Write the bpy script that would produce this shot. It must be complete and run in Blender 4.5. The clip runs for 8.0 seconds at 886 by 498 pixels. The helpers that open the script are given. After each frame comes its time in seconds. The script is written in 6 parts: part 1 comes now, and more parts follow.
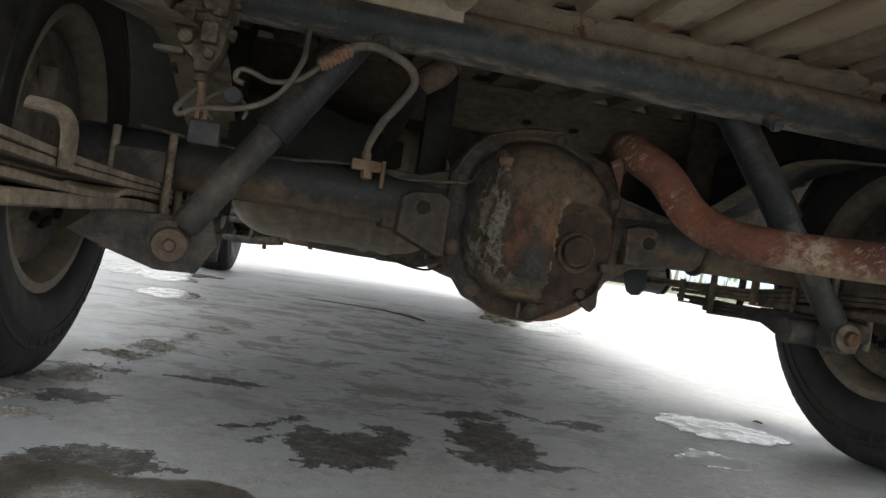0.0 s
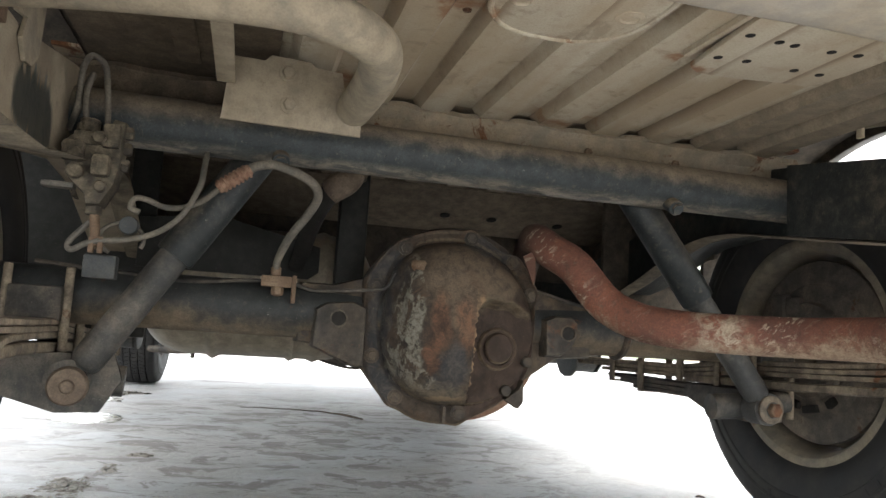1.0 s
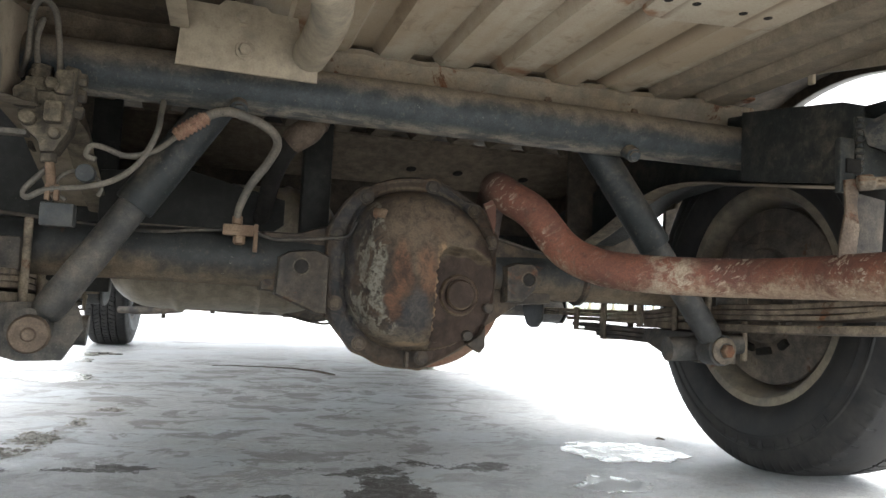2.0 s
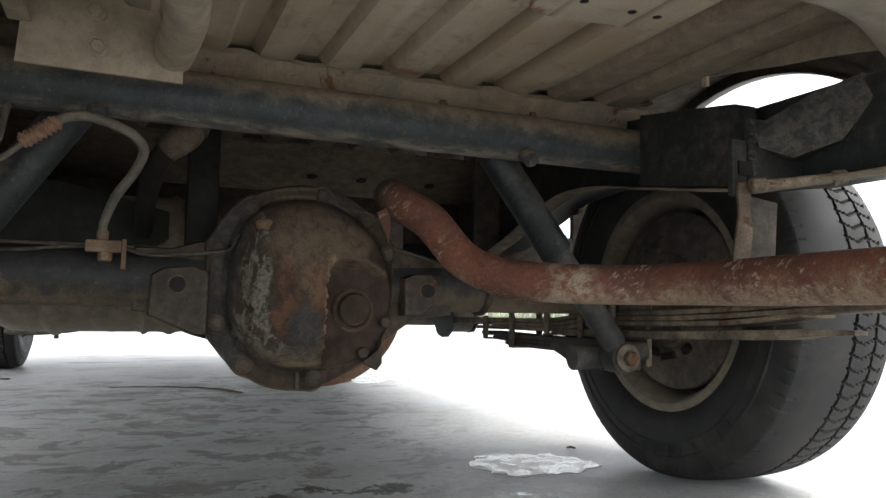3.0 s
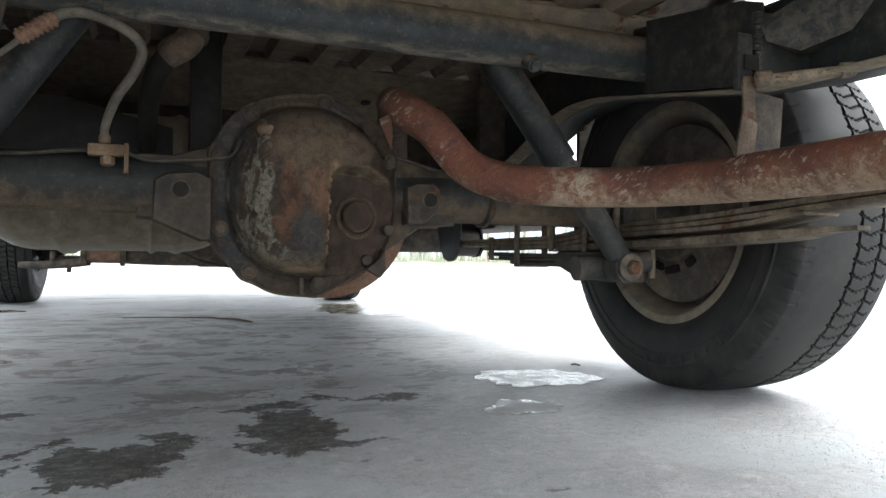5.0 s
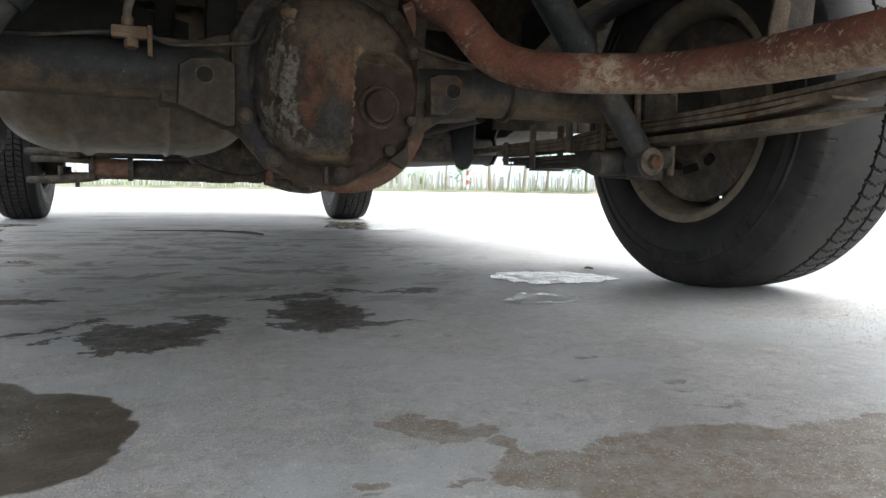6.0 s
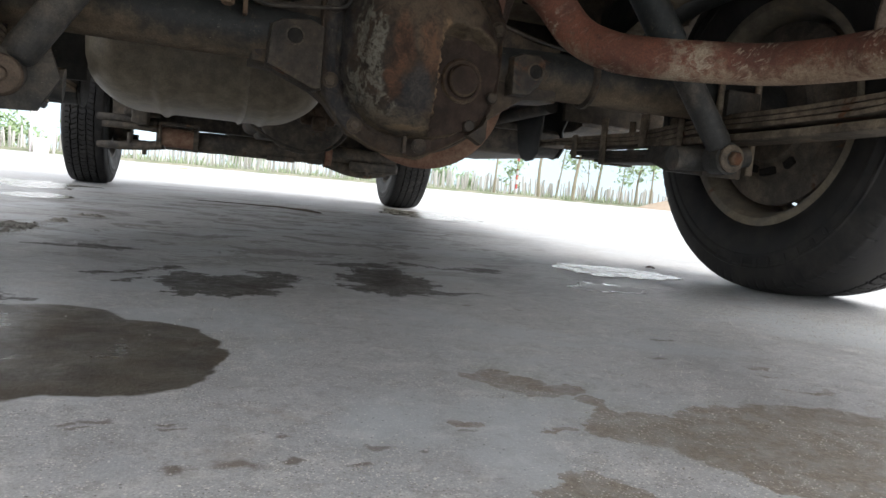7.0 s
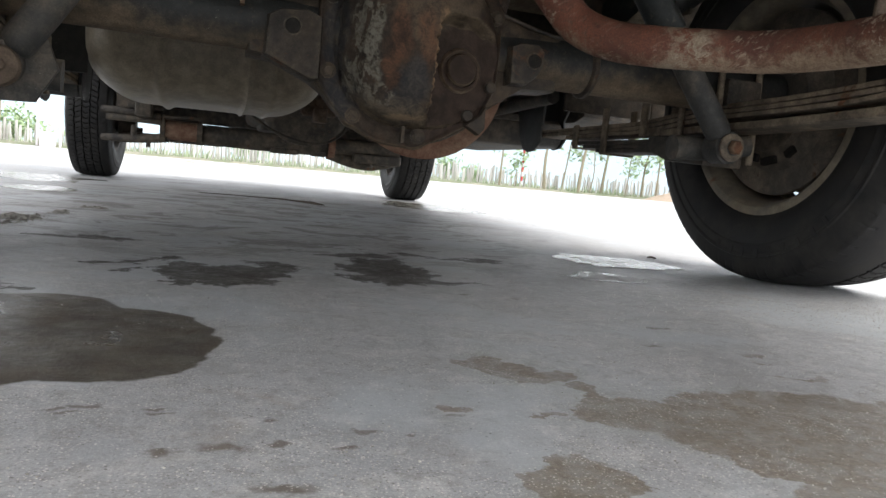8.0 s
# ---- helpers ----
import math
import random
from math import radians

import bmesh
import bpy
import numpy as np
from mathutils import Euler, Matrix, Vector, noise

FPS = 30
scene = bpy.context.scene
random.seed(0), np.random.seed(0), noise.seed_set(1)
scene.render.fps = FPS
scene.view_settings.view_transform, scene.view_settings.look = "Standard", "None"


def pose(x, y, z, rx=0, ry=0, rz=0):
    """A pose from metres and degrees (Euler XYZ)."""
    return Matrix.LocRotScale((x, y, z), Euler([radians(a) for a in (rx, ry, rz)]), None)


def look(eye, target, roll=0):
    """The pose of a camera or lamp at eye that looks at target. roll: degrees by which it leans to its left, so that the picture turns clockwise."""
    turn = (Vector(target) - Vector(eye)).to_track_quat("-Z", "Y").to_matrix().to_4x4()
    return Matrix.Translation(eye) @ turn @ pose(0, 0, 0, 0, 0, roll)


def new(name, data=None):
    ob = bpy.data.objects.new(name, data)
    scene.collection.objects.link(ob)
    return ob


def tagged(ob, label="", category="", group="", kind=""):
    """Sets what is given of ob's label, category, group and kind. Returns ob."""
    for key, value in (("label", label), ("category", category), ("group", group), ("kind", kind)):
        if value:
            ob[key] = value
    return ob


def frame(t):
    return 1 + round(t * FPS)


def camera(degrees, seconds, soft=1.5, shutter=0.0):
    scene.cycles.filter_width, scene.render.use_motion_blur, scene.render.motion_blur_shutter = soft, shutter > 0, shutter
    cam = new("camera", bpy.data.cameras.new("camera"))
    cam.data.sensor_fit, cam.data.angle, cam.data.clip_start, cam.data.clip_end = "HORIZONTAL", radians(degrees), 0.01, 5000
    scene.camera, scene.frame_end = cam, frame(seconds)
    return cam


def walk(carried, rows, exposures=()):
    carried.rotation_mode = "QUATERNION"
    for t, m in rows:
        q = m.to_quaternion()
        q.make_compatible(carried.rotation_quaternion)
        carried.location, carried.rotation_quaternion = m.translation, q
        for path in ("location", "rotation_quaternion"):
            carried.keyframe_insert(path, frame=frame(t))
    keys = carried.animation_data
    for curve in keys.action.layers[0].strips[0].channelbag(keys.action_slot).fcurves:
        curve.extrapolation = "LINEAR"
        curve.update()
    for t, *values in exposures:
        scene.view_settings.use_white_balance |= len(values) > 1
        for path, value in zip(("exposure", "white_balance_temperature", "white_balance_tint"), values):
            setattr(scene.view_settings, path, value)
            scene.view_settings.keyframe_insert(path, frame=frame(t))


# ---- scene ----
# the camera and its walk
cam = camera(61.9, 8.0)
PATH = [
    (0, (-0.347, 0.089, 0.269), (0.022, 2.055, 0.27), 8.7),
    (0.5, (-0.329, 0.1, 0.272), (0.125, 2.045, 0.371), 7.3),
    (1, (-0.314, 0.091, 0.311), (0.187, 2.012, 0.544), 3.6),
    (1.2, (-0.31, 0.081, 0.31), (0.186, 1.998, 0.593), 2.4),
    (2.3, (-0.281, 0.073, 0.274), (0.365, 1.965, 0.328), 2.1),
    (2.5, (-0.266, 0.08, 0.267), (0.437, 1.952, 0.286), 1.2),
    (3, (-0.233, 0.115, 0.301), (0.531, 1.956, 0.461), 1.1),
    (3.5, (-0.235, 0.145, 0.337), (0.569, 1.945, 0.67), -0.0),
    (4, (-0.225, 0.125, 0.318), (0.541, 1.949, 0.612), 1.0),
    (4.5, (-0.227, 0.12, 0.275), (0.519, 1.969, 0.428), 1.7),
    (5, (-0.221, 0.112, 0.242), (0.522, 1.969, 0.258), 0.8),
    (5.2, (-0.228, 0.122, 0.231), (0.542, 1.968, 0.211), -0.4),
    (6.3, (-0.272, 0.112, 0.163), (0.436, 1.973, -0.032), 2.2),
    (6.5, (-0.285, 0.114, 0.153), (0.389, 1.988, -0.036), 3.5),
    (7, (-0.294, 0.126, 0.141), (0.343, 2.014, -0.031), 5.4),
    (7.5, (-0.293, 0.127, 0.139), (0.322, 2.021, -0.036), 5.3),
    (8, (-0.284, 0.121, 0.138), (0.339, 2.012, -0.055), 5.2),
]
EXPOSURES = [(0.0, 1.36, 6500, 10), (0.5, 1.74, 6550, 10), (1.0, 2.44, 6500, 10), (1.2, 2.64, 6500, 10), (2.4, 2.19, 6250, 9), (3.0, 1.64, 6400, 10), (3.5, 2.44, 6400, 10), (4.0, 3.42, 5950, 8), (4.5, 3.0, 5900, 8), (5.2, 1.64, 6250, 9), (6.3, 1.42, 6350, 11), (7.0, 1.32, 6350, 12), (8.0, 1.37, 6400, 12)]
walk(cam, [(t, look(eye, target, roll)) for t, eye, target, roll in PATH], EXPOSURES)

# ---- daylight: a bright overcast sky with a very soft sun ----
world = bpy.data.worlds.new("overcast")
scene.world = world
world.use_nodes = True
wn, wl = world.node_tree.nodes, world.node_tree.links
wn.clear()
sky = wn.new("ShaderNodeTexSky")
sky.sky_type = "NISHITA"
sky.sun_disc = False
sky.sun_elevation, sky.sun_rotation = radians(55.5), radians(116.5)
sky.air_density, sky.dust_density, sky.ozone_density = 1.0, 1.0, 1.0
grey = wn.new("ShaderNodeHueSaturation")
grey.inputs["Saturation"].default_value = 0.35
cloud = wn.new("ShaderNodeMix")
cloud.data_type = "RGBA"
cloud.inputs[0].default_value = 0.6
cloud.inputs[7].default_value = (7.1, 7.05, 6.95, 1.0)
back = wn.new("ShaderNodeBackground")
back.inputs["Strength"].default_value = 0.15
wout = wn.new("ShaderNodeOutputWorld")
wl.new(sky.outputs[0], grey.inputs["Color"])
wl.new(grey.outputs[0], cloud.inputs[6])
wl.new(cloud.outputs[2], back.inputs["Color"])
wl.new(back.outputs[0], wout.inputs["Surface"])
sun = new("sun", bpy.data.lights.new("sun", "SUN"))
sun.data.energy, sun.data.angle, sun.data.color = 1.8, radians(50), (1.0, 0.96, 0.90)
sun.matrix_world = look((8, -3, 13), (0, 1, 0))

# ---- materials ----
class Nodes:
    """A small builder of procedural materials."""

    def __init__(self, name):
        self.mat = bpy.data.materials.new(name)
        self.mat.use_nodes = True
        self.tree = self.mat.node_tree
        self.bsdf = self.tree.nodes["Principled BSDF"]
        self.coord = self.tree.nodes.new("ShaderNodeTexCoord").outputs["Object"]

    def link(self, a, b):
        self.tree.links.new(a, b)

    def put(self, socket, value):
        if isinstance(value, (int, float)):
            socket.default_value = value
        elif isinstance(value, tuple):
            socket.default_value = (*value, 1.0)[: len(socket.default_value)]
        else:
            self.link(value, socket)

    def stretch(self, sx, sy, sz, vector=None):
        n = self.tree.nodes.new("ShaderNodeMapping")
        n.inputs["Scale"].default_value = (sx, sy, sz)
        self.link(vector or self.coord, n.inputs["Vector"])
        return n.outputs[0]

    def noise(self, scale, detail=4.0, rough=0.6, distort=0.0, vector=None):
        n = self.tree.nodes.new("ShaderNodeTexNoise")
        n.inputs["Scale"].default_value, n.inputs["Detail"].default_value = scale, detail
        n.inputs["Roughness"].default_value, n.inputs["Distortion"].default_value = rough, distort
        self.link(vector or self.coord, n.inputs["Vector"])
        return n.outputs["Fac"]

    def voronoi(self, scale, feature="F1", vector=None):
        n = self.tree.nodes.new("ShaderNodeTexVoronoi")
        n.feature = feature
        n.inputs["Scale"].default_value = scale
        self.link(vector or self.coord, n.inputs["Vector"])
        return n.outputs["Distance"]

    def specks(self, scale, size, share):
        """Small round grains: 1 inside them, on a share of the cells."""
        v = self.tree.nodes.new("ShaderNodeTexVoronoi")
        v.inputs["Scale"].default_value = scale
        self.link(self.coord, v.inputs["Vector"])
        c = self.tree.nodes.new("ShaderNodeSeparateColor")
        self.link(v.outputs["Color"], c.inputs[0])
        return self.math("MULTIPLY", self.ramp(v.outputs["Distance"], size * 0.7, size * 1.3, 1.0, 0.0), self.ramp(c.outputs[0], 1.0 - share, 1.001 - share))

    def ramp(self, fac, lo, hi, a=0.0, b=1.0):
        n = self.tree.nodes.new("ShaderNodeMapRange")
        n.interpolation_type = "SMOOTHSTEP"
        for i, v in enumerate((lo, hi, a, b)):
            n.inputs[i + 1].default_value = v
        self.link(fac, n.inputs[0])
        return n.outputs[0]

    def math(self, op, a, b=0.0):
        n = self.tree.nodes.new("ShaderNodeMath")
        n.operation = op
        self.put(n.inputs[0], a)
        self.put(n.inputs[1], b)
        return n.outputs[0]

    def mix(self, fac, a, b):
        n = self.tree.nodes.new("ShaderNodeMix")
        n.data_type = "RGBA"
        self.put(n.inputs[0], fac)
        self.put(n.inputs[6], a)
        self.put(n.inputs[7], b)
        return n.outputs[2]

    def axis(self, which, normal=False):
        n = self.tree.nodes.new("ShaderNodeSeparateXYZ")
        self.link(self.tree.nodes.new("ShaderNodeNewGeometry").outputs["Normal"] if normal else self.coord, n.inputs[0])
        return n.outputs["XYZ".index(which)]

    def random(self):
        return self.tree.nodes.new("ShaderNodeObjectInfo").outputs["Random"]

    def island(self):
        return self.tree.nodes.new("ShaderNodeNewGeometry").outputs["Random Per Island"]

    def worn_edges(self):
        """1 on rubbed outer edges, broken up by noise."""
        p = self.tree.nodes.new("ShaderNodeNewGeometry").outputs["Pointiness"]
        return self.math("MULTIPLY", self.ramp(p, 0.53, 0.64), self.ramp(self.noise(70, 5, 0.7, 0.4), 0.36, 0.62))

    def bump(self, height, strength=0.3, distance=0.002, normal=None):
        n = self.tree.nodes.new("ShaderNodeBump")
        n.inputs["Strength"].default_value, n.inputs["Distance"].default_value = strength, distance
        self.link(height, n.inputs["Height"])
        if normal:
            self.link(normal, n.inputs["Normal"])
        return n.outputs[0]

    def done(self, color, rough=0.7, metal=0.0, normal=None, spec=0.4):
        b = self.bsdf.inputs
        self.put(b["Base Color"], color)
        self.put(b["Roughness"], rough)
        self.put(b["Metallic"], metal)
        self.put(b["Specular IOR Level"], spec)
        if normal:
            self.link(normal, b["Normal"])
        return self.mat


def dusty(name, paint, dust, amount=0.5, rust=None, rust_amount=0.0, rough=0.55, grain=0.25, top=0.0, chips=0.0, scale=1.0, blend=0.36, speck=1.0, wear=0.0, dull=0.9, under=0.0):
    """Paint or metal under road dust, with rust patches and pale chips. amount: how much of it the dust covers; top: more of it on upper sides."""
    n = Nodes(name)
    broad, mid, fine = n.noise(7 * scale, 6, 0.65, 0.4), n.noise(38 * scale, 5, 0.65), n.noise(420, 3, 0.6)
    mask = n.math("ADD", n.math("MULTIPLY", broad, 0.62), n.math("MULTIPLY", mid, 0.38))
    if top:
        mask = n.math("ADD", mask, n.math("MULTIPLY", n.axis("Z", True), top))
    cover = n.ramp(mask, 0.835 - 0.55 * amount - blend / 2, 0.835 - 0.55 * amount + blend / 2)
    dark = tuple(c * 0.72 for c in dust)
    color = n.mix(cover, n.mix(n.ramp(mid, 0.35, 0.7), paint, tuple(c * 1.35 + 0.004 for c in paint)), n.mix(n.ramp(mid, 0.3, 0.7), dark, dust))
    if rust:
        spots = n.ramp(n.noise(16 * scale, 7, 0.7, 0.6), 0.7 - 0.35 * rust_amount, 0.78 - 0.35 * rust_amount)
        color = n.mix(spots, color, n.mix(n.ramp(mid, 0.35, 0.65), rust, tuple(c * 0.45 for c in rust)))
    if chips:
        flake = n.ramp(n.noise(170, 6, 0.75, 0.2, n.stretch(0.5, 0.8, 1.0)), 0.695 - 0.035 * chips, 0.72 - 0.035 * chips)
        where = n.ramp(n.noise(11, 3, 0.6), 0.46, 0.66)
        color = n.mix(n.math("MULTIPLY", flake, where), color, (0.27, 0.26, 0.235))
    if under:
        # pale scuffs and dust below, plus bounce light painted on the underside
        scuffs_and_bounce = n.math("MULTIPLY", n.ramp(n.axis("Z", True), -0.95, -0.62, 1.0, 0.0), n.ramp(n.noise(48, 6, 0.72, 0.6, n.stretch(0.45, 1, 1)), 0.40, 0.62, 0.15, 1.0))
        color = n.mix(n.math("MULTIPLY", scuffs_and_bounce, under), color, n.mix(0.4, dust, (0.36, 0.33, 0.27)))
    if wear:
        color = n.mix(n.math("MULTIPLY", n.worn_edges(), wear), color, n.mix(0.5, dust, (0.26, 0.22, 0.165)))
    color = n.mix(n.ramp(fine, 0.36, 0.70, 0.0, 0.6 * speck), color, n.mix(0.55, color, (0.02, 0.017, 0.013)))
    color = n.mix(n.ramp(n.noise(95, 5, 0.7, 0.4), 0.56, 0.72, 0.0, 0.45 * speck), color, n.mix(0.5, color, dust))
    color = n.mix(n.ramp(n.noise(120, 5, 0.7, 0.4, n.stretch(1.3, 0.9, 1.1)), 0.57, 0.72, 0.0, 0.5 * speck), color, n.mix(0.6, color, (0.015, 0.013, 0.011)))
    nicks = n.ramp(n.noise(210, 4, 0.75, 0.8), 0.655, 0.69)
    color = n.mix(n.math("MULTIPLY", nicks, 0.35 * speck), color, n.mix(0.4, dust, (0.30, 0.27, 0.22)))
    pits = n.ramp(n.noise(190, 4, 0.75, 0.8, n.stretch(1.1, 1.0, 0.9)), 0.64, 0.68)
    color = n.mix(n.math("MULTIPLY", pits, 0.5 * speck), color, (0.014, 0.012, 0.010))
    h = n.math("ADD", n.math("MULTIPLY", mid, 0.6), n.math("MULTIPLY", fine, 0.4))
    return n.done(color, n.ramp(cover, 0.0, 1.0, rough, dull), 0.0, n.bump(h, grain * 1.3, 0.003), 0.18)


def blobs(n, vector, spots):
    """The distance to the nearest of some ellipses (x, y, half width, half depth); 1 on their edges."""
    best = None
    for x, y, rx, ry in spots:
        m = n.tree.nodes.new("ShaderNodeMapping")
        m.vector_type = "POINT"
        m.inputs["Scale"].default_value = (1 / rx, 1 / ry, 0)
        m.inputs["Location"].default_value = (-x / rx, -y / ry, 0)
        n.link(vector, m.inputs["Vector"])
        d = n.tree.nodes.new("ShaderNodeVectorMath")
        d.operation = "LENGTH"
        n.link(m.outputs[0], d.inputs[0])
        best = d.outputs["Value"] if best is None else n.math("MINIMUM", best, d.outputs["Value"])
    return best


def wobble(n, scale, amount, vector=None, detail=5.0, depth=0.0):
    """Coordinates shaken by noise, for ragged outlines."""
    t = n.tree.nodes.new("ShaderNodeTexNoise")
    t.inputs["Scale"].default_value, t.inputs["Detail"].default_value = scale, detail
    n.link(vector or n.coord, t.inputs["Vector"])
    out = vector or n.coord
    for op, v in (("SUBTRACT", (0.5, 0.5, 0.5)), ("MULTIPLY", (amount, amount, depth))):
        m = n.tree.nodes.new("ShaderNodeVectorMath")
        m.operation = op
        n.link(t.outputs["Color"] if op == "SUBTRACT" else last, m.inputs[0])
        m.inputs[1].default_value = v
        last = m.outputs[0]
    a = n.tree.nodes.new("ShaderNodeVectorMath")
    a.operation = "ADD"
    n.link(out, a.inputs[0])
    n.link(last, a.inputs[1])
    return a.outputs[0]


def wobble3(n, scale, amount):
    return wobble(n, scale, amount, None, 5.0, amount)


DUST = (0.33, 0.262, 0.185)
M_FRAME = dusty("frame_paint", (0.022, 0.026, 0.0265), (0.20, 0.165, 0.12), 0.30, (0.16, 0.07, 0.03), 0.1, 0.45, 0.3, 0.2, 0.7, wear=0.25)
M_TUBE = dusty("crossmember_paint", (0.036, 0.042, 0.044), (0.23, 0.185, 0.135), 0.44, (0.16, 0.07, 0.03), 0.1, 0.45, 0.25, 0.42, 1.2, under=0.75)
M_BRACE = dusty("brace_paint", (0.028, 0.032, 0.034), (0.075, 0.068, 0.056), 0.34, (0.16, 0.07, 0.03), 0.1, 0.45, 0.3, -0.1, 0.4, wear=0.5)
M_BEAM = dusty("beam_paint", (0.35, 0.32, 0.275), (0.42, 0.35, 0.26), 0.62, (0.22, 0.10, 0.04), 0.05, 0.55, 0.12, speck=0.25)
M_FLOOREDGE = dusty("floor_edge_shaded", (0.21, 0.175, 0.13), (0.32, 0.255, 0.18), 0.6, (0.20, 0.10, 0.045), 0.15, 0.7, 0.2, speck=0.6)
M_SILL = dusty("sill_paint", (0.21, 0.18, 0.14), (0.31, 0.24, 0.16), 0.6, (0.17, 0.075, 0.035), 0.42, 0.7, 0.3, speck=0.5)
M_DARKFLOOR = dusty("sound_coat", (0.050, 0.044, 0.037), (0.145, 0.116, 0.085), 0.55, None, 0, 0.8, 0.4)
M_HOOP = dusty("hoop_paint", (0.17, 0.155, 0.13), (0.345, 0.285, 0.205), 0.85, None, 0, 0.7, 0.25, 0.0, 0.3, speck=0.35)
M_LIP = dusty("lip_paint", (0.10, 0.085, 0.065), (0.30, 0.25, 0.18), 0.62, (0.15, 0.07, 0.035), 0.2, 0.85, 0.3)
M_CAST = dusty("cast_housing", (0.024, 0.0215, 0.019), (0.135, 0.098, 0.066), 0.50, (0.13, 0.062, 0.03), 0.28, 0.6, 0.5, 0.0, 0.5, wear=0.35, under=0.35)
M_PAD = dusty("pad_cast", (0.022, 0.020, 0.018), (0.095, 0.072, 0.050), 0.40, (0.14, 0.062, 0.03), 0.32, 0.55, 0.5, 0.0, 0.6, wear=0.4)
M_AXLE = dusty("axle_paint", (0.022, 0.0238, 0.0235), (0.17, 0.128, 0.086), 0.35, (0.12, 0.055, 0.03), 0.22, 0.5, 0.35, -0.26, 0.8, under=0.35)
M_SHOCK = dusty("shock_paint", (0.021, 0.0245, 0.0252), (0.20, 0.165, 0.125), 0.42, None, 0, 0.42, 0.3, 0.15, 1.1)
M_SHOCKBODY = dusty("shock_body", (0.04, 0.041, 0.040), (0.19, 0.16, 0.125), 0.5, (0.10, 0.06, 0.035), 0.15, 0.5, 0.4, 0.1, 1.5)
M_SPRING = dusty("spring_steel", (0.06, 0.05, 0.04), (0.34, 0.275, 0.20), 0.64, (0.17, 0.08, 0.04), 0.25, 0.7, 0.35, 0.1)
M_TANK = dusty("tank_steel", (0.20, 0.172, 0.128), (0.40, 0.342, 0.255), 0.52, (0.10, 0.07, 0.045), 0.1, 0.3, 0.12, -0.12, 0.5, 1.0, 0.5, 0.6, dull=0.45)
M_BOLT = dusty("rusty_bolt", (0.11, 0.07, 0.045), (0.25, 0.185, 0.125), 0.5, (0.14, 0.065, 0.035), 0.5, 0.7, 0.5)
M_RUSTRING = dusty("carrier_rust", (0.17, 0.082, 0.054), (0.32, 0.225, 0.158), 0.58, (0.19, 0.085, 0.052), 0.35, 0.75, 0.4)
M_LINE = dusty("brake_line", (0.075, 0.07, 0.062), (0.185, 0.158, 0.123), 0.6, None, 0, 0.6, 0.3)
M_VALVE = dusty("valve_cast", (0.045, 0.038, 0.03), (0.23, 0.19, 0.13), 0.55, (0.12, 0.065, 0.035), 0.2, 0.7, 0.7, 0.1, 0.0, 2.2)
M_RIM = dusty("rim_paint", (0.13, 0.117, 0.094), (0.25, 0.21, 0.15), 0.58, (0.17, 0.09, 0.05), 0.15, 0.42, 0.2, dull=0.7, speck=0.6)
M_DRUM = dusty("drum_iron", (0.06, 0.054, 0.048), (0.20, 0.163, 0.122), 0.5, (0.12, 0.06, 0.03), 0.3, 0.7, 0.4)
M_DARK = dusty("dark_part", (0.03, 0.029, 0.027), (0.16, 0.13, 0.10), 0.5, (0.13, 0.06, 0.03), 0.15, 0.6, 0.35)
M_FRONT = dusty("front_parts", (0.045, 0.041, 0.036), (0.205, 0.165, 0.12), 0.48, (0.17, 0.08, 0.04), 0.3, 0.55, 0.4, 0.0, 0.8, under=0.3)
M_BODY = dusty("body_paint", (0.12, 0.115, 0.105), (0.28, 0.235, 0.17), 0.5, None, 0, 0.4, 0.1)
M_BRACKET = dusty("bracket_steel", (0.07, 0.05, 0.037), (0.23, 0.18, 0.13), 0.5, (0.14, 0.07, 0.04), 0.4, 0.7, 0.4)
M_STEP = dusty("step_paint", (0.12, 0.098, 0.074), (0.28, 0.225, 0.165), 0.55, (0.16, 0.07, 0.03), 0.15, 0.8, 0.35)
# brown grime with the shadow on the floor's left painted in
M_FLOORLEFT = dusty("grimy_shaded_floor", (0.07, 0.055, 0.040), (0.175, 0.135, 0.092), 0.55, (0.12, 0.06, 0.03), 0.2, 0.8, 0.3)
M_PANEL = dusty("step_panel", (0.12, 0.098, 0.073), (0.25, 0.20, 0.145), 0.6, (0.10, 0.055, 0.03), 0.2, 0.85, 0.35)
M_BLUEDARK = dusty("dark_shield", (0.020, 0.021, 0.019), (0.062, 0.056, 0.046), 0.3, None, 0, 0.5, 0.25)
# near-black for the filler hose; flat pieces of it paint the shade in holes
M_NEARBLACK = dusty("dark_hole", (0.012, 0.011, 0.010), (0.05, 0.042, 0.034), 0.3, None, 0, 0.8, 0.2)


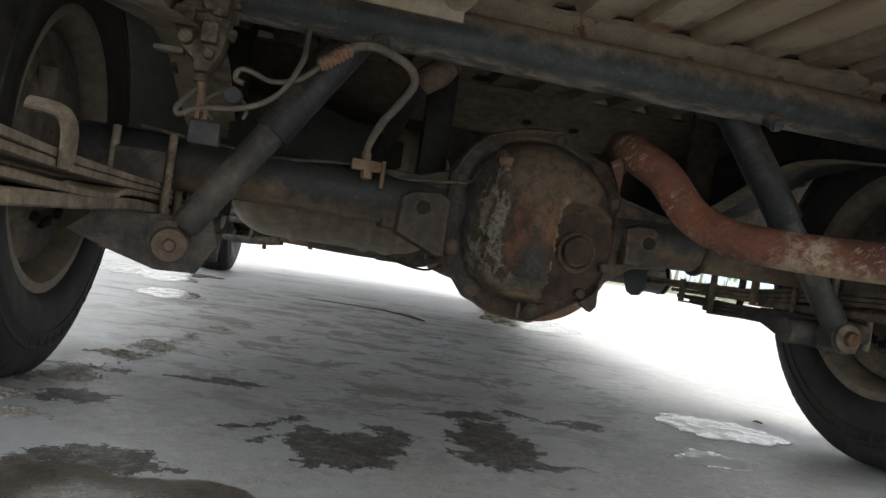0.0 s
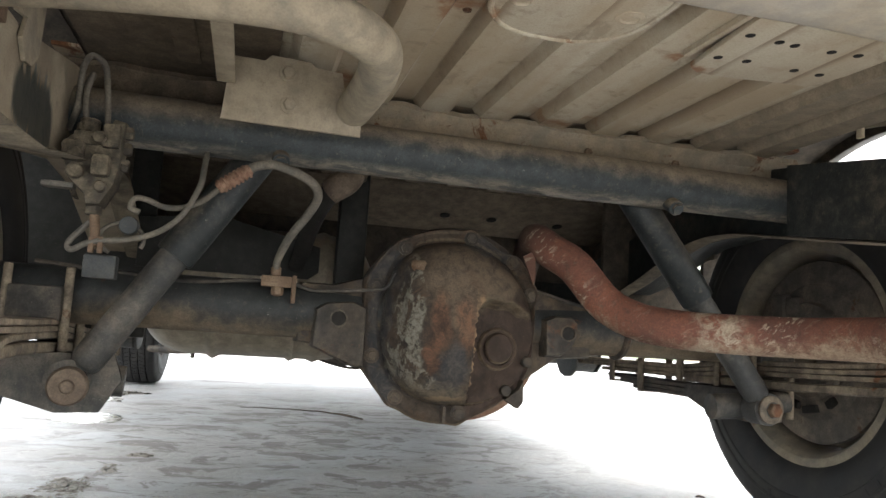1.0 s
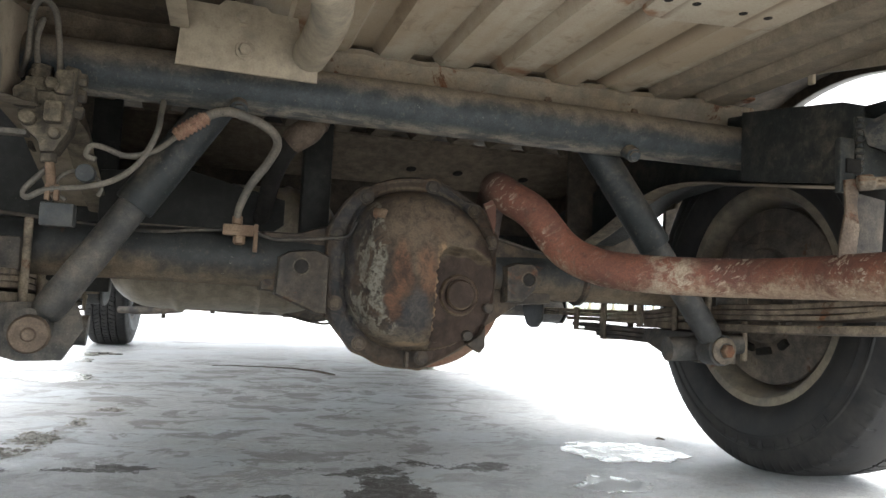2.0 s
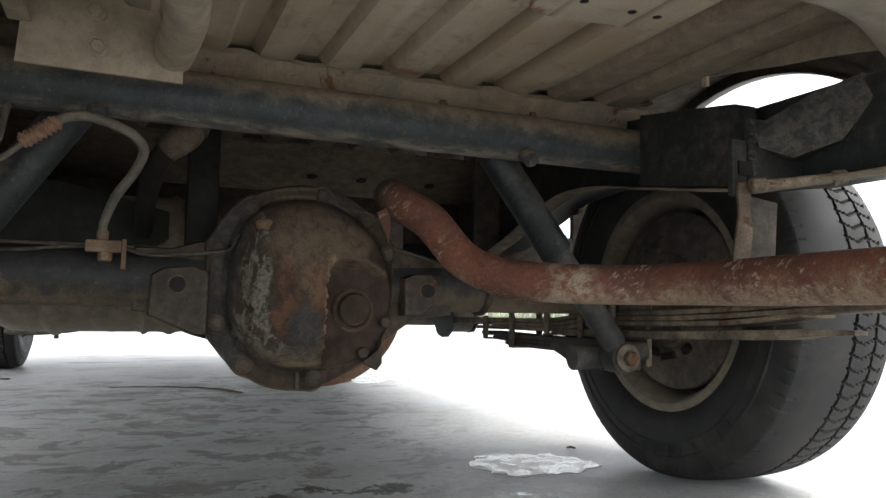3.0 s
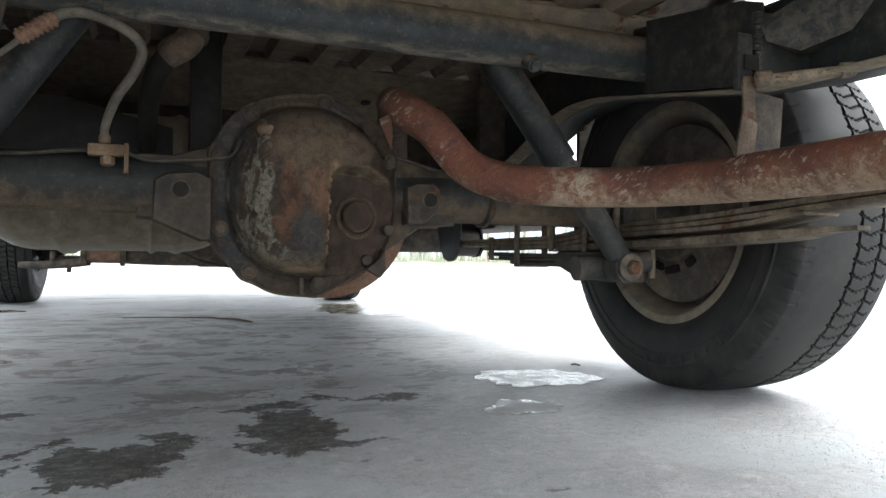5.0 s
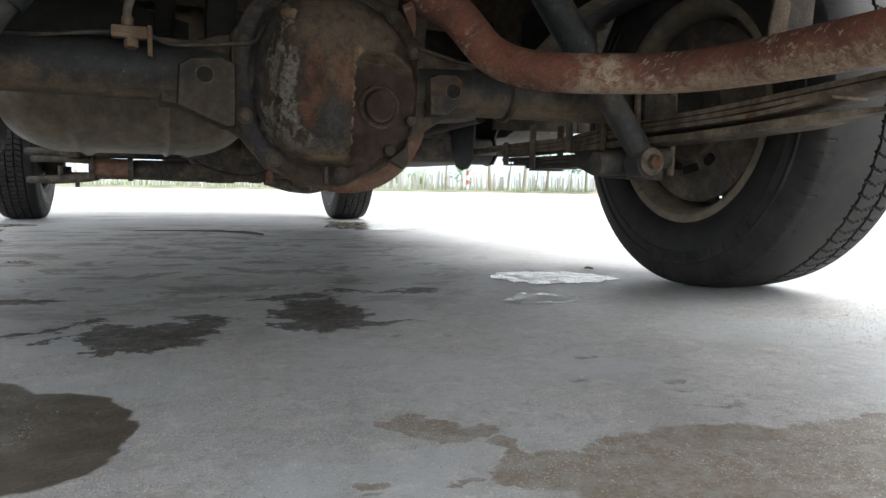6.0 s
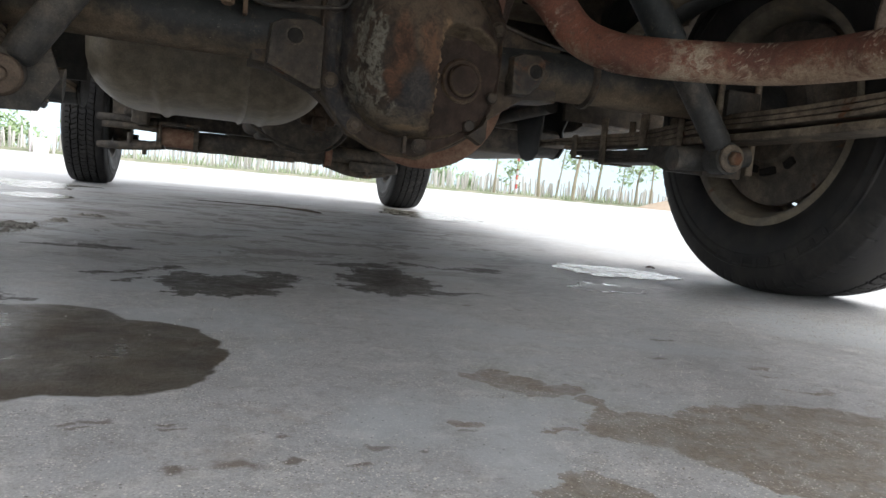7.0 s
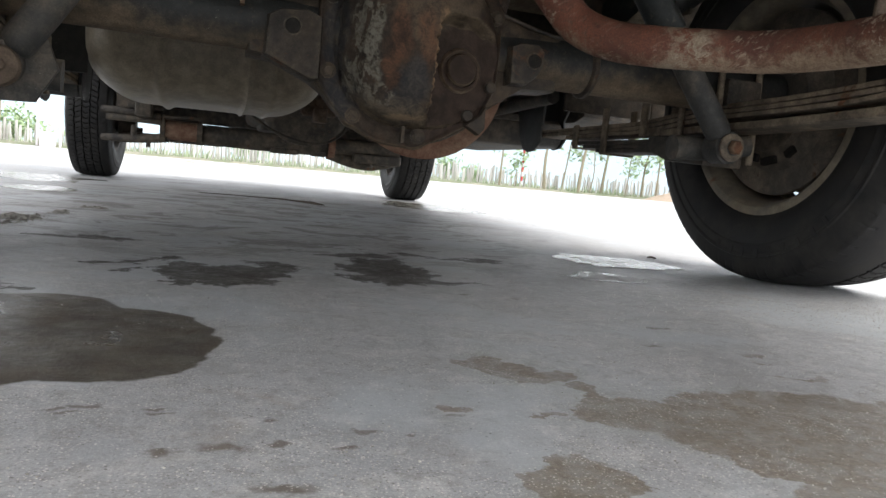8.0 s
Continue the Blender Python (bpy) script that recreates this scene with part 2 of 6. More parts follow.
def floor_material():
    """Pale paint under warm road dust, brown lines of grime and painted shade along the pressed ribs, and small rust
    blooms.
    """
    n = Nodes("floor_paint")
    mid, fine = n.noise(30, 6, 0.65, 0.3), n.noise(420, 3, 0.6)
    along = n.noise(10, 5, 0.6, 0.2, n.stretch(1.0, 0.10, 1.0))
    broad = n.noise(4.5, 5, 0.6, 0.3)
    color = n.mix(n.ramp(n.math("ADD", n.math("MULTIPLY", along, 0.6), n.math("MULTIPLY", broad, 0.4)), 0.40, 0.60), (0.45, 0.395, 0.305), (0.36, 0.285, 0.195))
    color = n.mix(n.ramp(mid, 0.50, 0.75, 0.0, 0.5), color, (0.30, 0.225, 0.145))
    # brown lines on the rib walls: grime, and the walls' shade painted in
    x = n.math("FRACT", n.math("DIVIDE", n.math("ADD", n.axis("X"), 0.095 + 0.002 + 1.92), 0.096))
    line = n.ramp(n.math("ABSOLUTE", n.math("SUBTRACT", x, 0.0)), 0.02, 0.13, 1.0, 0.0)
    line = n.math("MULTIPLY", line, n.ramp(n.noise(7, 5, 0.65, 0.2, n.stretch(1.0, 0.35, 1.0)), 0.36, 0.58))
    line = n.math("MULTIPLY", line, n.ramp(n.axis("X"), 0.37, 0.40, 1.0, 0.0))
    color = n.mix(n.math("MULTIPLY", line, 0.75), color, (0.15, 0.105, 0.065))
    rust = n.ramp(n.noise(13, 7, 0.7, 0.6), 0.665, 0.72)
    color = n.mix(n.math("MULTIPLY", rust, 0.8), color, (0.25, 0.11, 0.045))
    stain = n.ramp(blobs(n, wobble(n, 22, 0.05, wobble(n, 90, 0.02)), [(-0.118, 0.823, 0.025, 0.018), (-0.14, 0.80, 0.016, 0.04), (-0.20, 1.12, 0.05, 0.03), (0.14, 1.14, 0.06, 0.02), (0.16, 0.83, 0.04, 0.012), (-0.055, 0.808, 0.022, 0.005), (0.0, 0.803, 0.03, 0.004), (-0.10, 0.775, 0.006, 0.018)]), 0.4, 1.2, 1.0, 0.0)
    color = n.mix(n.math("MULTIPLY", stain, n.ramp(mid, 0.35, 0.6, 0.2, 0.9)), color, (0.22, 0.10, 0.045))
    color = n.mix(n.ramp(n.noise(16, 6, 0.7, 0.5), 0.56, 0.66, 0.0, 0.5), color, (0.20, 0.15, 0.10))
    color = n.mix(n.ramp(fine, 0.4, 0.75, 0.0, 0.3), color, (0.20, 0.15, 0.10))
    h = n.math("ADD", n.math("MULTIPLY", mid, 0.7), n.math("MULTIPLY", fine, 0.3))
    return n.done(color, 0.75, 0.0, n.bump(h, 0.2, 0.003), 0.35)


def side_on(n, scale, amount):
    """Coordinates of x across and minus z down, shaken, for shapes drawn on a face that looks back."""
    flip = n.tree.nodes.new("ShaderNodeMapping")
    flip.inputs["Rotation"].default_value = (radians(90), 0, 0)
    n.link(wobble3(n, scale, amount), flip.inputs["Vector"])
    return flip.outputs[0]


def cover_material():
    """Cast cover: olive-brown dirt, rust blooms, a scraped grey strip, dark oily patches and a chocolate pocket with
    its shade painted in, each with a ragged shape of its own.
    """
    n = Nodes("cover_cast")
    broad, mid, fine = n.noise(9, 6, 0.65, 0.4), n.noise(46, 9, 0.78, 0.5), n.noise(420, 4, 0.7)
    flat, rim, rag = side_on(n, 24, 0.045), side_on(n, 110, 0.010), side_on(n, 60, 0.022)
    color = n.mix(n.ramp(n.math("ADD", n.math("MULTIPLY", broad, 0.4), n.math("MULTIPLY", mid, 0.6)), 0.38, 0.68), (0.020, 0.017, 0.015), (0.082, 0.061, 0.043))
    color = n.mix(n.ramp(n.noise(17, 7, 0.7, 0.6), 0.50, 0.60, 0.0, 0.7), color, n.mix(n.ramp(mid, 0.4, 0.6), (0.092, 0.056, 0.034), (0.055, 0.037, 0.026)))
    pale = n.ramp(blobs(n, flat, [(-0.005, -0.395, 0.075, 0.062), (0.055, -0.39, 0.055, 0.035), (0.0, -0.34, 0.03, 0.04)]), 0.5, 1.15, 1.0, 0.0)
    color = n.mix(n.math("MULTIPLY", pale, n.ramp(mid, 0.30, 0.62, 0.15, 0.8)), color, (0.128, 0.096, 0.066))
    rust = n.ramp(blobs(n, flat, [(0.002, -0.325, 0.020, 0.050), (-0.045, -0.275, 0.012, 0.04), (-0.040, -0.335, 0.018, 0.045)]), 0.5, 1.15, 1.0, 0.0)
    color = n.mix(n.math("MULTIPLY", rust, n.ramp(mid, 0.38, 0.64, 0.12, 0.62)), color, (0.175, 0.074, 0.037))
    oil = n.ramp(blobs(n, flat, [(-0.012, -0.262, 0.026, 0.040), (-0.03, -0.225, 0.04, 0.02), (-0.118, -0.32, 0.016, 0.10), (-0.10, -0.23, 0.035, 0.03), (-0.11, -0.405, 0.03, 0.035), (0.06, -0.45, 0.06, 0.018)]), 0.6, 1.15, 1.0, 0.0)
    color = n.mix(n.math("MULTIPLY", oil, 0.95), color, n.mix(n.ramp(mid, 0.42, 0.66), (0.026, 0.027, 0.029), (0.075, 0.064, 0.054)))
    # the pocket's brown is painted darker than it is, for its shade
    choc_shade = n.ramp(blobs(n, rim, [(0.083, -0.29, 0.064, 0.085), (0.060, -0.25, 0.044, 0.085)]), 0.92, 1.05, 1.0, 0.0)
    color = n.mix(n.math("MULTIPLY", choc_shade, 0.9), color, n.mix(n.ramp(mid, 0.35, 0.68), (0.024, 0.016, 0.012), (0.062, 0.039, 0.028)))
    strip = n.ramp(blobs(n, rag, [(-0.079, -0.345, 0.019, 0.05), (-0.082, -0.285, 0.022, 0.05), (-0.074, -0.40, 0.009, 0.035), (-0.062, -0.245, 0.022, 0.018)]), 0.8, 1.12, 1.0, 0.0)
    scrape = n.ramp(n.noise(58, 9, 0.72, 0.5, n.stretch(1.2, 1, 0.75)), 0.46, 0.53)
    color = n.mix(n.math("MULTIPLY", strip, n.math("MULTIPLY", scrape, n.ramp(n.noise(140, 6, 0.75, 0.3), 0.38, 0.56, 0.2, 0.9))), color, n.mix(n.ramp(fine, 0.35, 0.65), (0.135, 0.126, 0.100), (0.225, 0.212, 0.170)))
    edge = n.ramp(blobs(n, rim, [(0.0165, -0.30, 0.0035, 0.075), (0.024, -0.362, 0.006, 0.012), (-0.015, -0.218, 0.03, 0.004)]), 0.4, 1.3, 1.0, 0.0)
    color = n.mix(n.math("MULTIPLY", edge, n.ramp(mid, 0.34, 0.56, 0.15, 1.0)), color, (0.25, 0.165, 0.095))
    worn = n.ramp(n.noise(150, 5, 0.7, 1.0, n.stretch(0.5, 1, 1.4)), 0.66, 0.72)
    color = n.mix(n.math("MULTIPLY", worn, 0.5), color, (0.20, 0.165, 0.12))
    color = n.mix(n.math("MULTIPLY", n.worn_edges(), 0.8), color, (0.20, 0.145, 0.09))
    # dust on down-facing parts, with the ground's bounce light painted in
    dust_and_bounce = n.math("MULTIPLY", n.ramp(n.axis("Z", True), -0.85, -0.30, 0.75, 0.0), n.ramp(mid, 0.36, 0.60, 0.2, 1.0))
    color = n.mix(dust_and_bounce, color, (0.185, 0.145, 0.098))
    color = n.mix(n.ramp(fine, 0.35, 0.75, 0.0, 0.45), color, (0.02, 0.017, 0.014))
    h = n.math("ADD", n.math("MULTIPLY", mid, 0.6), n.math("ADD", n.math("MULTIPLY", fine, 0.25), n.math("MULTIPLY", n.math("MULTIPLY", strip, scrape), 0.3)))
    return n.done(color, n.ramp(n.math("MAXIMUM", oil, choc_shade), 0.0, 1.0, 0.80, 0.62), 0.0, n.bump(h, 0.6, 0.003), 0.16)


def exhaust_material():
    """Red-brown rust with darker scale, pale scratches and beige dust that thickens towards the tail and below; shade
    is painted on the forward end.
    """
    n = Nodes("exhaust_rust")
    broad, mid, fine = n.noise(12, 6, 0.65, 0.4), n.noise(60, 7, 0.72, 0.5), n.noise(420, 3, 0.6)
    color = n.mix(n.ramp(broad, 0.36, 0.64), (0.100, 0.046, 0.034), (0.185, 0.072, 0.046))
    color = n.mix(n.ramp(mid, 0.50, 0.68, 0.0, 0.7), color, (0.062, 0.036, 0.027))
    tail = n.math("ADD", n.math("MULTIPLY", n.ramp(n.axis("X"), 0.20, 0.46), 0.13), n.math("MULTIPLY", n.axis("Z", True), -0.17))
    dust = n.ramp(n.math("ADD", n.math("ADD", n.math("MULTIPLY", broad, 0.5), n.math("MULTIPLY", mid, 0.5)), tail), 0.56, 0.80)
    color = n.mix(n.math("MULTIPLY", dust, 0.85), color, n.mix(n.ramp(mid, 0.35, 0.65), (0.20, 0.145, 0.098), (0.32, 0.245, 0.17)))
    tilt = n.tree.nodes.new("ShaderNodeMapping")
    tilt.inputs["Rotation"].default_value = (0, radians(38), 0)
    n.link(n.coord, tilt.inputs["Vector"])
    scratch = n.ramp(n.noise(95, 5, 0.7, 0.6, n.stretch(0.35, 1.0, 1.6, tilt.outputs[0])), 0.565, 0.61)
    color = n.mix(n.math("MULTIPLY", scratch, n.ramp(n.noise(9, 3), 0.42, 0.58, 0.15, 0.85)), color, (0.36, 0.295, 0.225))
    mud = n.math("MULTIPLY", n.ramp(n.math("ABSOLUTE", n.math("SUBTRACT", n.axis("X"), 0.312)), 0.006, 0.040, 1.0, 0.0), n.ramp(n.noise(36, 6, 0.7, 0.5), 0.42, 0.58))
    color = n.mix(n.math("MULTIPLY", mud, 0.85), color, (0.34, 0.285, 0.21))
    # the pipe's forward end lies in shade, painted here as dark brown
    forward_shade = n.ramp(n.math("ADD", n.axis("Y"), n.math("MULTIPLY", n.math("SUBTRACT", broad, 0.5), 0.10)), 1.125, 1.175)
    color = n.mix(n.math("MULTIPLY", forward_shade, n.ramp(mid, 0.3, 0.7, 0.95, 0.6)), color, (0.062, 0.042, 0.032))
    color = n.mix(n.ramp(fine, 0.36, 0.72, 0.0, 0.45), color, (0.05, 0.032, 0.022))
    h = n.math("ADD", n.math("MULTIPLY", mid, 0.6), n.math("MULTIPLY", fine, 0.4))
    return n.done(color, 0.8, 0.0, n.bump(h, 0.55, 0.003), 0.2)



def left_rail_material():
    """Beige dust caked on the rail, with one washed black-green patch that runs down in streaks."""
    n = Nodes("dusty_rail")
    mid, fine = n.noise(32, 6, 0.65, 0.3), n.noise(420, 3, 0.6)
    color = n.mix(n.ramp(n.noise(7, 5, 0.6), 0.38, 0.62), (0.23, 0.185, 0.132), (0.35, 0.29, 0.21))
    color = n.mix(n.ramp(mid, 0.5, 0.72, 0.0, 0.5), color, (0.15, 0.118, 0.082))
    c = n.tree.nodes.new("ShaderNodeCombineXYZ")
    n.link(n.axis("Y"), c.inputs[0])
    drip = n.math("MULTIPLY", n.math("SUBTRACT", n.noise(55, 4, 0.6, 0.2, n.stretch(1, 1.6, 0.15)), 0.5), 0.10)
    n.link(n.math("ADD", n.axis("Z"), drip), c.inputs[1])
    patch = n.ramp(blobs(n, wobble(n, 30, 0.02, c.outputs[0]), [(0.945, 0.522, 0.075, 0.040), (0.985, 0.515, 0.035, 0.05)]), 0.85, 1.1, 1.0, 0.0)
    color = n.mix(n.math("MULTIPLY", patch, n.ramp(mid, 0.3, 0.65, 1.0, 0.8)), color, (0.011, 0.020, 0.021))
    color = n.mix(n.ramp(fine, 0.4, 0.75, 0.0, 0.3), color, (0.10, 0.08, 0.055))
    return n.done(color, n.ramp(patch, 0.0, 1.0, 0.85, 0.45), 0.0, n.bump(mid, 0.3, 0.003), 0.35)


M_RAIL_LEFT = left_rail_material()
M_EXH = exhaust_material()
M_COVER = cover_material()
M_FLOOR = floor_material()

# ---- geometry helpers ----
def finish(bm, angle=38):
    bmesh.ops.recalc_face_normals(bm, faces=bm.faces)
    me = bpy.data.meshes.new("mesh")
    bm.to_mesh(me)
    bm.free()
    me.polygons.foreach_set("use_smooth", [True] * len(me.polygons))
    me.set_sharp_from_angle(angle=radians(angle))
    return me


def part(name, bm, material, parent, label="", angle=38):
    """Links a bmesh as one mesh object under a thing or under a part."""
    me = finish(bm, angle)
    me.materials.append(material)
    ob = new(name, me)
    ob.parent = parent
    return tagged(ob, label)


def thing(name, label, category, group="", at=(0, 0, 0)):
    ob = tagged(new(name), label, category, group)
    ob.location = at
    ob.empty_display_size = 0.05
    return ob


def single(name, bm, material, label, category, group="", kind="", angle=38):
    me = finish(bm, angle)
    me.materials.append(material)
    return tagged(new(name, me), label, category, group, kind)


def joined(*parts):
    bm = bmesh.new()
    for p in parts:
        me = bpy.data.meshes.new("tmp")
        p.to_mesh(me)
        p.free()
        bm.from_mesh(me)
        bpy.data.meshes.remove(me)
    return bm


def box(lo, hi, bevel=0.003, segments=2, m=None):
    bm = bmesh.new()
    bmesh.ops.create_cube(bm, size=1)
    lo, hi = Vector(lo), Vector(hi)
    for v in bm.verts:
        v.co = Vector([(a + b) / 2 + c * (b - a) for a, b, c in zip(lo, hi, v.co)])
    if bevel:
        bmesh.ops.bevel(bm, geom=bm.edges[:], offset=bevel, segments=segments, affect="EDGES", profile=0.6)
    if m:
        bm.transform(m)
    return bm


def spline(points, steps=8):
    """A smooth line through the points."""
    p = [Vector(q) for q in points]
    p = [2 * p[0] - p[1], *p, 2 * p[-1] - p[-2]]
    out = []
    for a, b, c, d in zip(p, p[1:], p[2:], p[3:]):
        for k in range(steps):
            t = k / steps
            out.append(0.5 * (2 * b + (c - a) * t + (2 * a - 5 * b + 4 * c - d) * t * t + (3 * b - a - 3 * c + d) * t ** 3))
    return [*out, p[-2]]


def sweep(points, radius, segs=16, steps=8, flat=(1.0, 1.0), smooth=True):
    """A round rod along a line; radius is a number or one for each given point."""
    line = spline(points, steps) if smooth else [Vector(q) for q in points]
    n = len(line)
    if isinstance(radius, (int, float)):
        radii = [radius] * n
    else:
        radii = np.interp(np.linspace(0, len(points) - 1, n), range(len(points)), radius).tolist()
    bm = bmesh.new()
    rings, side = [], None
    for i, q in enumerate(line):
        way = (line[min(i + 1, n - 1)] - line[max(i - 1, 0)]).normalized()
        if side is None:
            side = way.cross(Vector((0, 0, 1)) if abs(way.z) < 0.9 else Vector((0, 1, 0))).normalized()
        side = (side - way * side.dot(way)).normalized()
        up = way.cross(side)
        rings.append([bm.verts.new(q + radii[i] * (flat[0] * math.cos(a) * side + flat[1] * math.sin(a) * up)) for a in np.linspace(0, 2 * math.pi, segs, endpoint=False).tolist()])
    for r, s in zip(rings, rings[1:]):
        for k in range(segs):
            bm.faces.new((r[k], r[(k + 1) % segs], s[(k + 1) % segs], s[k]))
    bm.faces.new(rings[0][::-1])
    bm.faces.new(rings[-1])
    return bm


def rod(a, b, r, segs=20, bevel=0.0015):
    """A straight round bar with softened ends."""
    a, b = Vector(a), Vector(b)
    way = (b - a).normalized()
    e = min(bevel, r * 0.5, (b - a).length * 0.3)
    return sweep([a, a + way * e, b - way * e, b], [r - e, r, r, r - e], segs, 1, smooth=False)


def lathe(profile, m, segs=48, closed=False):
    """Turns (radius, height) pairs about the local z of m."""
    bm = bmesh.new()
    rings = []
    for r, h in profile:
        rings.append([bm.verts.new((r * math.cos(a), r * math.sin(a), h)) for a in np.linspace(0, 2 * math.pi, segs, endpoint=False).tolist()])
    pairs = list(zip(rings, rings[1:])) + ([(rings[-1], rings[0])] if closed else [])
    for r, s in pairs:
        for k in range(segs):
            bm.faces.new((r[k], r[(k + 1) % segs], s[(k + 1) % segs], s[k]))
    if not closed:
        bm.faces.new(rings[0][::-1])
        bm.faces.new(rings[-1])
    bm.transform(m)
    return bm


def toward(p, way):
    """A frame at p whose z points along way."""
    return Matrix.Translation(p) @ Vector(way).to_track_quat("Z", "Y").to_matrix().to_4x4()


def slab(outline, lo, hi, axis="x", bevel=0.002):
    """A flat plate: an outline in the other two axes, thick from lo to hi along axis."""
    bm = bmesh.new()
    def place(u, v, w):
        return {"x": (w, u, v), "y": (u, w, v), "z": (u, v, w)}[axis]
    a = [bm.verts.new(place(u, v, lo)) for u, v in outline]
    b = [bm.verts.new(place(u, v, hi)) for u, v in outline]
    n = len(a)
    for k in range(n):
        bm.faces.new((a[k], a[(k + 1) % n], b[(k + 1) % n], b[k]))
    caps = [bm.faces.new(a[::-1]), bm.faces.new(b)]
    bmesh.ops.recalc_face_normals(bm, faces=bm.faces)
    if bevel:
        rim = list({e for f in caps for e in f.edges})
        bmesh.ops.bevel(bm, geom=rim, offset=bevel, segments=2, affect="EDGES", profile=0.6, clamp_overlap=True)
    return bm


def bolt(p, way, r=0.009, h=0.008, washer=0.0):
    """A hexagon head, on a round washer if wanted, standing on p."""
    head = lathe([(r * 0.86, 0), (r, 0.0008), (r, h * 0.8), (r * 0.82, h)], toward(p, way), 6)
    if washer:
        return joined(head, lathe([(washer, -0.001), (washer, 0.0015), (washer * 0.95, 0.002)], toward(p, way), 20))
    return head

# ---- the ground ----
OIL = [(-0.27, 1.03, 0.074, 0.080), (-0.205, 1.11, 0.038, 0.065), (-0.30, 1.08, 0.04, 0.025), (-0.365, 1.03, 0.024, 0.012), (-0.39, 1.10, 0.03, 0.011), (-0.33, 1.13, 0.03, 0.009),
       (-0.03, 1.13, 0.068, 0.13), (0.01, 1.035, 0.07, 0.018), (-0.09, 1.05, 0.03, 0.010), (-0.53, 0.89, 0.075, 0.05), (-0.612, 1.145, 0.042, 0.055), (-0.66, 1.352, 0.045, 0.022), (-0.725, 1.245, 0.03, 0.035), (-0.05, 1.30, 0.08, 0.03), (-0.42, 1.35, 0.08, 0.022), (0.13, 1.33, 0.10, 0.02)]
DAMP = [(-0.070, 0.622, 0.026, 0.030), (-0.048, 0.602, 0.026, 0.017), (0.10, 0.485, 0.118, 0.078), (-0.005, 0.515, 0.052, 0.034), (-0.028, 0.560, 0.013, 0.024), (0.055, 0.430, 0.066, 0.032), (0.25, 0.455, 0.14, 0.08),
        (-0.105, 0.420, 0.034, 0.027), (-0.136, 0.519, 0.010, 0.006), (-0.083, 0.520, 0.018, 0.006), (0.208, 0.667, 0.015, 0.006), (0.196, 0.595, 0.022, 0.007), (0.193, 0.636, 0.012, 0.005), (0.15, 0.36, 0.2, 0.06)]
DOTS = [(-0.296, 0.473, 0.010, 0.006), (-0.268, 0.477, 0.015, 0.008), (-0.244, 0.428, 0.016, 0.006), (-0.138, 0.518, 0.008, 0.004), (-0.209, 0.470, 0.010, 0.005), (-0.241, 0.478, 0.008, 0.005), (-0.350, 0.538, 0.008, 0.004), (-0.336, 0.541, 0.011, 0.004), (-0.303, 0.534, 0.010, 0.004), (-0.243, 0.513, 0.007, 0.004), (-0.196, 0.495, 0.007, 0.004),
        (-0.171, 0.488, 0.006, 0.004), (0.12, 0.70, 0.012, 0.006), (0.18, 0.78, 0.018, 0.006), (-0.345, 0.53, 0.007, 0.003), (-0.30, 0.525, 0.008, 0.003), (0.02, 0.95, 0.012, 0.006), (0.08, 0.93, 0.01, 0.005)]
n = Nodes("concrete")
g1, g2, g3 = n.noise(0.9, 5, 0.6, 0.3), n.noise(11, 6, 0.65, 0.3), n.noise(230, 5, 0.75)
tone = n.mix(n.ramp(n.math("ADD", n.math("MULTIPLY", g1, 0.5), n.math("MULTIPLY", g2, 0.5)), 0.36, 0.64), (0.335, 0.345, 0.352), (0.475, 0.486, 0.490))
tone = n.mix(n.ramp(g3, 0.48, 0.70, 0.0, 0.55), tone, (0.20, 0.195, 0.18))
tone = n.mix(n.ramp(n.noise(75, 3, 0.6), 0.64, 0.72, 0.0, 0.3), tone, (0.19, 0.182, 0.165))
tone = n.mix(n.ramp(n.noise(360, 3, 0.65), 0.60, 0.68, 0.0, 0.8), tone, (0.64, 0.62, 0.58))
tone = n.mix(n.ramp(n.noise(34, 6, 0.7, 0.4), 0.5, 0.66, 0.0, 0.55), tone, (0.60, 0.60, 0.575))
tone = n.mix(n.ramp(n.noise(21, 6, 0.7, 0.3), 0.52, 0.70, 0.0, 0.3), tone, (0.27, 0.26, 0.235))
tone = n.mix(n.ramp(n.noise(620, 3, 0.7), 0.36, 0.66, 0.0, 0.42), tone, (0.17, 0.168, 0.16))
tone = n.mix(n.ramp(n.noise(480, 3, 0.7, 0.2, n.stretch(1.1, 0.9, 1)), 0.58, 0.70, 0.0, 0.6), tone, (0.60, 0.60, 0.58))
sandy = n.ramp(n.noise(3.2, 4, 0.6, 0.2), 0.48, 0.62)
grit = n.ramp(n.voronoi(170), 0.16, 0.30, 1.0, 0.0)
tone = n.mix(n.math("MULTIPLY", n.math("MULTIPLY", sandy, grit), 0.55), tone, (0.52, 0.49, 0.43))
tone = n.mix(n.ramp(n.noise(1.9, 4, 0.6, 0.3), 0.42, 0.62, 0.0, 0.2), tone, (0.33, 0.305, 0.285))
tone = n.mix(n.ramp(n.noise(2.6, 4, 0.6, 0.3, n.stretch(1.2, 0.9, 1)), 0.50, 0.66, 0.0, 0.30), tone, (0.36, 0.40, 0.425))
tone = n.mix(n.ramp(n.noise(52, 9, 0.78, 0.4), 0.50, 0.60, 0.0, 0.45), tone, (0.215, 0.205, 0.185))
near = n.ramp(blobs(n, n.coord, [(-0.12, 2.25, 0.80, 1.35)]), 0.55, 1.15, 1.0, 0.0)
streak = n.noise(9.5, 9, 0.72, 0.6, n.stretch(0.75, 1.0, 1.0))
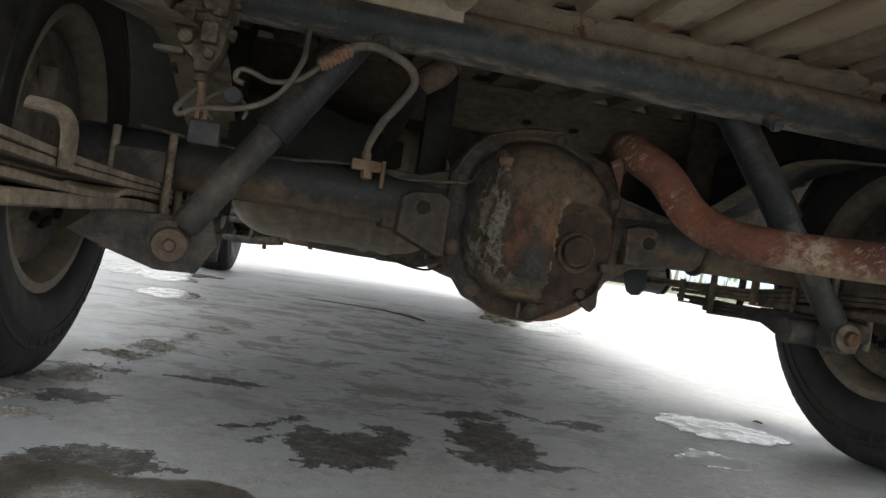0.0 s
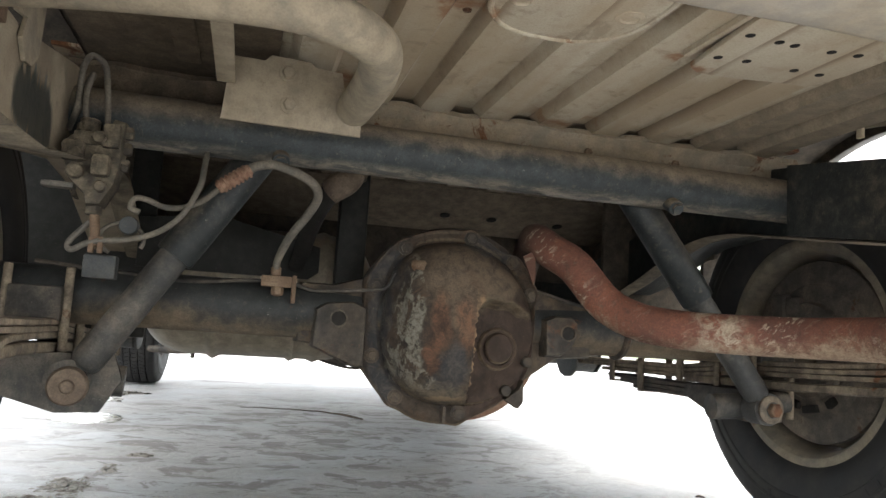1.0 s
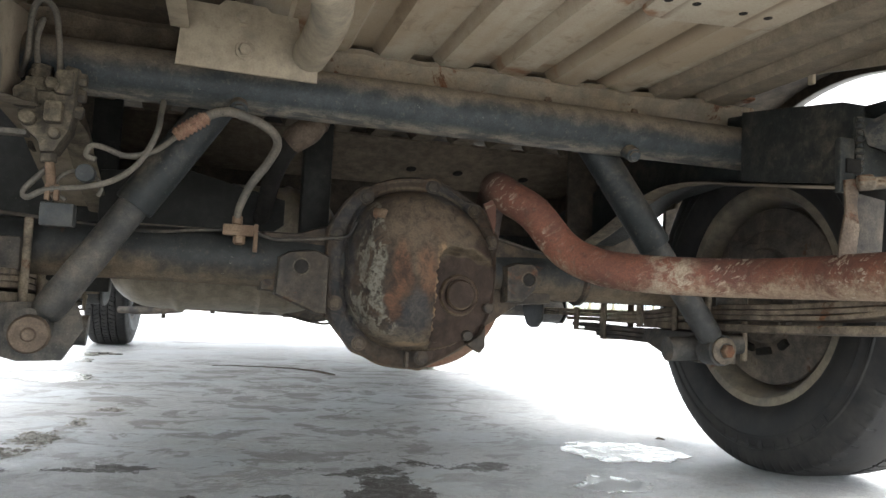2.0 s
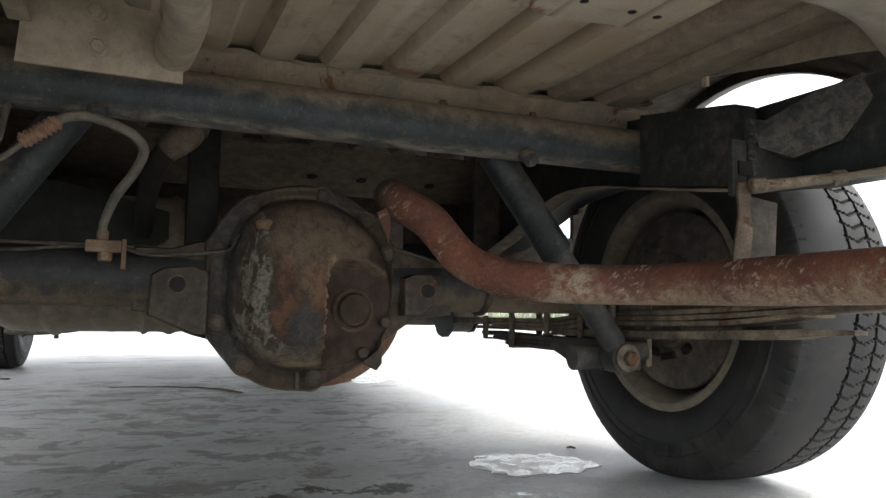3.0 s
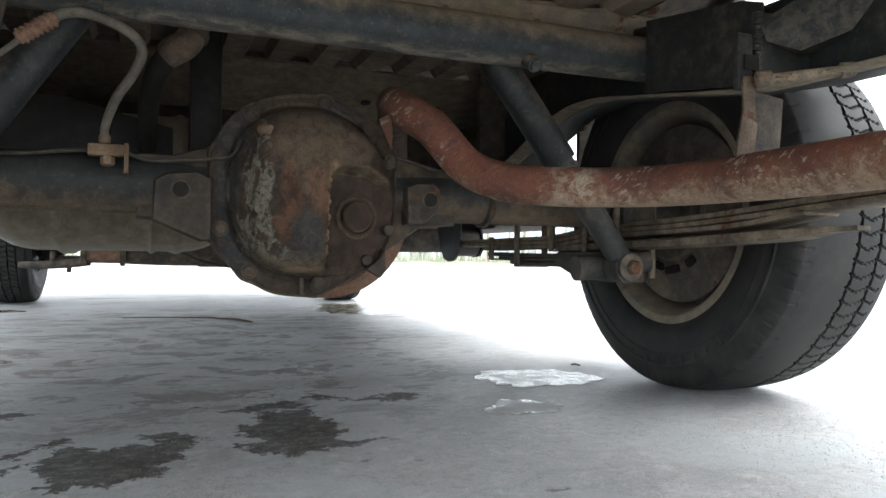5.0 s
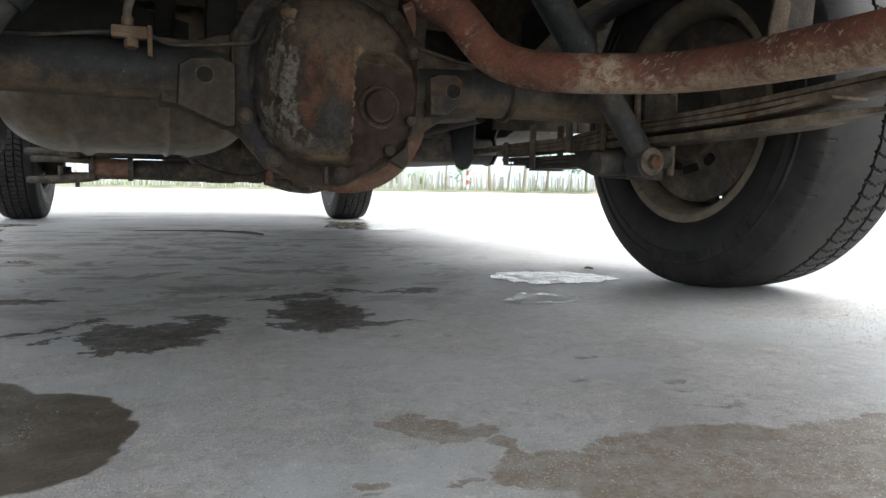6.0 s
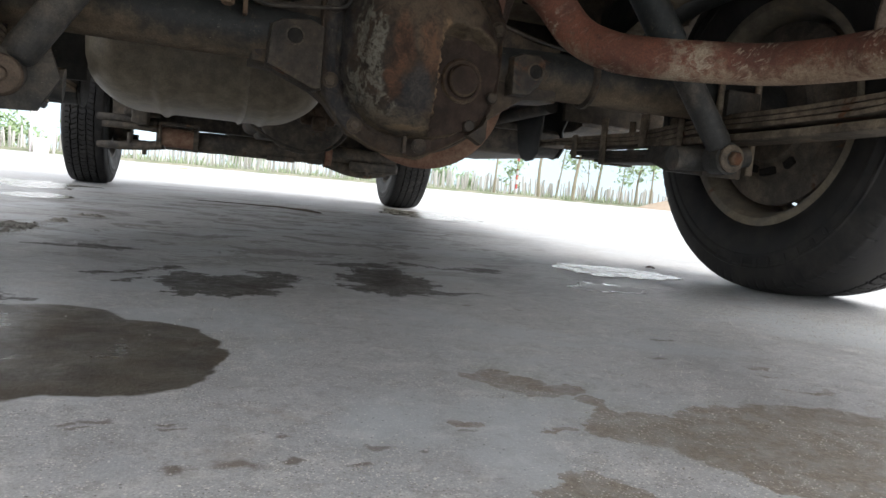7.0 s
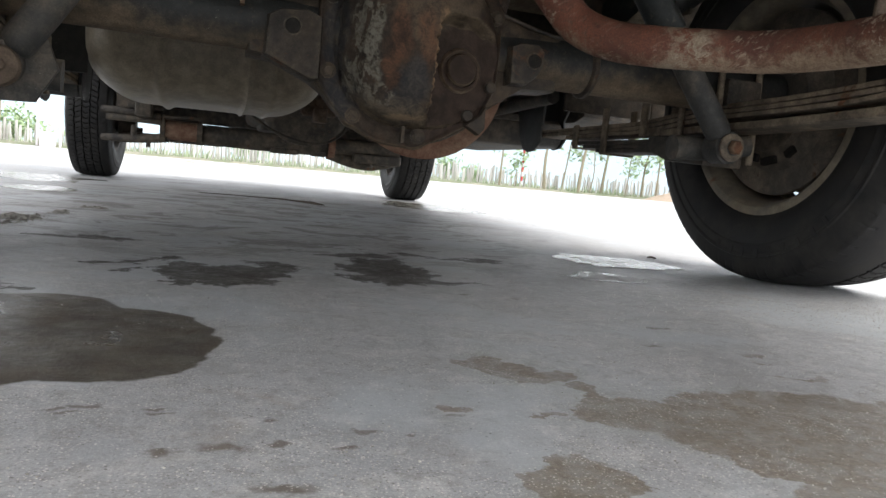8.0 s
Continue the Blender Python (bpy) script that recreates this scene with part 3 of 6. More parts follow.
wetline = n.math("MULTIPLY", n.ramp(streak, 0.525, 0.55), near)
flecks = n.noise(34, 6, 0.68, 0.4, n.stretch(0.6, 1.0, 1.0))
wetline = n.math("MAXIMUM", wetline, n.math("MULTIPLY", n.ramp(flecks, 0.60, 0.64), n.ramp(near, 0.2, 0.6)))
broad = n.math("MULTIPLY", n.ramp(n.noise(2.6, 4, 0.6, 0.2, n.stretch(0.45, 1.0, 1.0)), 0.44, 0.60), near)
tone = n.mix(n.math("MULTIPLY", broad, 0.42), tone, (0.22, 0.213, 0.195))
tone = n.mix(n.math("MULTIPLY", wetline, 0.76), tone, (0.125, 0.117, 0.100))
ragged = wobble(n, 13, 0.17, wobble(n, 45, 0.08, wobble(n, 150, 0.03)))
oil = n.math("MULTIPLY", n.ramp(blobs(n, ragged, OIL), 0.95, 1.03, 1.0, 0.0), n.ramp(n.noise(60, 6, 0.7, 0.4), 0.34, 0.56, 0.78, 1.0))
damp = n.ramp(blobs(n, wobble(n, 14, 0.05, wobble(n, 45, 0.035, wobble(n, 140, 0.015))), DAMP), 0.95, 1.03, 1.0, 0.0)
dots = n.ramp(blobs(n, wobble(n, 80, 0.022), DOTS), 0.35, 1.05, 1.0, 0.0)
tone = n.mix(n.math("MULTIPLY", damp, n.ramp(n.noise(48, 6, 0.7, 0.4), 0.36, 0.60, 0.55, 0.95)), tone, n.mix(n.ramp(g3, 0.4, 0.7), (0.145, 0.120, 0.090), (0.255, 0.218, 0.168)))
tone = n.mix(n.math("MULTIPLY", dots, 0.85), tone, (0.115, 0.094, 0.070))
tone = n.mix(n.math("MULTIPLY", oil, 0.95), tone, n.mix(n.ramp(g3, 0.45, 0.72), (0.040, 0.034, 0.028), (0.100, 0.086, 0.070)))
pool = n.ramp(blobs(n, wobble(n, 9, 0.07, wobble(n, 60, 0.012)), [(-0.442, 0.712, 0.135, 0.162), (-0.346, 0.692, 0.086, 0.118), (-0.55, 0.74, 0.12, 0.14)]), 0.95, 1.01, 1.0, 0.0)
tone = n.mix(n.math("MULTIPLY", pool, 0.94), tone, n.mix(n.ramp(n.noise(26, 5, 0.65), 0.35, 0.65), (0.036, 0.026, 0.015), (0.064, 0.048, 0.029)))
cracks = n.math("MULTIPLY", n.ramp(n.noise(7.5, 7, 0.68, 0.5, n.stretch(0.22, 1.0, 1.0)), 0.585, 0.615), n.math("MULTIPLY", n.ramp(n.axis("Y"), 1.7, 2.4), n.ramp(n.axis("Y"), 6.0, 11.0, 1.0, 0.0)))
tone = n.mix(n.math("MULTIPLY", cracks, 0.7), tone, (0.13, 0.122, 0.105))
smooth = n.ramp(n.noise(3.4, 5, 0.62, 0.5, n.stretch(0.8, 1.1, 1)), 0.50, 0.60)
tone = n.mix(n.math("MULTIPLY", smooth, n.ramp(n.math("MAXIMUM", n.math("MAXIMUM", damp, pool), n.math("MAXIMUM", oil, wetline)), 0.0, 1.0, 0.5, 0.03)), tone, (0.40, 0.435, 0.45))
brown = n.ramp(n.noise(6.5, 6, 0.7, 0.4), 0.58, 0.68)
tone = n.mix(n.math("MULTIPLY", brown, n.ramp(n.math("MAXIMUM", oil, pool), 0.0, 1.0, 0.35, 0.0)), tone, (0.27, 0.225, 0.175))
clump = n.math("MULTIPLY", n.ramp(n.noise(9, 5, 0.65, 0.3), 0.40, 0.56), n.math("MULTIPLY", n.ramp(smooth, 0.0, 1.0, 1.0, 0.1), n.ramp(n.math("MAXIMUM", pool, oil), 0.0, 1.0, 1.0, 0.25)))
tone = n.mix(n.math("MULTIPLY", n.specks(470, 0.24, 0.6), n.math("MULTIPLY", clump, 0.8)), tone, (0.74, 0.71, 0.65))
tone = n.mix(n.math("MULTIPLY", n.specks(430, 0.24, 0.5), n.math("MULTIPLY", clump, 0.8)), tone, (0.12, 0.11, 0.095))
sand = n.ramp(n.noise(4.5, 5, 0.65, 0.3), 0.36, 0.56)
tone = n.mix(n.math("MULTIPLY", n.specks(290, 0.17, 0.42), n.math("MULTIPLY", n.math("MULTIPLY", sand, n.ramp(pool, 0.0, 1.0, 1.0, 0.2)), 0.85)), tone, (0.66, 0.64, 0.60))
tone = n.mix(n.math("MULTIPLY", n.specks(200, 0.13, 0.10), n.ramp(pool, 0.0, 1.0, 0.75, 0.18)), tone, (0.70, 0.68, 0.64))
tone = n.mix(n.math("MULTIPLY", n.specks(230, 0.16, 0.12), 0.75), tone, (0.10, 0.092, 0.08))
wet = n.math("MAXIMUM", n.math("MULTIPLY", pool, n.ramp(n.noise(30, 5, 0.65), 0.35, 0.65, 0.8, 2.2)), n.math("MAXIMUM", n.math("MULTIPLY", damp, 0.35), n.math("MULTIPLY", oil, 0.5)))
sheen = n.math("MULTIPLY", pool, n.ramp(blobs(n, wobble(n, 12, 0.05), [(-0.50, 0.76, 0.085, 0.085)]), 0.3, 1.2, 0.34, 0.0))
rough = n.math("SUBTRACT", n.ramp(g2, 0.3, 0.7, 0.44, 0.66), n.math("ADD", sheen, n.math("MULTIPLY", wet, 0.10)))
relief = n.math("ADD", n.math("MULTIPLY", g3, 0.7), n.math("ADD", n.math("MULTIPLY", g2, 1.0), n.math("MULTIPLY", n.noise(120, 4, 0.65), 0.6)))
M_CONCRETE = n.done(tone, rough, 0.0, n.bump(relief, 0.45, 0.003), n.ramp(n.math("SUBTRACT", n.math("MAXIMUM", pool, oil), n.math("MULTIPLY", sheen, 2.2)), 0.0, 1.0, 0.5, 0.07))
bm = bmesh.new()
bmesh.ops.create_grid(bm, x_segments=40, y_segments=40, size=700)
single("ground", bm, M_CONCRETE, "pale grey concrete yard with wet streaks and stains", "ground", kind="structure")

# shallow puddles
n = Nodes("water_film")
w1 = n.noise(9, 4, 0.6)
M_WATER = n.done(n.mix(n.ramp(w1, 0.4, 0.65), (0.105, 0.098, 0.075), (0.165, 0.155, 0.125)), n.ramp(n.noise(26, 5, 0.65), 0.36, 0.66, 0.14, 0.42), 0.0, n.bump(n.noise(150, 5, 0.7), 0.45, 0.002), 0.5)

n = Nodes("thin_wet_film")
w1 = n.noise(16, 5, 0.65)
M_WET2 = n.done(n.mix(n.ramp(w1, 0.38, 0.65), (0.15, 0.15, 0.145), (0.26, 0.26, 0.25)), n.ramp(w1, 0.35, 0.65, 0.16, 0.6), 0.0, n.bump(n.noise(210, 4, 0.7), 0.3, 0.003), 0.5)


def puddle(x, y, rx, ry, seed, label, ragged=0.22, turn=0.0, tip=0.0, film=M_WATER):
    rnd = random.Random(seed)
    off = Vector((rnd.uniform(0, 50), rnd.uniform(0, 50), 0))
    ring = []
    for k in range(220):
        a = 2 * math.pi * k / 220
        d = Vector((math.cos(a), math.sin(a), 0))
        r = 1 + ragged * (noise.noise(off + d * 1.2) + 0.5 * noise.noise(off + d * 4) + 0.30 * noise.noise(off + d * 10) + 0.16 * noise.noise(off + d * 26)) + tip * max(0, d.x) ** 6
        u, v = rx * r * d.x, ry * r * d.y
        c, s = math.cos(turn), math.sin(turn)
        ring.append((x + u * c - v * s, y + u * s + v * c))
    single("puddle", slab(ring, -0.001, 0.0012, "z", 0.0), film, label, "puddle")


puddle(0.500, 1.415, 0.120, 0.098, 5, "bright shallow puddle reflecting the white sky", 0.32, -0.12)
puddle(0.345, 1.165, 0.058, 0.050, 6, "small shallow puddle on the concrete", 0.5, -0.2, 0.0, M_WET2)
puddle(-0.74, 2.55, 0.10, 0.13, 8, "small bright puddle on the concrete", 0.3)
puddle(-0.95, 3.3, 0.26, 0.30, 9, "wide thin puddle beside a front tyre", 0.6)
puddle(0.66, 3.30, 0.20, 0.34, 10, "thin puddle under a front tyre", 0.4)


# crumbs, grit and broken concrete
def pebbles(name, count, seed, place, size, material, label):
    rnd = random.Random(seed)
    verts, faces = [], []
    f = (1 + 5 ** 0.5) / 2
    shape = [Vector(v).normalized() for v in ((-1, f, 0), (1, f, 0), (-1, -f, 0), (1, -f, 0), (0, -1, f), (0, 1, f), (0, -1, -f), (0, 1, -f), (f, 0, -1), (f, 0, 1), (-f, 0, -1), (-f, 0, 1))]
    tris = [(0, 11, 5), (0, 5, 1), (0, 1, 7), (0, 7, 10), (0, 10, 11), (1, 5, 9), (5, 11, 4), (11, 10, 2), (10, 7, 6), (7, 1, 8), (3, 9, 4), (3, 4, 2), (3, 2, 6), (3, 6, 8), (3, 8, 9), (4, 9, 5), (2, 4, 11), (6, 2, 10), (8, 6, 7), (9, 8, 1)]
    for _ in range(count):
        x, y = place(rnd)
        r, a = size(rnd), rnd.uniform(0, 6.28)
        c, s, q, b, tall = math.cos(a), math.sin(a), rnd.uniform(0.6, 1.4), len(verts), rnd.uniform(0.4, 0.8)
        for p in shape:
            k = rnd.uniform(0.7, 1.15)
            px, py = p.x * q * k, p.y * k
            verts.append((x + r * (px * c - py * s), y + r * (px * s + py * c), r * tall * (p.z * k + 0.6)))
        faces += [tuple(b + i for i in t) for t in tris]
    me = bpy.data.meshes.new("pebbles")
    me.from_pydata(verts, [], faces)
    me.materials.append(material)
    return tagged(new(name, me), label, "grit", kind="stuff")


n = Nodes("grit")
M_GRIT = n.done(n.mix(n.island(), (0.20, 0.19, 0.165), (0.58, 0.56, 0.51)), 0.9)


def scatter(r):
    """Places that gather in patches over the near ground."""
    while True:
        x, y = r.uniform(-0.45, 0.85), 0.36 + 1.25 * r.random() ** 1.3
        if noise.noise((x * 4.2, y * 4.2, 5.0)) + 0.5 * noise.noise((x * 11, y * 11, 9.0)) > r.uniform(-0.12, 0.5):
            return x, y


pebbles("sand_grains", 9000, 11, scatter, lambda r: 0.00030 + 0.00055 * r.random() ** 3, M_GRIT, "pale sand grains scattered over the concrete")
pebbles("sand_patch", 3600, 12, lambda r: (0.55 + r.gauss(0, 0.16), 0.93 + r.gauss(0, 0.10)), lambda r: r.uniform(0.0004, 0.0009), M_GRIT, "pale sand spilt on the concrete beside a tyre")


def broken(spots, seed, peak, cell, material, label):
    """A low patch of broken concrete: lumps of a given size that stand proud of the yard and sink into it at the patch's edge."""
    x0, x1 = min(s[0] - s[2] for s in spots) - 0.02, max(s[0] + s[2] for s in spots) + 0.02
    y0, y1 = min(s[1] - s[3] for s in spots) - 0.02, max(s[1] + s[3] for s in spots) + 0.02
    step = 0.0032
    nx, ny = int((x1 - x0) / step), int((y1 - y0) / step)
    verts, faces = [], []
    for j in range(ny + 1):
        for i in range(nx + 1):
            x, y = x0 + (x1 - x0) * i / nx, y0 + (y1 - y0) * j / ny
            d = min(math.hypot((x - a) / c, (y - b) / e) for a, b, c, e in spots)
            d += 0.55 * noise.noise((x * 22, y * 22, seed)) + 0.30 * noise.noise((x * 60, y * 60, seed + 3))
            far = noise.voronoi((x / cell, y / cell, seed))[0]
            lump = min(1.0, 2.4 * (far[1] - far[0])) * (0.55 + 0.6 * noise.noise((x / cell * 0.9, y / cell * 0.9, seed + 7)))
            z = peak * (lump + 0.22 * noise.noise((x * 260, y * 260, seed))) * max(0.0, min(1.0, 2.2 * (1.0 - d))) + 0.004 * min(0.0, 0.9 - d) - 0.0006
            verts.append((x, y, max(z, -0.004)))
    for j in range(ny):
        for i in range(nx):
            q = (j * (nx + 1) + i, j * (nx + 1) + i + 1, (j + 1) * (nx + 1) + i + 1, (j + 1) * (nx + 1) + i)
            if max(verts[k][2] for k in q) > -0.0005:
                faces.append(q)
    me = bpy.data.meshes.new("broken")
    me.from_pydata(verts, [], faces)
    me.materials.append(material)
    return tagged(new("broken_concrete", me), label, "broken concrete", kind="stuff")


n = Nodes("broken_concrete")
c1 = n.noise(45, 5, 0.65)
M_CRUMB = n.done(n.mix(n.ramp(n.noise(240, 4, 0.7), 0.45, 0.68, 0.0, 0.7), n.mix(n.ramp(c1, 0.35, 0.65), (0.215, 0.200, 0.172), (0.40, 0.385, 0.345)), (0.10, 0.092, 0.078)), 0.85, 0.0, n.bump(n.noise(420, 4, 0.7), 0.5, 0.002))
broken([(-0.625, 1.475, 0.060, 0.055), (-0.598, 1.585, 0.050, 0.085), (-0.556, 1.740, 0.026, 0.07)], 2.0, 0.0075, 0.016, M_CRUMB, "crumbled broken concrete along a crack")
broken([(-0.515, 1.915, 0.045, 0.03)], 4.0, 0.008, 0.013, M_CRUMB, "small crumbled spot at the end of a crack")
broken([(-0.668, 1.272, 0.050, 0.058)], 6.0, 0.010, 0.030, M_CRUMB, "brown broken lump of concrete beside a tyre")
broken([(-0.700, 1.130, 0.045, 0.04), (-0.672, 1.040, 0.060, 0.03)], 8.0, 0.007, 0.014, M_CRUMB, "pale crumbled concrete beside a tyre")


def crumbs(r):
    f = r.random()
    return (-0.70 + 0.14 * f + r.gauss(0, 0.025), 1.02 + 0.66 * f + r.gauss(0, 0.03))


pebbles("concrete_crumbs", 260, 13, crumbs, lambda r: 0.0008 + 0.0022 * r.random() ** 4, M_CRUMB, "fine crumbs of broken concrete along a crack")
n = Nodes("twig_bark")
M_TWIG = n.done(n.mix(n.noise(60), (0.05, 0.04, 0.03), (0.11, 0.09, 0.07)), 0.9)
single("twig", sweep([(0.656, 1.530, 0.002), (0.663, 1.526, 0.004), (0.672, 1.518, 0.002)], [0.0012, 0.0026, 0.0016], 8, 4), M_TWIG, "small dark twig on the concrete", "twig")
single("wire", sweep([(-0.30, 2.985, 0.001), (-0.24, 2.995, 0.001), (-0.16, 2.97, 0.002), (-0.11, 2.975, 0.001), (-0.052, 2.936, 0.002), (-0.01, 2.92, 0.003), (0.028, 2.87, 0.003), (0.06, 2.84, 0.003), (0.085, 2.78, 0.004), (0.12, 2.72, 0.003)], [0.001, 0.0018, 0.0014, 0.002, 0.0022, 0.0026, 0.003, 0.0045, 0.005, 0.002], 8, 6), M_TWIG, "thin dark stick lying on the concrete", "stick")
n = Nodes("yellow_leaf")
M_LEAFY = n.done(n.mix(n.noise(40), (0.55, 0.52, 0.05), (0.62, 0.60, 0.12)), 0.6)
single("fallen_leaf", sweep([(-0.60, 11.5, 0.012), (-0.5, 11.48, 0.03), (-0.40, 11.52, 0.012)], [0.006, 0.05, 0.006], 10, 5, (1.0, 0.15)), M_LEAFY, "yellow fallen leaf on the concrete", "leaf")

# ---- the truck, seen from below and behind ----
truck = thing("light_truck", "old light truck with a dusty underside and rusty exhaust", "truck")
AX_Y, AX_Z = 1.235, 0.336
SIDES = (-1, 1)


# wheels
n = Nodes("tyre_rubber")
r1, r2 = n.noise(18, 5, 0.65), n.noise(260, 3, 0.6)
M_RUBBER = n.done(n.mix(n.ramp(r1, 0.35, 0.75), (0.012, 0.012, 0.0125), (0.038, 0.036, 0.033)), n.ramp(r1, 0.3, 0.7, 0.50, 0.74), 0.0, n.bump(r2, 0.25, 0.001), 0.24)


def tyre_mesh(radius, width, rim, grooves, pitch=8, segs=720):
    """A road tyre: round shoulders, sidewall ribs, wavy grooves round the tread and crooked cuts across its blocks. Its axle is x."""
    half = width / 2
    wall = [(rim - 0.012, 0.70), (rim + 0.004, 0.78), (rim + 0.010, 0.86), (rim + 0.017, 0.91), (rim + 0.03, 0.955), (rim + 0.05, 0.99), (rim + 0.062, 0.995), (rim + 0.064, 1.008), (rim + 0.068, 1.008), (rim + 0.07, 1.0), (radius - 0.052, 0.985), (radius - 0.050, 0.998), (radius - 0.046, 0.998), (radius - 0.044, 0.975), (radius - 0.030, 0.945), (radius - 0.018, 0.905), (radius - 0.011, 0.87)]
    tread = np.linspace(-0.83, 0.83, 96).tolist()
    prof = [(r, -w * half, 0, 0) for r, w in wall]
    prof += [(radius - 0.008 * (abs(w) / 0.83) ** 3, w * half, 1, w) for w in tread]
    prof += [(r, w * half, 0, 0) for r, w in wall[::-1]]
    last = len(prof) - len(wall)
    rnd = random.Random(7)
    scar = [rnd.random() for _ in range(segs)]
    bm = bmesh.new()
    rings = []
    for k in range(segs):
        a = 2 * math.pi * k / segs
        tri = abs(((k / (2 * pitch)) % 1) * 2 - 1) * 2 - 1
        ring = []
        for j, (r, x, on, w) in enumerate(prof):
            deep = 0.0
            if on:
                if any(abs(w - g - 0.012 * tri) < 0.021 for g in grooves):
                    deep = 0.010
                elif abs(w) < 0.72 and w > min(grooves) - 0.05:
                    bend = round(3 * abs(((w * 2.3) % 1) * 2 - 1))
                    deep = 0.0045 if (k + bend) % pitch == 0 else 0.0
                elif k % pitch == 0 and -0.82 < w < -0.70:
                    deep = 0.0016 * (0.3 + scar[k])
            elif j in (len(wall) - 1, len(wall) - 2, last, last + 1) and k % pitch == 0:
                deep = 0.0028
            r -= deep
            ring.append(bm.verts.new((x, r * math.cos(a), r * math.sin(a))))
        rings.append(ring)
    for k in range(segs):
        r, s = rings[k], rings[(k + 1) % segs]
        for j in range(len(prof) - 1):
            bm.faces.new((r[j], r[j + 1], s[j + 1], s[j]))
    return finish(bm, 30)


TYRE_REAR = tyre_mesh(0.328, 0.225, 0.196, (0.04, 0.46))
TYRE_FRONT = tyre_mesh(0.328, 0.185, 0.192, (-0.50, -0.17, 0.17, 0.50))
for me in (TYRE_REAR, TYRE_FRONT):
    me.materials.append(M_RUBBER)
ACROSS = Matrix.Rotation(radians(90), 4, "Y")


def wheel_disc(vents):
    """A pressed disc in the rim, with long vents near its edge."""
    front = [(0.177, 0.012), (0.172, 0.014), (0.168, 0.018), (0.159, 0.026), (0.142, 0.038), (0.112, 0.036), (0.085, 0.022), (0.05, 0.022)]
    segs = 180
    bm = bmesh.new()
    rings = []
    for r, h in front + [(r, h + 0.006) for r, h in front[::-1]]:
        rings.append([bm.verts.new((r * math.cos(a), r * math.sin(a), h)) for a in np.linspace(0, 2 * math.pi, segs, endpoint=False).tolist()])
    gap = {k % segs for v in vents for k in range(round(v / 2) - 2, round(v / 2) + 2)}
    n = len(rings)
    for i in range(n):
        r, s = rings[i], rings[(i + 1) % n]
        for k in range(segs):
            if k in gap and (i == 2 or i == n - 4):
                continue
            bm.faces.new((r[k], r[(k + 1) % segs], s[(k + 1) % segs], s[k]))
    bm.transform(ACROSS)
    return bm


def wheel(x, y, z, s, tyre_form, turn=0.0, vent=0):
    hub = new("wheel")
    hub.parent = truck
    hub.matrix_basis = pose(x, y, z, 0, 0, turn + (180 if s < 0 else 0))
    tagged(hub, "steel road wheel with a worn black tyre", "")
    tyre = new("tyre", tyre_form)
    tyre.parent = hub
    tagged(tyre, "worn black rubber tyre")
    for k in range(9 if tyre_form is TYRE_REAR else 0):
        c = radians(228 + 7 * k)
        m = Matrix.Translation((-0.1118, 0.272 * math.cos(c), 0.272 * math.sin(c))) @ Matrix.Rotation(c, 4, "X")
        part("sidewall_mark", box((-0.0012, -0.011, -0.004 - 0.003 * (k % 2)), (0.0012, 0.011, 0.004), 0.0008, 1, m), M_RUBBER, tyre)
    lip = 0.098 if tyre_form is TYRE_REAR else 0.082
    barrel = lathe([(0.199, -lip), (0.206, 0.002 - lip), (0.208, 0.007 - lip), (0.205, 0.014 - lip), (0.196, 0.018 - lip), (0.191, -0.058), (0.184, -0.044), (0.182, 0.03), (0.190, 0.05), (0.199, 0.078), (0.199, 0.083), (0.193, 0.078), (0.186, 0.05), (0.177, 0.028), (0.177, -0.046), (0.180, 0.022 - lip), (0.185, 0.010 - lip), (0.191, 0.002 - lip)], ACROSS, 96, True)
    # front rims, discs and drums take a darker colour than the rear ones
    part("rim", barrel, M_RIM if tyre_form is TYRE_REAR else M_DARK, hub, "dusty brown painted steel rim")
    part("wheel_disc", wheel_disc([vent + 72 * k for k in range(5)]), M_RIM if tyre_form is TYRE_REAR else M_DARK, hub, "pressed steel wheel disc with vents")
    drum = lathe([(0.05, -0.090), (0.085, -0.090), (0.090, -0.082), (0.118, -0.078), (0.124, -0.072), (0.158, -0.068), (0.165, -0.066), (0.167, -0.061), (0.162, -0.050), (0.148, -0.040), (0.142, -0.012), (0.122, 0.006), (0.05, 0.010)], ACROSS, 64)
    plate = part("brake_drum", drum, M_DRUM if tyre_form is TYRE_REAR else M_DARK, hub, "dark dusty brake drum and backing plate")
    part("brake_cylinder", joined(box((-0.092, 0.015, 0.062), (-0.066, 0.07, 0.098), 0.006), box((-0.100, 0.05, 0.05), (-0.074, 0.082, 0.105), 0.005)), M_DRUM, plate)
    for c, w in ((-75, 9), (-100, 14), (-125, 8)):
        q = radians(c)
        part("adjuster_slot", box((-0.012, -0.004, -0.007), (0.004, w * 0.0022, 0.007), 0.003, 2, Matrix.Translation((-0.076, 0.104 * math.cos(q), 0.104 * math.sin(q))) @ Matrix.Rotation(q + 1.57, 4, "X")), M_NEARBLACK, plate)
    for k in range(4):
        c = radians(45 + 90 * k)
        part("bolt", bolt((-0.089, 0.072 * math.cos(c), 0.072 * math.sin(c)), (-1, 0, 0), 0.008, 0.007), M_DRUM, plate)
    return hub


wheel(0.770, AX_Y, 0.326, 1, TYRE_REAR, 0.0, 14)
wheel(-0.797, AX_Y, 0.326, -1, TYRE_REAR, 0.0, 40)
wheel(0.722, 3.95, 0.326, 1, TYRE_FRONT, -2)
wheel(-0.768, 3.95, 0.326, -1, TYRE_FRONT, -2)

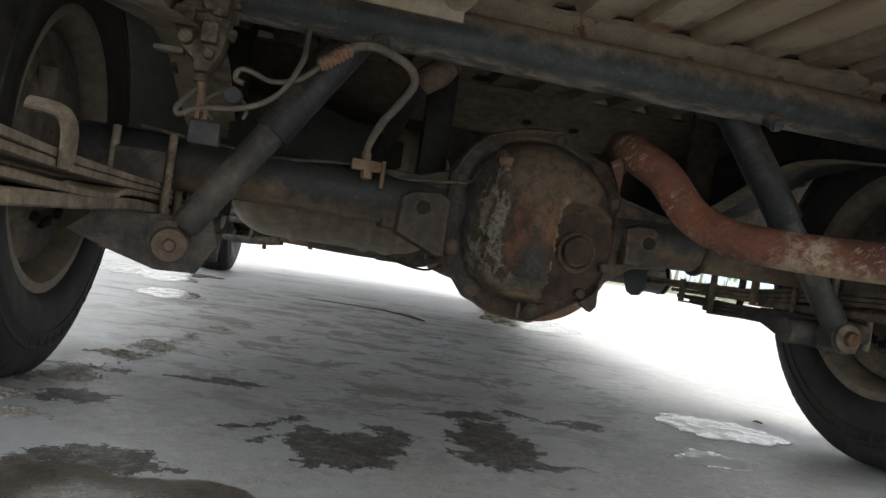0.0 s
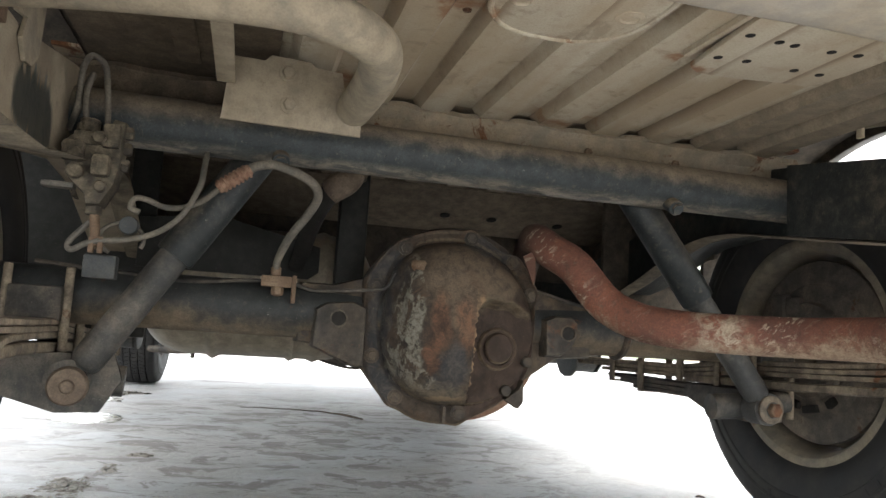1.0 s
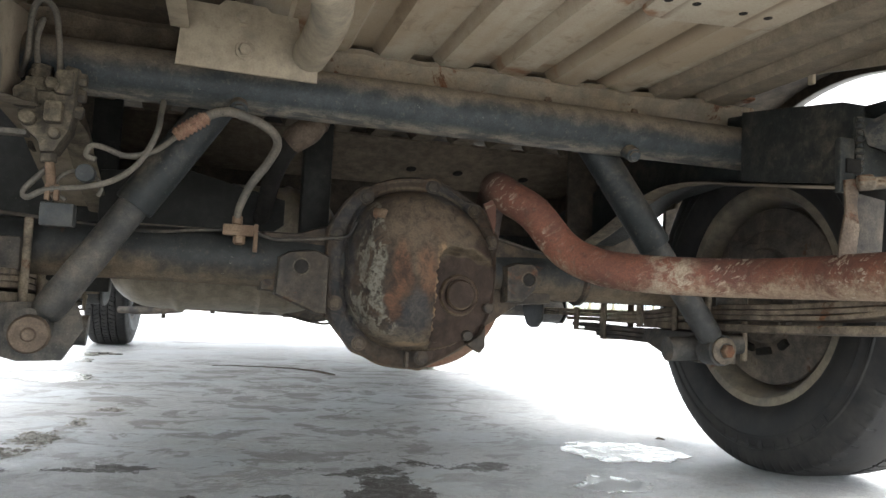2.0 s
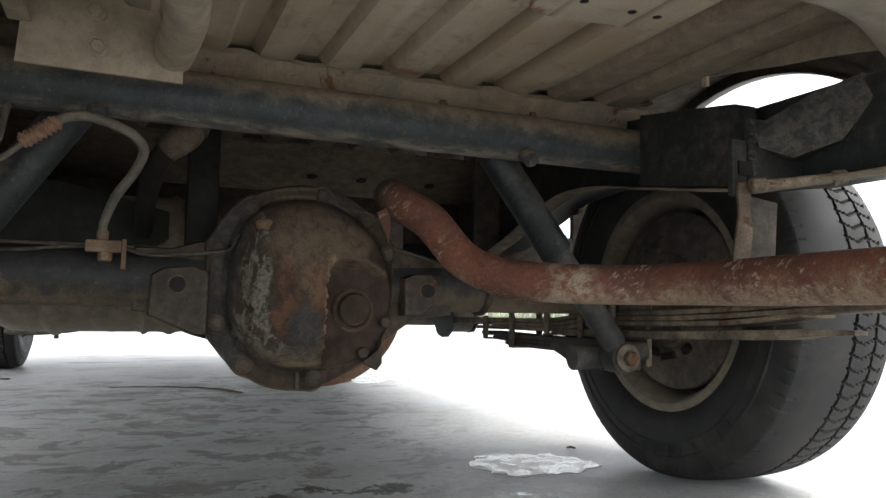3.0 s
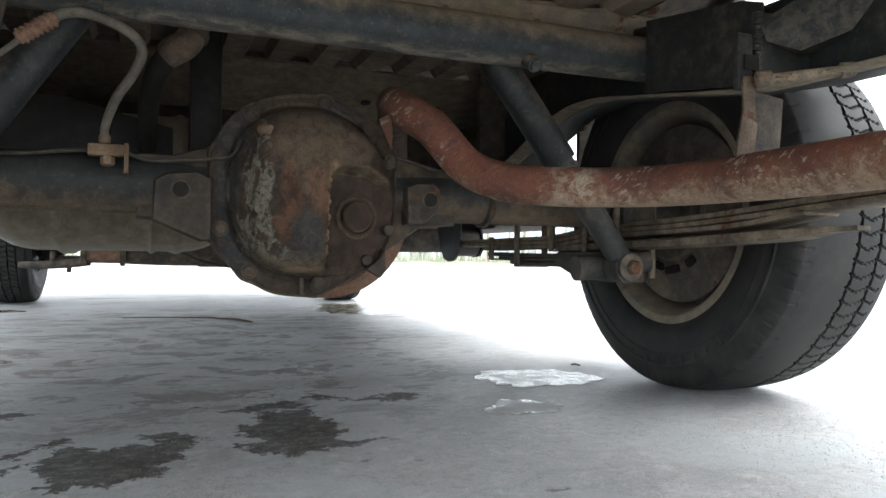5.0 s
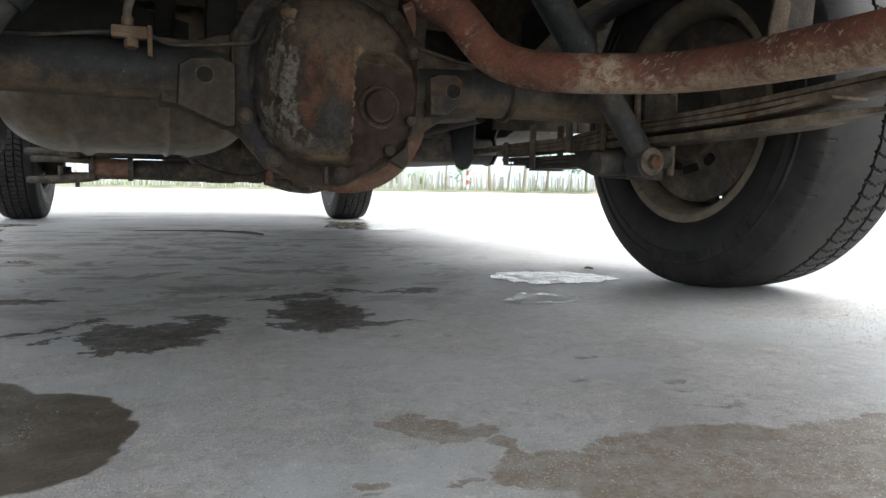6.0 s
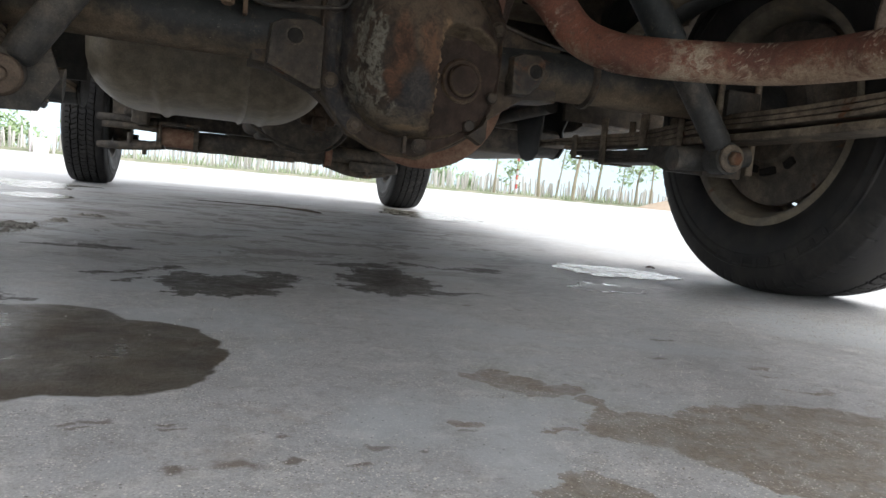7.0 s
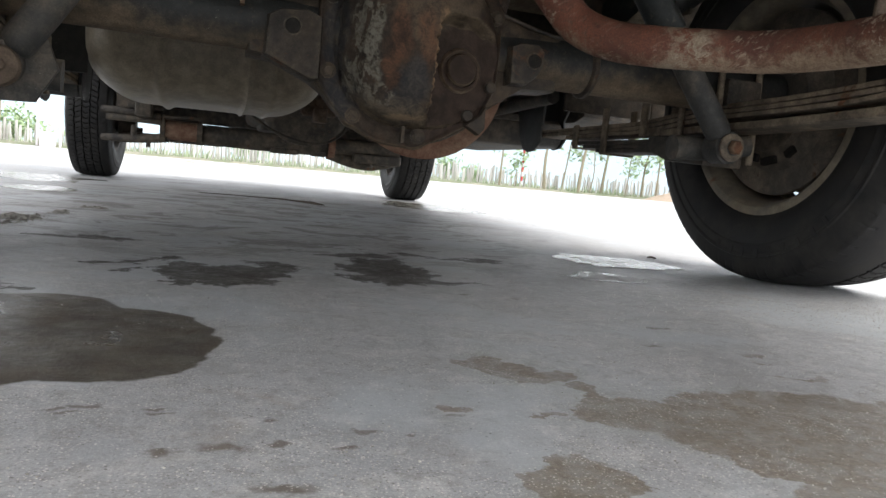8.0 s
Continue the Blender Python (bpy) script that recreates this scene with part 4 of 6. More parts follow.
# chassis rails, kicked up over the axle
RAIL = [(0.12, 0.462), (0.80, 0.468), (0.92, 0.478), (1.10, 0.507), (1.25, 0.528), (1.38, 0.518), (1.60, 0.448), (1.85, 0.40), (4.4, 0.40),
        (4.4, 0.52), (1.9, 0.52), (1.65, 0.565), (1.42, 0.635), (1.25, 0.645), (1.10, 0.628), (0.88, 0.588), (0.12, 0.585)]
for s in SIDES:
    part("frame_rail", slab(RAIL, min(0.55 * s, 0.612 * s), max(0.55 * s, 0.612 * s), "x", 0.006), M_FRAME if s > 0 else M_RAIL_LEFT, truck, "dusty black steel chassis rail" if s > 0 else "beige dusty chassis rail with a black patch")

# tubular crossmember and its bolts
cross = part("crossmember", rod((-0.552, 1.12, 0.568), (0.552, 1.12, 0.568), 0.036, 40), M_TUBE, truck, "round black steel crossmember with scratches")
for x in (-0.286, 0.311):
    part("bolt", joined(rod((x, 1.105, 0.54), (x, 1.082, 0.527), 0.012, 14), bolt((x, 1.082, 0.527), (0, -0.85, -0.5), 0.009, 0.006)), M_TUBE, cross)

# axle: banjo housing, tubes, cover
C = Vector((0.003, 1.215, 0.334))
axle = new("rear_axle")
axle.parent = truck
tagged(axle, "rusty rear axle with a bulging differential cover")
ring = [(0.15 * math.cos(a), 0.15 * math.sin(a)) for a in np.linspace(0.42, math.pi - 0.42, 25)]
low = [(0.152 * math.cos(a), 0.152 * math.sin(a)) for a in np.linspace(math.pi + 0.62, 2 * math.pi - 0.62, 25)]
outline = [(0.24, 0.04), (0.19, 0.045), (0.16, 0.055), *ring, (-0.16, 0.055), (-0.19, 0.045), (-0.24, 0.045), (-0.24, -0.045), (-0.18, -0.05), *low, (0.18, -0.05), (0.24, -0.045)]
part("axle_housing", slab([(C.x + u, C.z + v) for u, v in outline], C.y, 1.30, "y", 0.012), M_CAST, axle, "cast banjo axle housing")
for s in SIDES:
    part("axle_tube", sweep([(0.10 * s, AX_Y + 0.012, AX_Z), (0.20 * s, AX_Y + 0.010, AX_Z), (0.32 * s, AX_Y + 0.008, AX_Z), (0.68 * s, AX_Y, AX_Z)], [0.040, 0.042, 0.041, 0.040], 32), M_AXLE, axle, "scratched black axle tube")


EDGE = [(0.127, 0.076), (0.110, 0.098), (0.066, 0.118), (0.035, 0.138), (0.019, 0.143), (-0.019, 0.144), (-0.058, 0.137), (-0.093, 0.120), (-0.115, 0.104), (-0.135, 0.073), (-0.143, 0.050), (-0.145, 0.0), (-0.146, -0.055), (-0.142, -0.077), (-0.126, -0.099), (-0.106, -0.121), (-0.084, -0.136), (-0.061, -0.150), (-0.031, -0.156), (0.008, -0.156), (0.028, -0.149), (0.072, -0.126), (0.105, -0.104), (0.118, -0.085), (0.129, -0.057), (0.132, -0.02), (0.133, 0.021), (0.131, 0.051)]
DOME = [(0.123, 0.013), (0.110, 0.046), (0.082, 0.087), (0.03, 0.118), (-0.02, 0.122), (-0.066, 0.110), (-0.096, 0.081), (-0.110, 0.042), (-0.114, 0.004), (-0.112, -0.037), (-0.099, -0.078), (-0.072, -0.109), (-0.034, -0.126), (0.005, -0.126), (0.069, -0.114), (0.100, -0.090), (0.121, -0.044)]


def reach(outline):
    """Radius over angle of a closed outline round its middle, rounded off."""
    pts = sorted((math.atan2(v, u), math.hypot(u, v)) for u, v in outline)
    angles, radii = [p[0] for p in pts], [p[1] for p in pts]
    table = np.interp(np.linspace(-math.pi, math.pi, 240, endpoint=False), angles, radii, period=2 * math.pi)
    for _ in range(5):
        table = (np.roll(table, 1) + 2 * table + np.roll(table, -1)) / 4
    return table.tolist()


EDGE_R, DOME_R = reach(EDGE), reach(DOME)


def at_angle(table, a):
    f = ((a + math.pi) / (2 * math.pi) * 240) % 240
    i = int(f)
    return table[i % 240] * (1 - f + i) + table[(i + 1) % 240] * (f - i)


def soft(x, lo, hi):
    t = min(1.0, max(0.0, (x - lo) / (hi - lo)))
    return t * t * (3 - 2 * t)


def cover_height(u, v):
    """How far the cover stands out of its flange at u across and v up."""
    a, r = math.atan2(v, u), math.hypot(u, v)
    rho = r / at_angle(DOME_R, a)
    h = 0.046 * max(0.0, 1 - rho ** 7) ** 0.5 + 0.030 * max(0.0, 1 - rho ** 2)
    wall = 0.014 + 0.010 * soft(v, 0.0, 0.04) + 0.0015 * math.sin(v * 260) + 0.0012 * math.sin(v * 610 + 1)
    lid = 0.028 - 0.016 * soft(u, 0.06, 0.12) + 0.0015 * math.sin(u * 190)
    pocket = soft(u, wall - 0.003, wall + 0.009) * soft(-v, -lid - 0.009, -lid + 0.006)
    flat = 0.014 + 0.012 * soft(0.13 - r, 0.0, 0.05)
    h = h * (1 - pocket) + min(h, flat * soft(1.12 - rho, 0.0, 0.12)) * pocket
    groove = math.exp(-((rho - 1.02) / 0.035) ** 2)
    ledge = soft(-u, 0.086, 0.094) * soft(0.10 - abs(v + 0.012), 0.0, 0.02) * soft(1.0 - rho, 0.0, 0.05)
    return h - 0.006 * groove * (1 - pocket) - 0.010 * ledge + 0.0012 * noise.noise((u * 45, v * 45, 2.0))


BOLTS = [(-0.087, 0.108), (0.018, 0.132), (0.090, 0.100), (0.122, 0.050), (-0.129, 0.046), (-0.128, -0.059), (-0.088, -0.119), (0.012, -0.139)]
STUDS = [(0.115, -0.056), (0.082, -0.101)]
bm = bmesh.new()
rings = []
for i in range(73):
    q = i / 72
    ring = []
    for k in range(180):
        a = 2 * math.pi * k / 180
        edge = at_angle(EDGE_R, a)
        for bu, bv in BOLTS:
            away = (a - math.atan2(bv, bu) + math.pi) % (2 * math.pi) - math.pi
            edge += 0.0045 * math.exp(-(away / 0.085) ** 2)
        u, v = q * edge * math.cos(a), q * edge * math.sin(a)
        lug = max((soft(0.020 - math.hypot(u - bu, v - bv), 0.0, 0.006) for bu, bv in BOLTS), default=0)
        lip = 0.003 * soft(q, 0.955, 0.97)
        y = -cover_height(u, v) - 0.010 - 0.004 * lug - lip if q < 1 else -0.009
        ring.append(bm.verts.new((C.x + u, C.y + y, C.z + v)))
        if i == 0:
            break
    rings.append(ring)
for k in range(180):
    bm.faces.new((rings[0][0], rings[1][k], rings[1][(k + 1) % 180]))
for r, s in zip(rings[1:], rings[2:]):
    for k in range(180):
        bm.faces.new((r[k], s[k], s[(k + 1) % 180], r[(k + 1) % 180]))
back = [bm.verts.new((w.co.x, C.y + 0.003, w.co.z)) for w in rings[-1]]
for k in range(180):
    bm.faces.new((rings[-1][k], back[k], back[(k + 1) % 180], rings[-1][(k + 1) % 180]))
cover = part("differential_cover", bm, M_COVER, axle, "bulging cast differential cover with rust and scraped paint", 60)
for u, v in BOLTS:
    p = Vector((C.x + u, C.y - 0.014, C.z + v))
    part("bolt", joined(lathe([(0.0115, -0.002), (0.0115, 0.0015), (0.0105, 0.002)], toward(p, (0, -1, 0)), 20), bolt(p, (0, -1, 0), 0.0078, 0.005)), M_CAST, cover)
for u, v in STUDS:
    part("stud", rod((C.x + u, C.y, C.z + v), (C.x + u, C.y - 0.034, C.z + v), 0.0085, 14), M_CAST, cover)
p = Vector((0.066, 1.180, 0.296))
part("filler_plug", joined(lathe([(0.034, -0.014), (0.033, 0.001), (0.030, 0.004), (0.026, 0.003), (0.0245, -0.002)], toward(p, (0.05, -1, 0)), 32), lathe([(0.0235, -0.006), (0.0235, 0.006), (0.021, 0.0085), (0.012, 0.009)], toward(p + Vector((0.001, -0.001, 0.001)), (0.05, -1, 0)), 32)), M_COVER, cover, "dark round oil filler plug in a raised collar")
part("vent_boss", joined(rod((-0.070, 1.19, 0.409), (-0.070, 1.158, 0.409), 0.0095), rod((-0.078, 1.165, 0.414), (-0.063, 1.152, 0.412), 0.0075)), M_BOLT, cover, "pale dusty breather")
part("lug", slab([(0.086, 0.219), (0.108, 0.236), (0.115, 0.250), (0.116, 0.216), (0.108, 0.206)], 1.186, 1.206, "y", 0.002), M_CAST, cover)
part("drain_mark", box((-0.017, 1.172, 0.182), (-0.012, 1.186, 0.206), 0.001), M_CAST, cover)
for x, w, y in ((-0.180, 0.036, 1.186), (0.187, 0.024, 1.186)):
    if x < 0:
        shape = [(-0.217, 0.284), (-0.214, 0.340), (-0.198, 0.350), (-0.158, 0.354), (-0.138, 0.345), (-0.138, 0.258), (-0.152, 0.256)]
    else:
        shape = [(0.150, 0.288), (0.148, 0.346), (0.166, 0.354), (0.195, 0.354), (0.206, 0.344), (0.206, 0.322), (0.198, 0.306), (0.180, 0.290)]
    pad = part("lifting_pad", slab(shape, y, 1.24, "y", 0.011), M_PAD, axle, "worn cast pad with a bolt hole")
    part("hole_collar", lathe([(0.0130, -0.002), (0.0135, 0.0008), (0.0112, 0.0014), (0.0105, -0.008)], toward((x, y, 0.327), (0, -1, 0)), 24, True), M_PAD, pad)
    part("hole_bottom", lathe([(0.0105, 0.0), (0.0100, 0.0004), (0.004, 0.0005)], toward((x, y, 0.327), (0, -1, 0)), 20), M_NEARBLACK, pad)
for s in (1,):
    part("weld_band", sweep([(0.296 * s, AX_Y + 0.01, AX_Z), (0.30 * s, AX_Y + 0.01, AX_Z), (0.306 * s, AX_Y + 0.01, AX_Z), (0.31 * s, AX_Y + 0.01, AX_Z)], [0.043, 0.0475, 0.0475, 0.043], 32, 2), M_CAST, axle)
carrier = lathe([(0.136, 0), (0.142, 0.004), (0.142, 0.018), (0.134, 0.022), (0.105, 0.05), (0.07, 0.12), (0.045, 0.17)], toward((0.065, 1.35, 0.307), (0, 1, 0.05)), 64)
part("carrier_flange", carrier, M_RUSTRING, axle, "orange rusty differential carrier flange")

# springs, shock absorbers, bump parts on both sides
def leaf(path, thick, width, x, tip=0.0):
    bm = bmesh.new()
    line = spline(path, 6)
    rows = []
    for i, q in enumerate(line):
        f = soft((q - line[0]).length, -0.01, tip) if tip else 1.0
        w = width / 2 * (0.35 + 0.65 * f)
        rows.append([bm.verts.new((x + a * w, q.y, q.z + b * thick / 2 * (0.4 + 0.6 * f))) for a, b in ((-1, -0.7), (-1, 0.7), (-0.93, 1), (0.93, 1), (1, 0.7), (1, -0.7), (0.93, -1), (-0.93, -1))])
    for r, t in zip(rows, rows[1:]):
        for k in range(8):
            bm.faces.new((r[k], r[(k + 1) % 8], t[(k + 1) % 8], t[k]))
    bm.faces.new(rows[0])
    bm.faces.new(rows[-1][::-1])
    return bm


def corner(s):
    X = 0.568 * s if s > 0 else -0.584
    sag = 0.0 if s > 0 else 0.020
    spring = new("leaf_spring")
    spring.parent = truck
    tagged(spring, "dusty rusty leaf spring pack")
    for k, (back, front, lift) in enumerate(((0.40, 1.97, 0.038), (0.46, 1.90, 0.034), (0.80 if s > 0 else 0.56, 1.75, 0.020))):
        z, ahead = 0.300 - 0.0088 * k, 0.2790 - 0.0088 * k
        part("leaf", leaf([(0, back, z + lift - sag * 1.2), (0, 0.72 if k < 2 else 0.90, z + (0.020 if k < 2 else 0.008) - sag), (0, 1.0, z + 0.003 - sag * 0.3), (0, 1.235, z - 0.004), (0, 1.42, ahead + 0.002), (0, 1.55, ahead), (0, front, ahead - 0.003)], 0.0085, 0.062, X), M_SPRING, spring)
    tip = 0.740 if s > 0 else 0.50
    part("leaf", leaf([(0, tip, 0.281 - sag), (0, tip + 0.02, 0.2805 - sag), (0, tip + 0.06, 0.279 - sag), (0, 0.86, 0.274 - sag * 0.6), (0, 1.05, 0.266), (0, 1.235, 0.262), (0, 1.32, 0.260), (0, 1.40, 0.259)], 0.0135, 0.062, X, 0.13), M_SPRING, spring, "thick flat lower spring leaf")
    for z, y1 in ((0.2440, 1.72), (0.2350, 1.66), (0.2260, 1.60)):
        part("leaf", leaf([(0, 1.36, z), (0, 1.45, z), (0, 1.55, z), (0, y1, z + 0.002)], 0.0090, 0.060, X), M_DARK, spring, "dark lower helper leaf")
    part("spring_eye", lathe([(0.013, -0.032), (0.025, -0.032), (0.025, 0.032), (0.013, 0.032)], pose(X, 0.395, 0.343, 0, 90, 0), 24, True), M_SPRING, spring)
    for y, lo, hi in ((1.41, 0.256, 0.318), (1.56, 0.222, 0.318), (1.69, 0.236, 0.286)):
        part("spring_clamp", joined(box((X - 0.037, y - 0.011, lo), (X - 0.032, y + 0.011, hi), 0.002), box((X + 0.032, y - 0.011, lo), (X + 0.037, y + 0.011, hi), 0.002), box((X - 0.037, y - 0.011, lo - 0.004), (X + 0.037, y + 0.011, lo), 0.001)), M_SPRING, spring)
    if s < 0:
        part("spring_clamp", sweep([(X + 0.034, 0.752, 0.290), (X + 0.036, 0.749, 0.305), (X + 0.036, 0.746, 0.320), (X + 0.031, 0.744, 0.331), (X + 0.020, 0.742, 0.335), (X + 0.004, 0.740, 0.336)], 0.014, 14, 6, (0.40, 1.0)), M_SPRING, spring, "dusty folded rebound clip")
    for y in (1.185, 1.285):
        for dx in (-0.038, 0.038):
            part("u_bolt", rod((X + dx, y, 0.205), (X + dx, y, 0.372), 0.006, 12), M_SPRING, spring)
    for dx in (-0.037, 0.037):
        part("shackle", box((X + dx - 0.003, 0.38, 0.335), (X + dx + 0.003, 0.42, 0.48), 0.003), M_SPRING, spring)
    part("spring_bracket", slab([(1.85, 0.43), (2.06, 0.43), (2.00, 0.26), (1.975, 0.232), (1.945, 0.224), (1.905, 0.227), (1.875, 0.245)], X - 0.042, X - 0.036, "x", 0.002), M_BRACE, spring, "dark steel spring hanger plate")
    part("spring_bush", rod((X - 0.033, 1.93, 0.275), (X + 0.033, 1.93, 0.275), 0.036, 28, 0.004), M_SHOCKBODY, spring, "grey rubber spring bush")
    part("spring_bracket", slab([(1.86, 0.43), (2.06, 0.43), (2.02, 0.27), (1.99, 0.245), (1.95, 0.236), (1.91, 0.240), (1.885, 0.262), (1.90, 0.31), (1.875, 0.34)], X + 0.034, X + 0.04, "x", 0.002), M_BRACE, spring, "dark steel spring hanger plate")
    part("saddle", slab([(1.195, 0.252), (1.37, 0.252), (1.385, 0.228), (1.31, 0.205), (1.20, 0.198)], X - 0.046, X + 0.036, "x", 0.006), M_DARK, spring, "dark cast spring saddle plate")
    part("axle_seat", box((X - 0.034, 1.17, 0.298), (X + 0.034, 1.30, 0.345), 0.006), M_DARK, spring)
    shock = new("shock_absorber")
    shock.parent = truck
    tagged(shock, "slanted black shock absorber with a dusty lower body")
    low, top = Vector(((0.512 if s > 0 else 0.524) * s, 1.140, 0.226)), Vector(((0.276 if s > 0 else 0.305) * s, 1.165, 0.565))
    foot = low + Vector(((-0.008 if s > 0 else -0.014) * s, -0.004, 0.016))
    mid = foot.lerp(top, 0.48)
    way = (top - foot).normalized()
    part("dust_cover", joined(sweep([mid - way * 0.004, mid, top], [0.0260, 0.0270, 0.0270], 32, 1, smooth=False)), M_SHOCK, shock, "black painted dust cover tube")
    part("damper_body", sweep([foot - way * 0.002, foot, foot + way * 0.005, foot + way * 0.014, mid + way * 0.04], [0.009, 0.015, 0.0190, 0.0210, 0.0210], 32, 1, smooth=False), M_SHOCKBODY, shock, "dusty grey damper body")
    part("eye", lathe([(0.014, -0.018), (0.026, -0.018), (0.026, 0.018), (0.014, 0.018)], toward(low, (0, 1, 0)), 28, True), M_SHOCKBODY, shock)
    part("stud", joined(rod(low + Vector((0, -0.03, 0)), low + Vector((0.01 * s, 0.09, 0.0)), 0.013, 16), sweep([low + Vector((-0.06 * s, 0.05, -0.004)), low + Vector((0, 0.045, 0)), low + Vector((0.075 * s, 0.03, 0.010))], [0.021, 0.021, 0.017], 18, 3)), M_SHOCKBODY, shock)
    if s < 0:
        part("mount_cap", lathe([(0.0235, 0.0), (0.0245, 0.004), (0.024, 0.012), (0.0215, 0.016), (0.009, 0.017), (0.007, 0.021), (0.004, 0.022)], toward(low + Vector((0.005, -0.024, -0.006)), (0.12, -1, 0)), 36), M_BRACKET, shock, "round rusty cap on the damper mount")
        part("mount_plate", slab([(-0.66, 0.222), (-0.62, 0.255), (-0.475, 0.262), (-0.462, 0.226), (-0.487, 0.184), (-0.54, 0.182), (-0.60, 0.200)], 1.150, 1.160, "y", 0.002), M_SHOCKBODY, shock, "dark trapezoid mount plate")
        return
    part("washer", lathe([(0.021, 0), (0.0225, 0.002), (0.0225, 0.006), (0.018, 0.009)], toward(low + Vector((0, -0.019, 0)), (0, -1, 0)), 24), M_SPRING, shock, "dusty pale washer")
    part("nut", bolt(low + Vector((0, -0.027, 0)), (0, -1, 0), 0.012, 0.011), M_BOLT, shock, "rusty nut")


for s in SIDES:
    corner(s)

# exhaust tail pipe
exhaust = part("exhaust_pipe", sweep([(0.44, 2.18, 0.30), (0.33, 1.80, 0.40), (0.205, 1.44, 0.462), (0.150, 1.26, 0.476), (0.126, 1.185, 0.470), (0.137, 1.152, 0.452), (0.166, 1.125, 0.427), (0.206, 1.10, 0.374), (0.240, 1.06, 0.349), (0.279, 1.025, 0.341), (0.33, 0.988, 0.338), (0.402, 0.94, 0.338), (0.437, 0.86, 0.339), (0.447, 0.74, 0.340), (0.45, 0.58, 0.342), (0.45, 0.30, 0.345)], [0.0275] * 12 + [0.028, 0.029, 0.029, 0.029], 32, 10), M_EXH, truck, "bent rusty red exhaust pipe")
part("hanger", joined(slab([(0.436, 0.460), (0.459, 0.464), (0.455, 0.43), (0.459, 0.40), (0.452, 0.352), (0.427, 0.352), (0.429, 0.38), (0.438, 0.42)], 0.797, 0.801, "y", 0.001)), M_BRACKET, exhaust, "bent flat steel exhaust hanger strap")
part("hanger_gusset", slab([(0.463, 0.447), (0.509, 0.441), (0.504, 0.373), (0.461, 0.366)], 0.806, 0.809, "y", 0.001), M_DARK, exhaust, "thin triangular hanger plate")
part("hanger_pin", joined(rod((0.458, 0.795, 0.457), (0.545, 0.742, 0.467), 0.0065, 16), rod((0.535, 0.748, 0.466), (0.549, 0.740, 0.4675), 0.0095, 16), rod((0.450, 0.792, 0.456), (0.466, 0.784, 0.458), 0.010, 16)), M_SPRING, exhaust)
part("square_hole", box((0.440, 0.7985, 0.470), (0.462, 0.8015, 0.488), 0.001), M_NEARBLACK, exhaust)
for k in range(9):
    part("weld_bead", rod((0.4635, 0.803, 0.472 + 0.008 * k), (0.4645, 0.803, 0.479 + 0.008 * k), 0.0045 + 0.001 * (k % 2), 10, 0.002), M_FRAME, exhaust)
part("hanger_drop", box((0.433, 0.802, 0.445), (0.456, 0.812, 0.515), 0.003), M_FRAME, exhaust)
part("pipe_bracket", slab([(0.092, 0.440), (0.112, 0.452), (0.114, 0.415), (0.112, 0.395)], 1.155, 1.160, "y", 0.001), M_EXH, exhaust, "rusty flat exhaust bracket")

# brackets on the rails
for s in SIDES:
    def side(*pts):
        return [(x * s, y, z) for x, y, z in pts]
    shelf = bmesh.new()
    ring = [(0.470, 0.805, 0.528), (0.474, 0.80, 0.508), (0.500, 0.772, 0.492), (0.540, 0.735, 0.512), (0.552, 0.70, 0.560), (0.552, 0.715, 0.590), (0.52, 0.76, 0.572), (0.485, 0.805, 0.542)]
    a = [shelf.verts.new(p) for p in side(*ring)]
    b = [shelf.verts.new((p[0] + 0.035 * s, p[1] + 0.03, p[2] + 0.004)) for p in side(*ring)]
    mid = shelf.verts.new((0.512 * s, 0.765, 0.535))
    for k in range(8):
        shelf.faces.new((a[k], a[(k + 1) % 8], b[(k + 1) % 8], b[k]))
        shelf.faces.new((a[k], mid, a[(k + 1) % 8]))
    shelf.faces.new(b)
    if s < 0:
        shelf.free()
    else:
        part("rail_bracket", shelf, M_BRACE, truck, "dented folded steel bracket on the rail", 50)
    if s > 0:
        part("rail_plate", box((min(0.462 * s, 0.552 * s), 0.805, 0.470), (max(0.462 * s, 0.552 * s), 0.812, 0.545), 0.002), M_FRAME, truck, "flat welded bracket plate")
    if s > 0:
        part("rail_gusset", slab([(0.845, 0.468), (1.085, 0.505), (1.085, 0.620), (0.88, 0.588), (0.845, 0.575)], min(0.512 * s, 0.516 * s), max(0.512 * s, 0.516 * s), "x", 0.001), M_FRAME, truck, "black welded gusset plate")
    part("rail_lip", sweep(side((0.535, 0.20, 0.460), (0.535, 0.80, 0.466), (0.533, 0.92, 0.476), (0.53, 1.10, 0.504), (0.53, 1.25, 0.525), (0.53, 1.38, 0.515), (0.53, 1.60, 0.445), (0.53, 1.85, 0.398), (0.53, 2.4, 0.398)), 0.020, 12, 6, (1.0, 0.12)), M_LIP, truck, "turned lower lip of the rail")

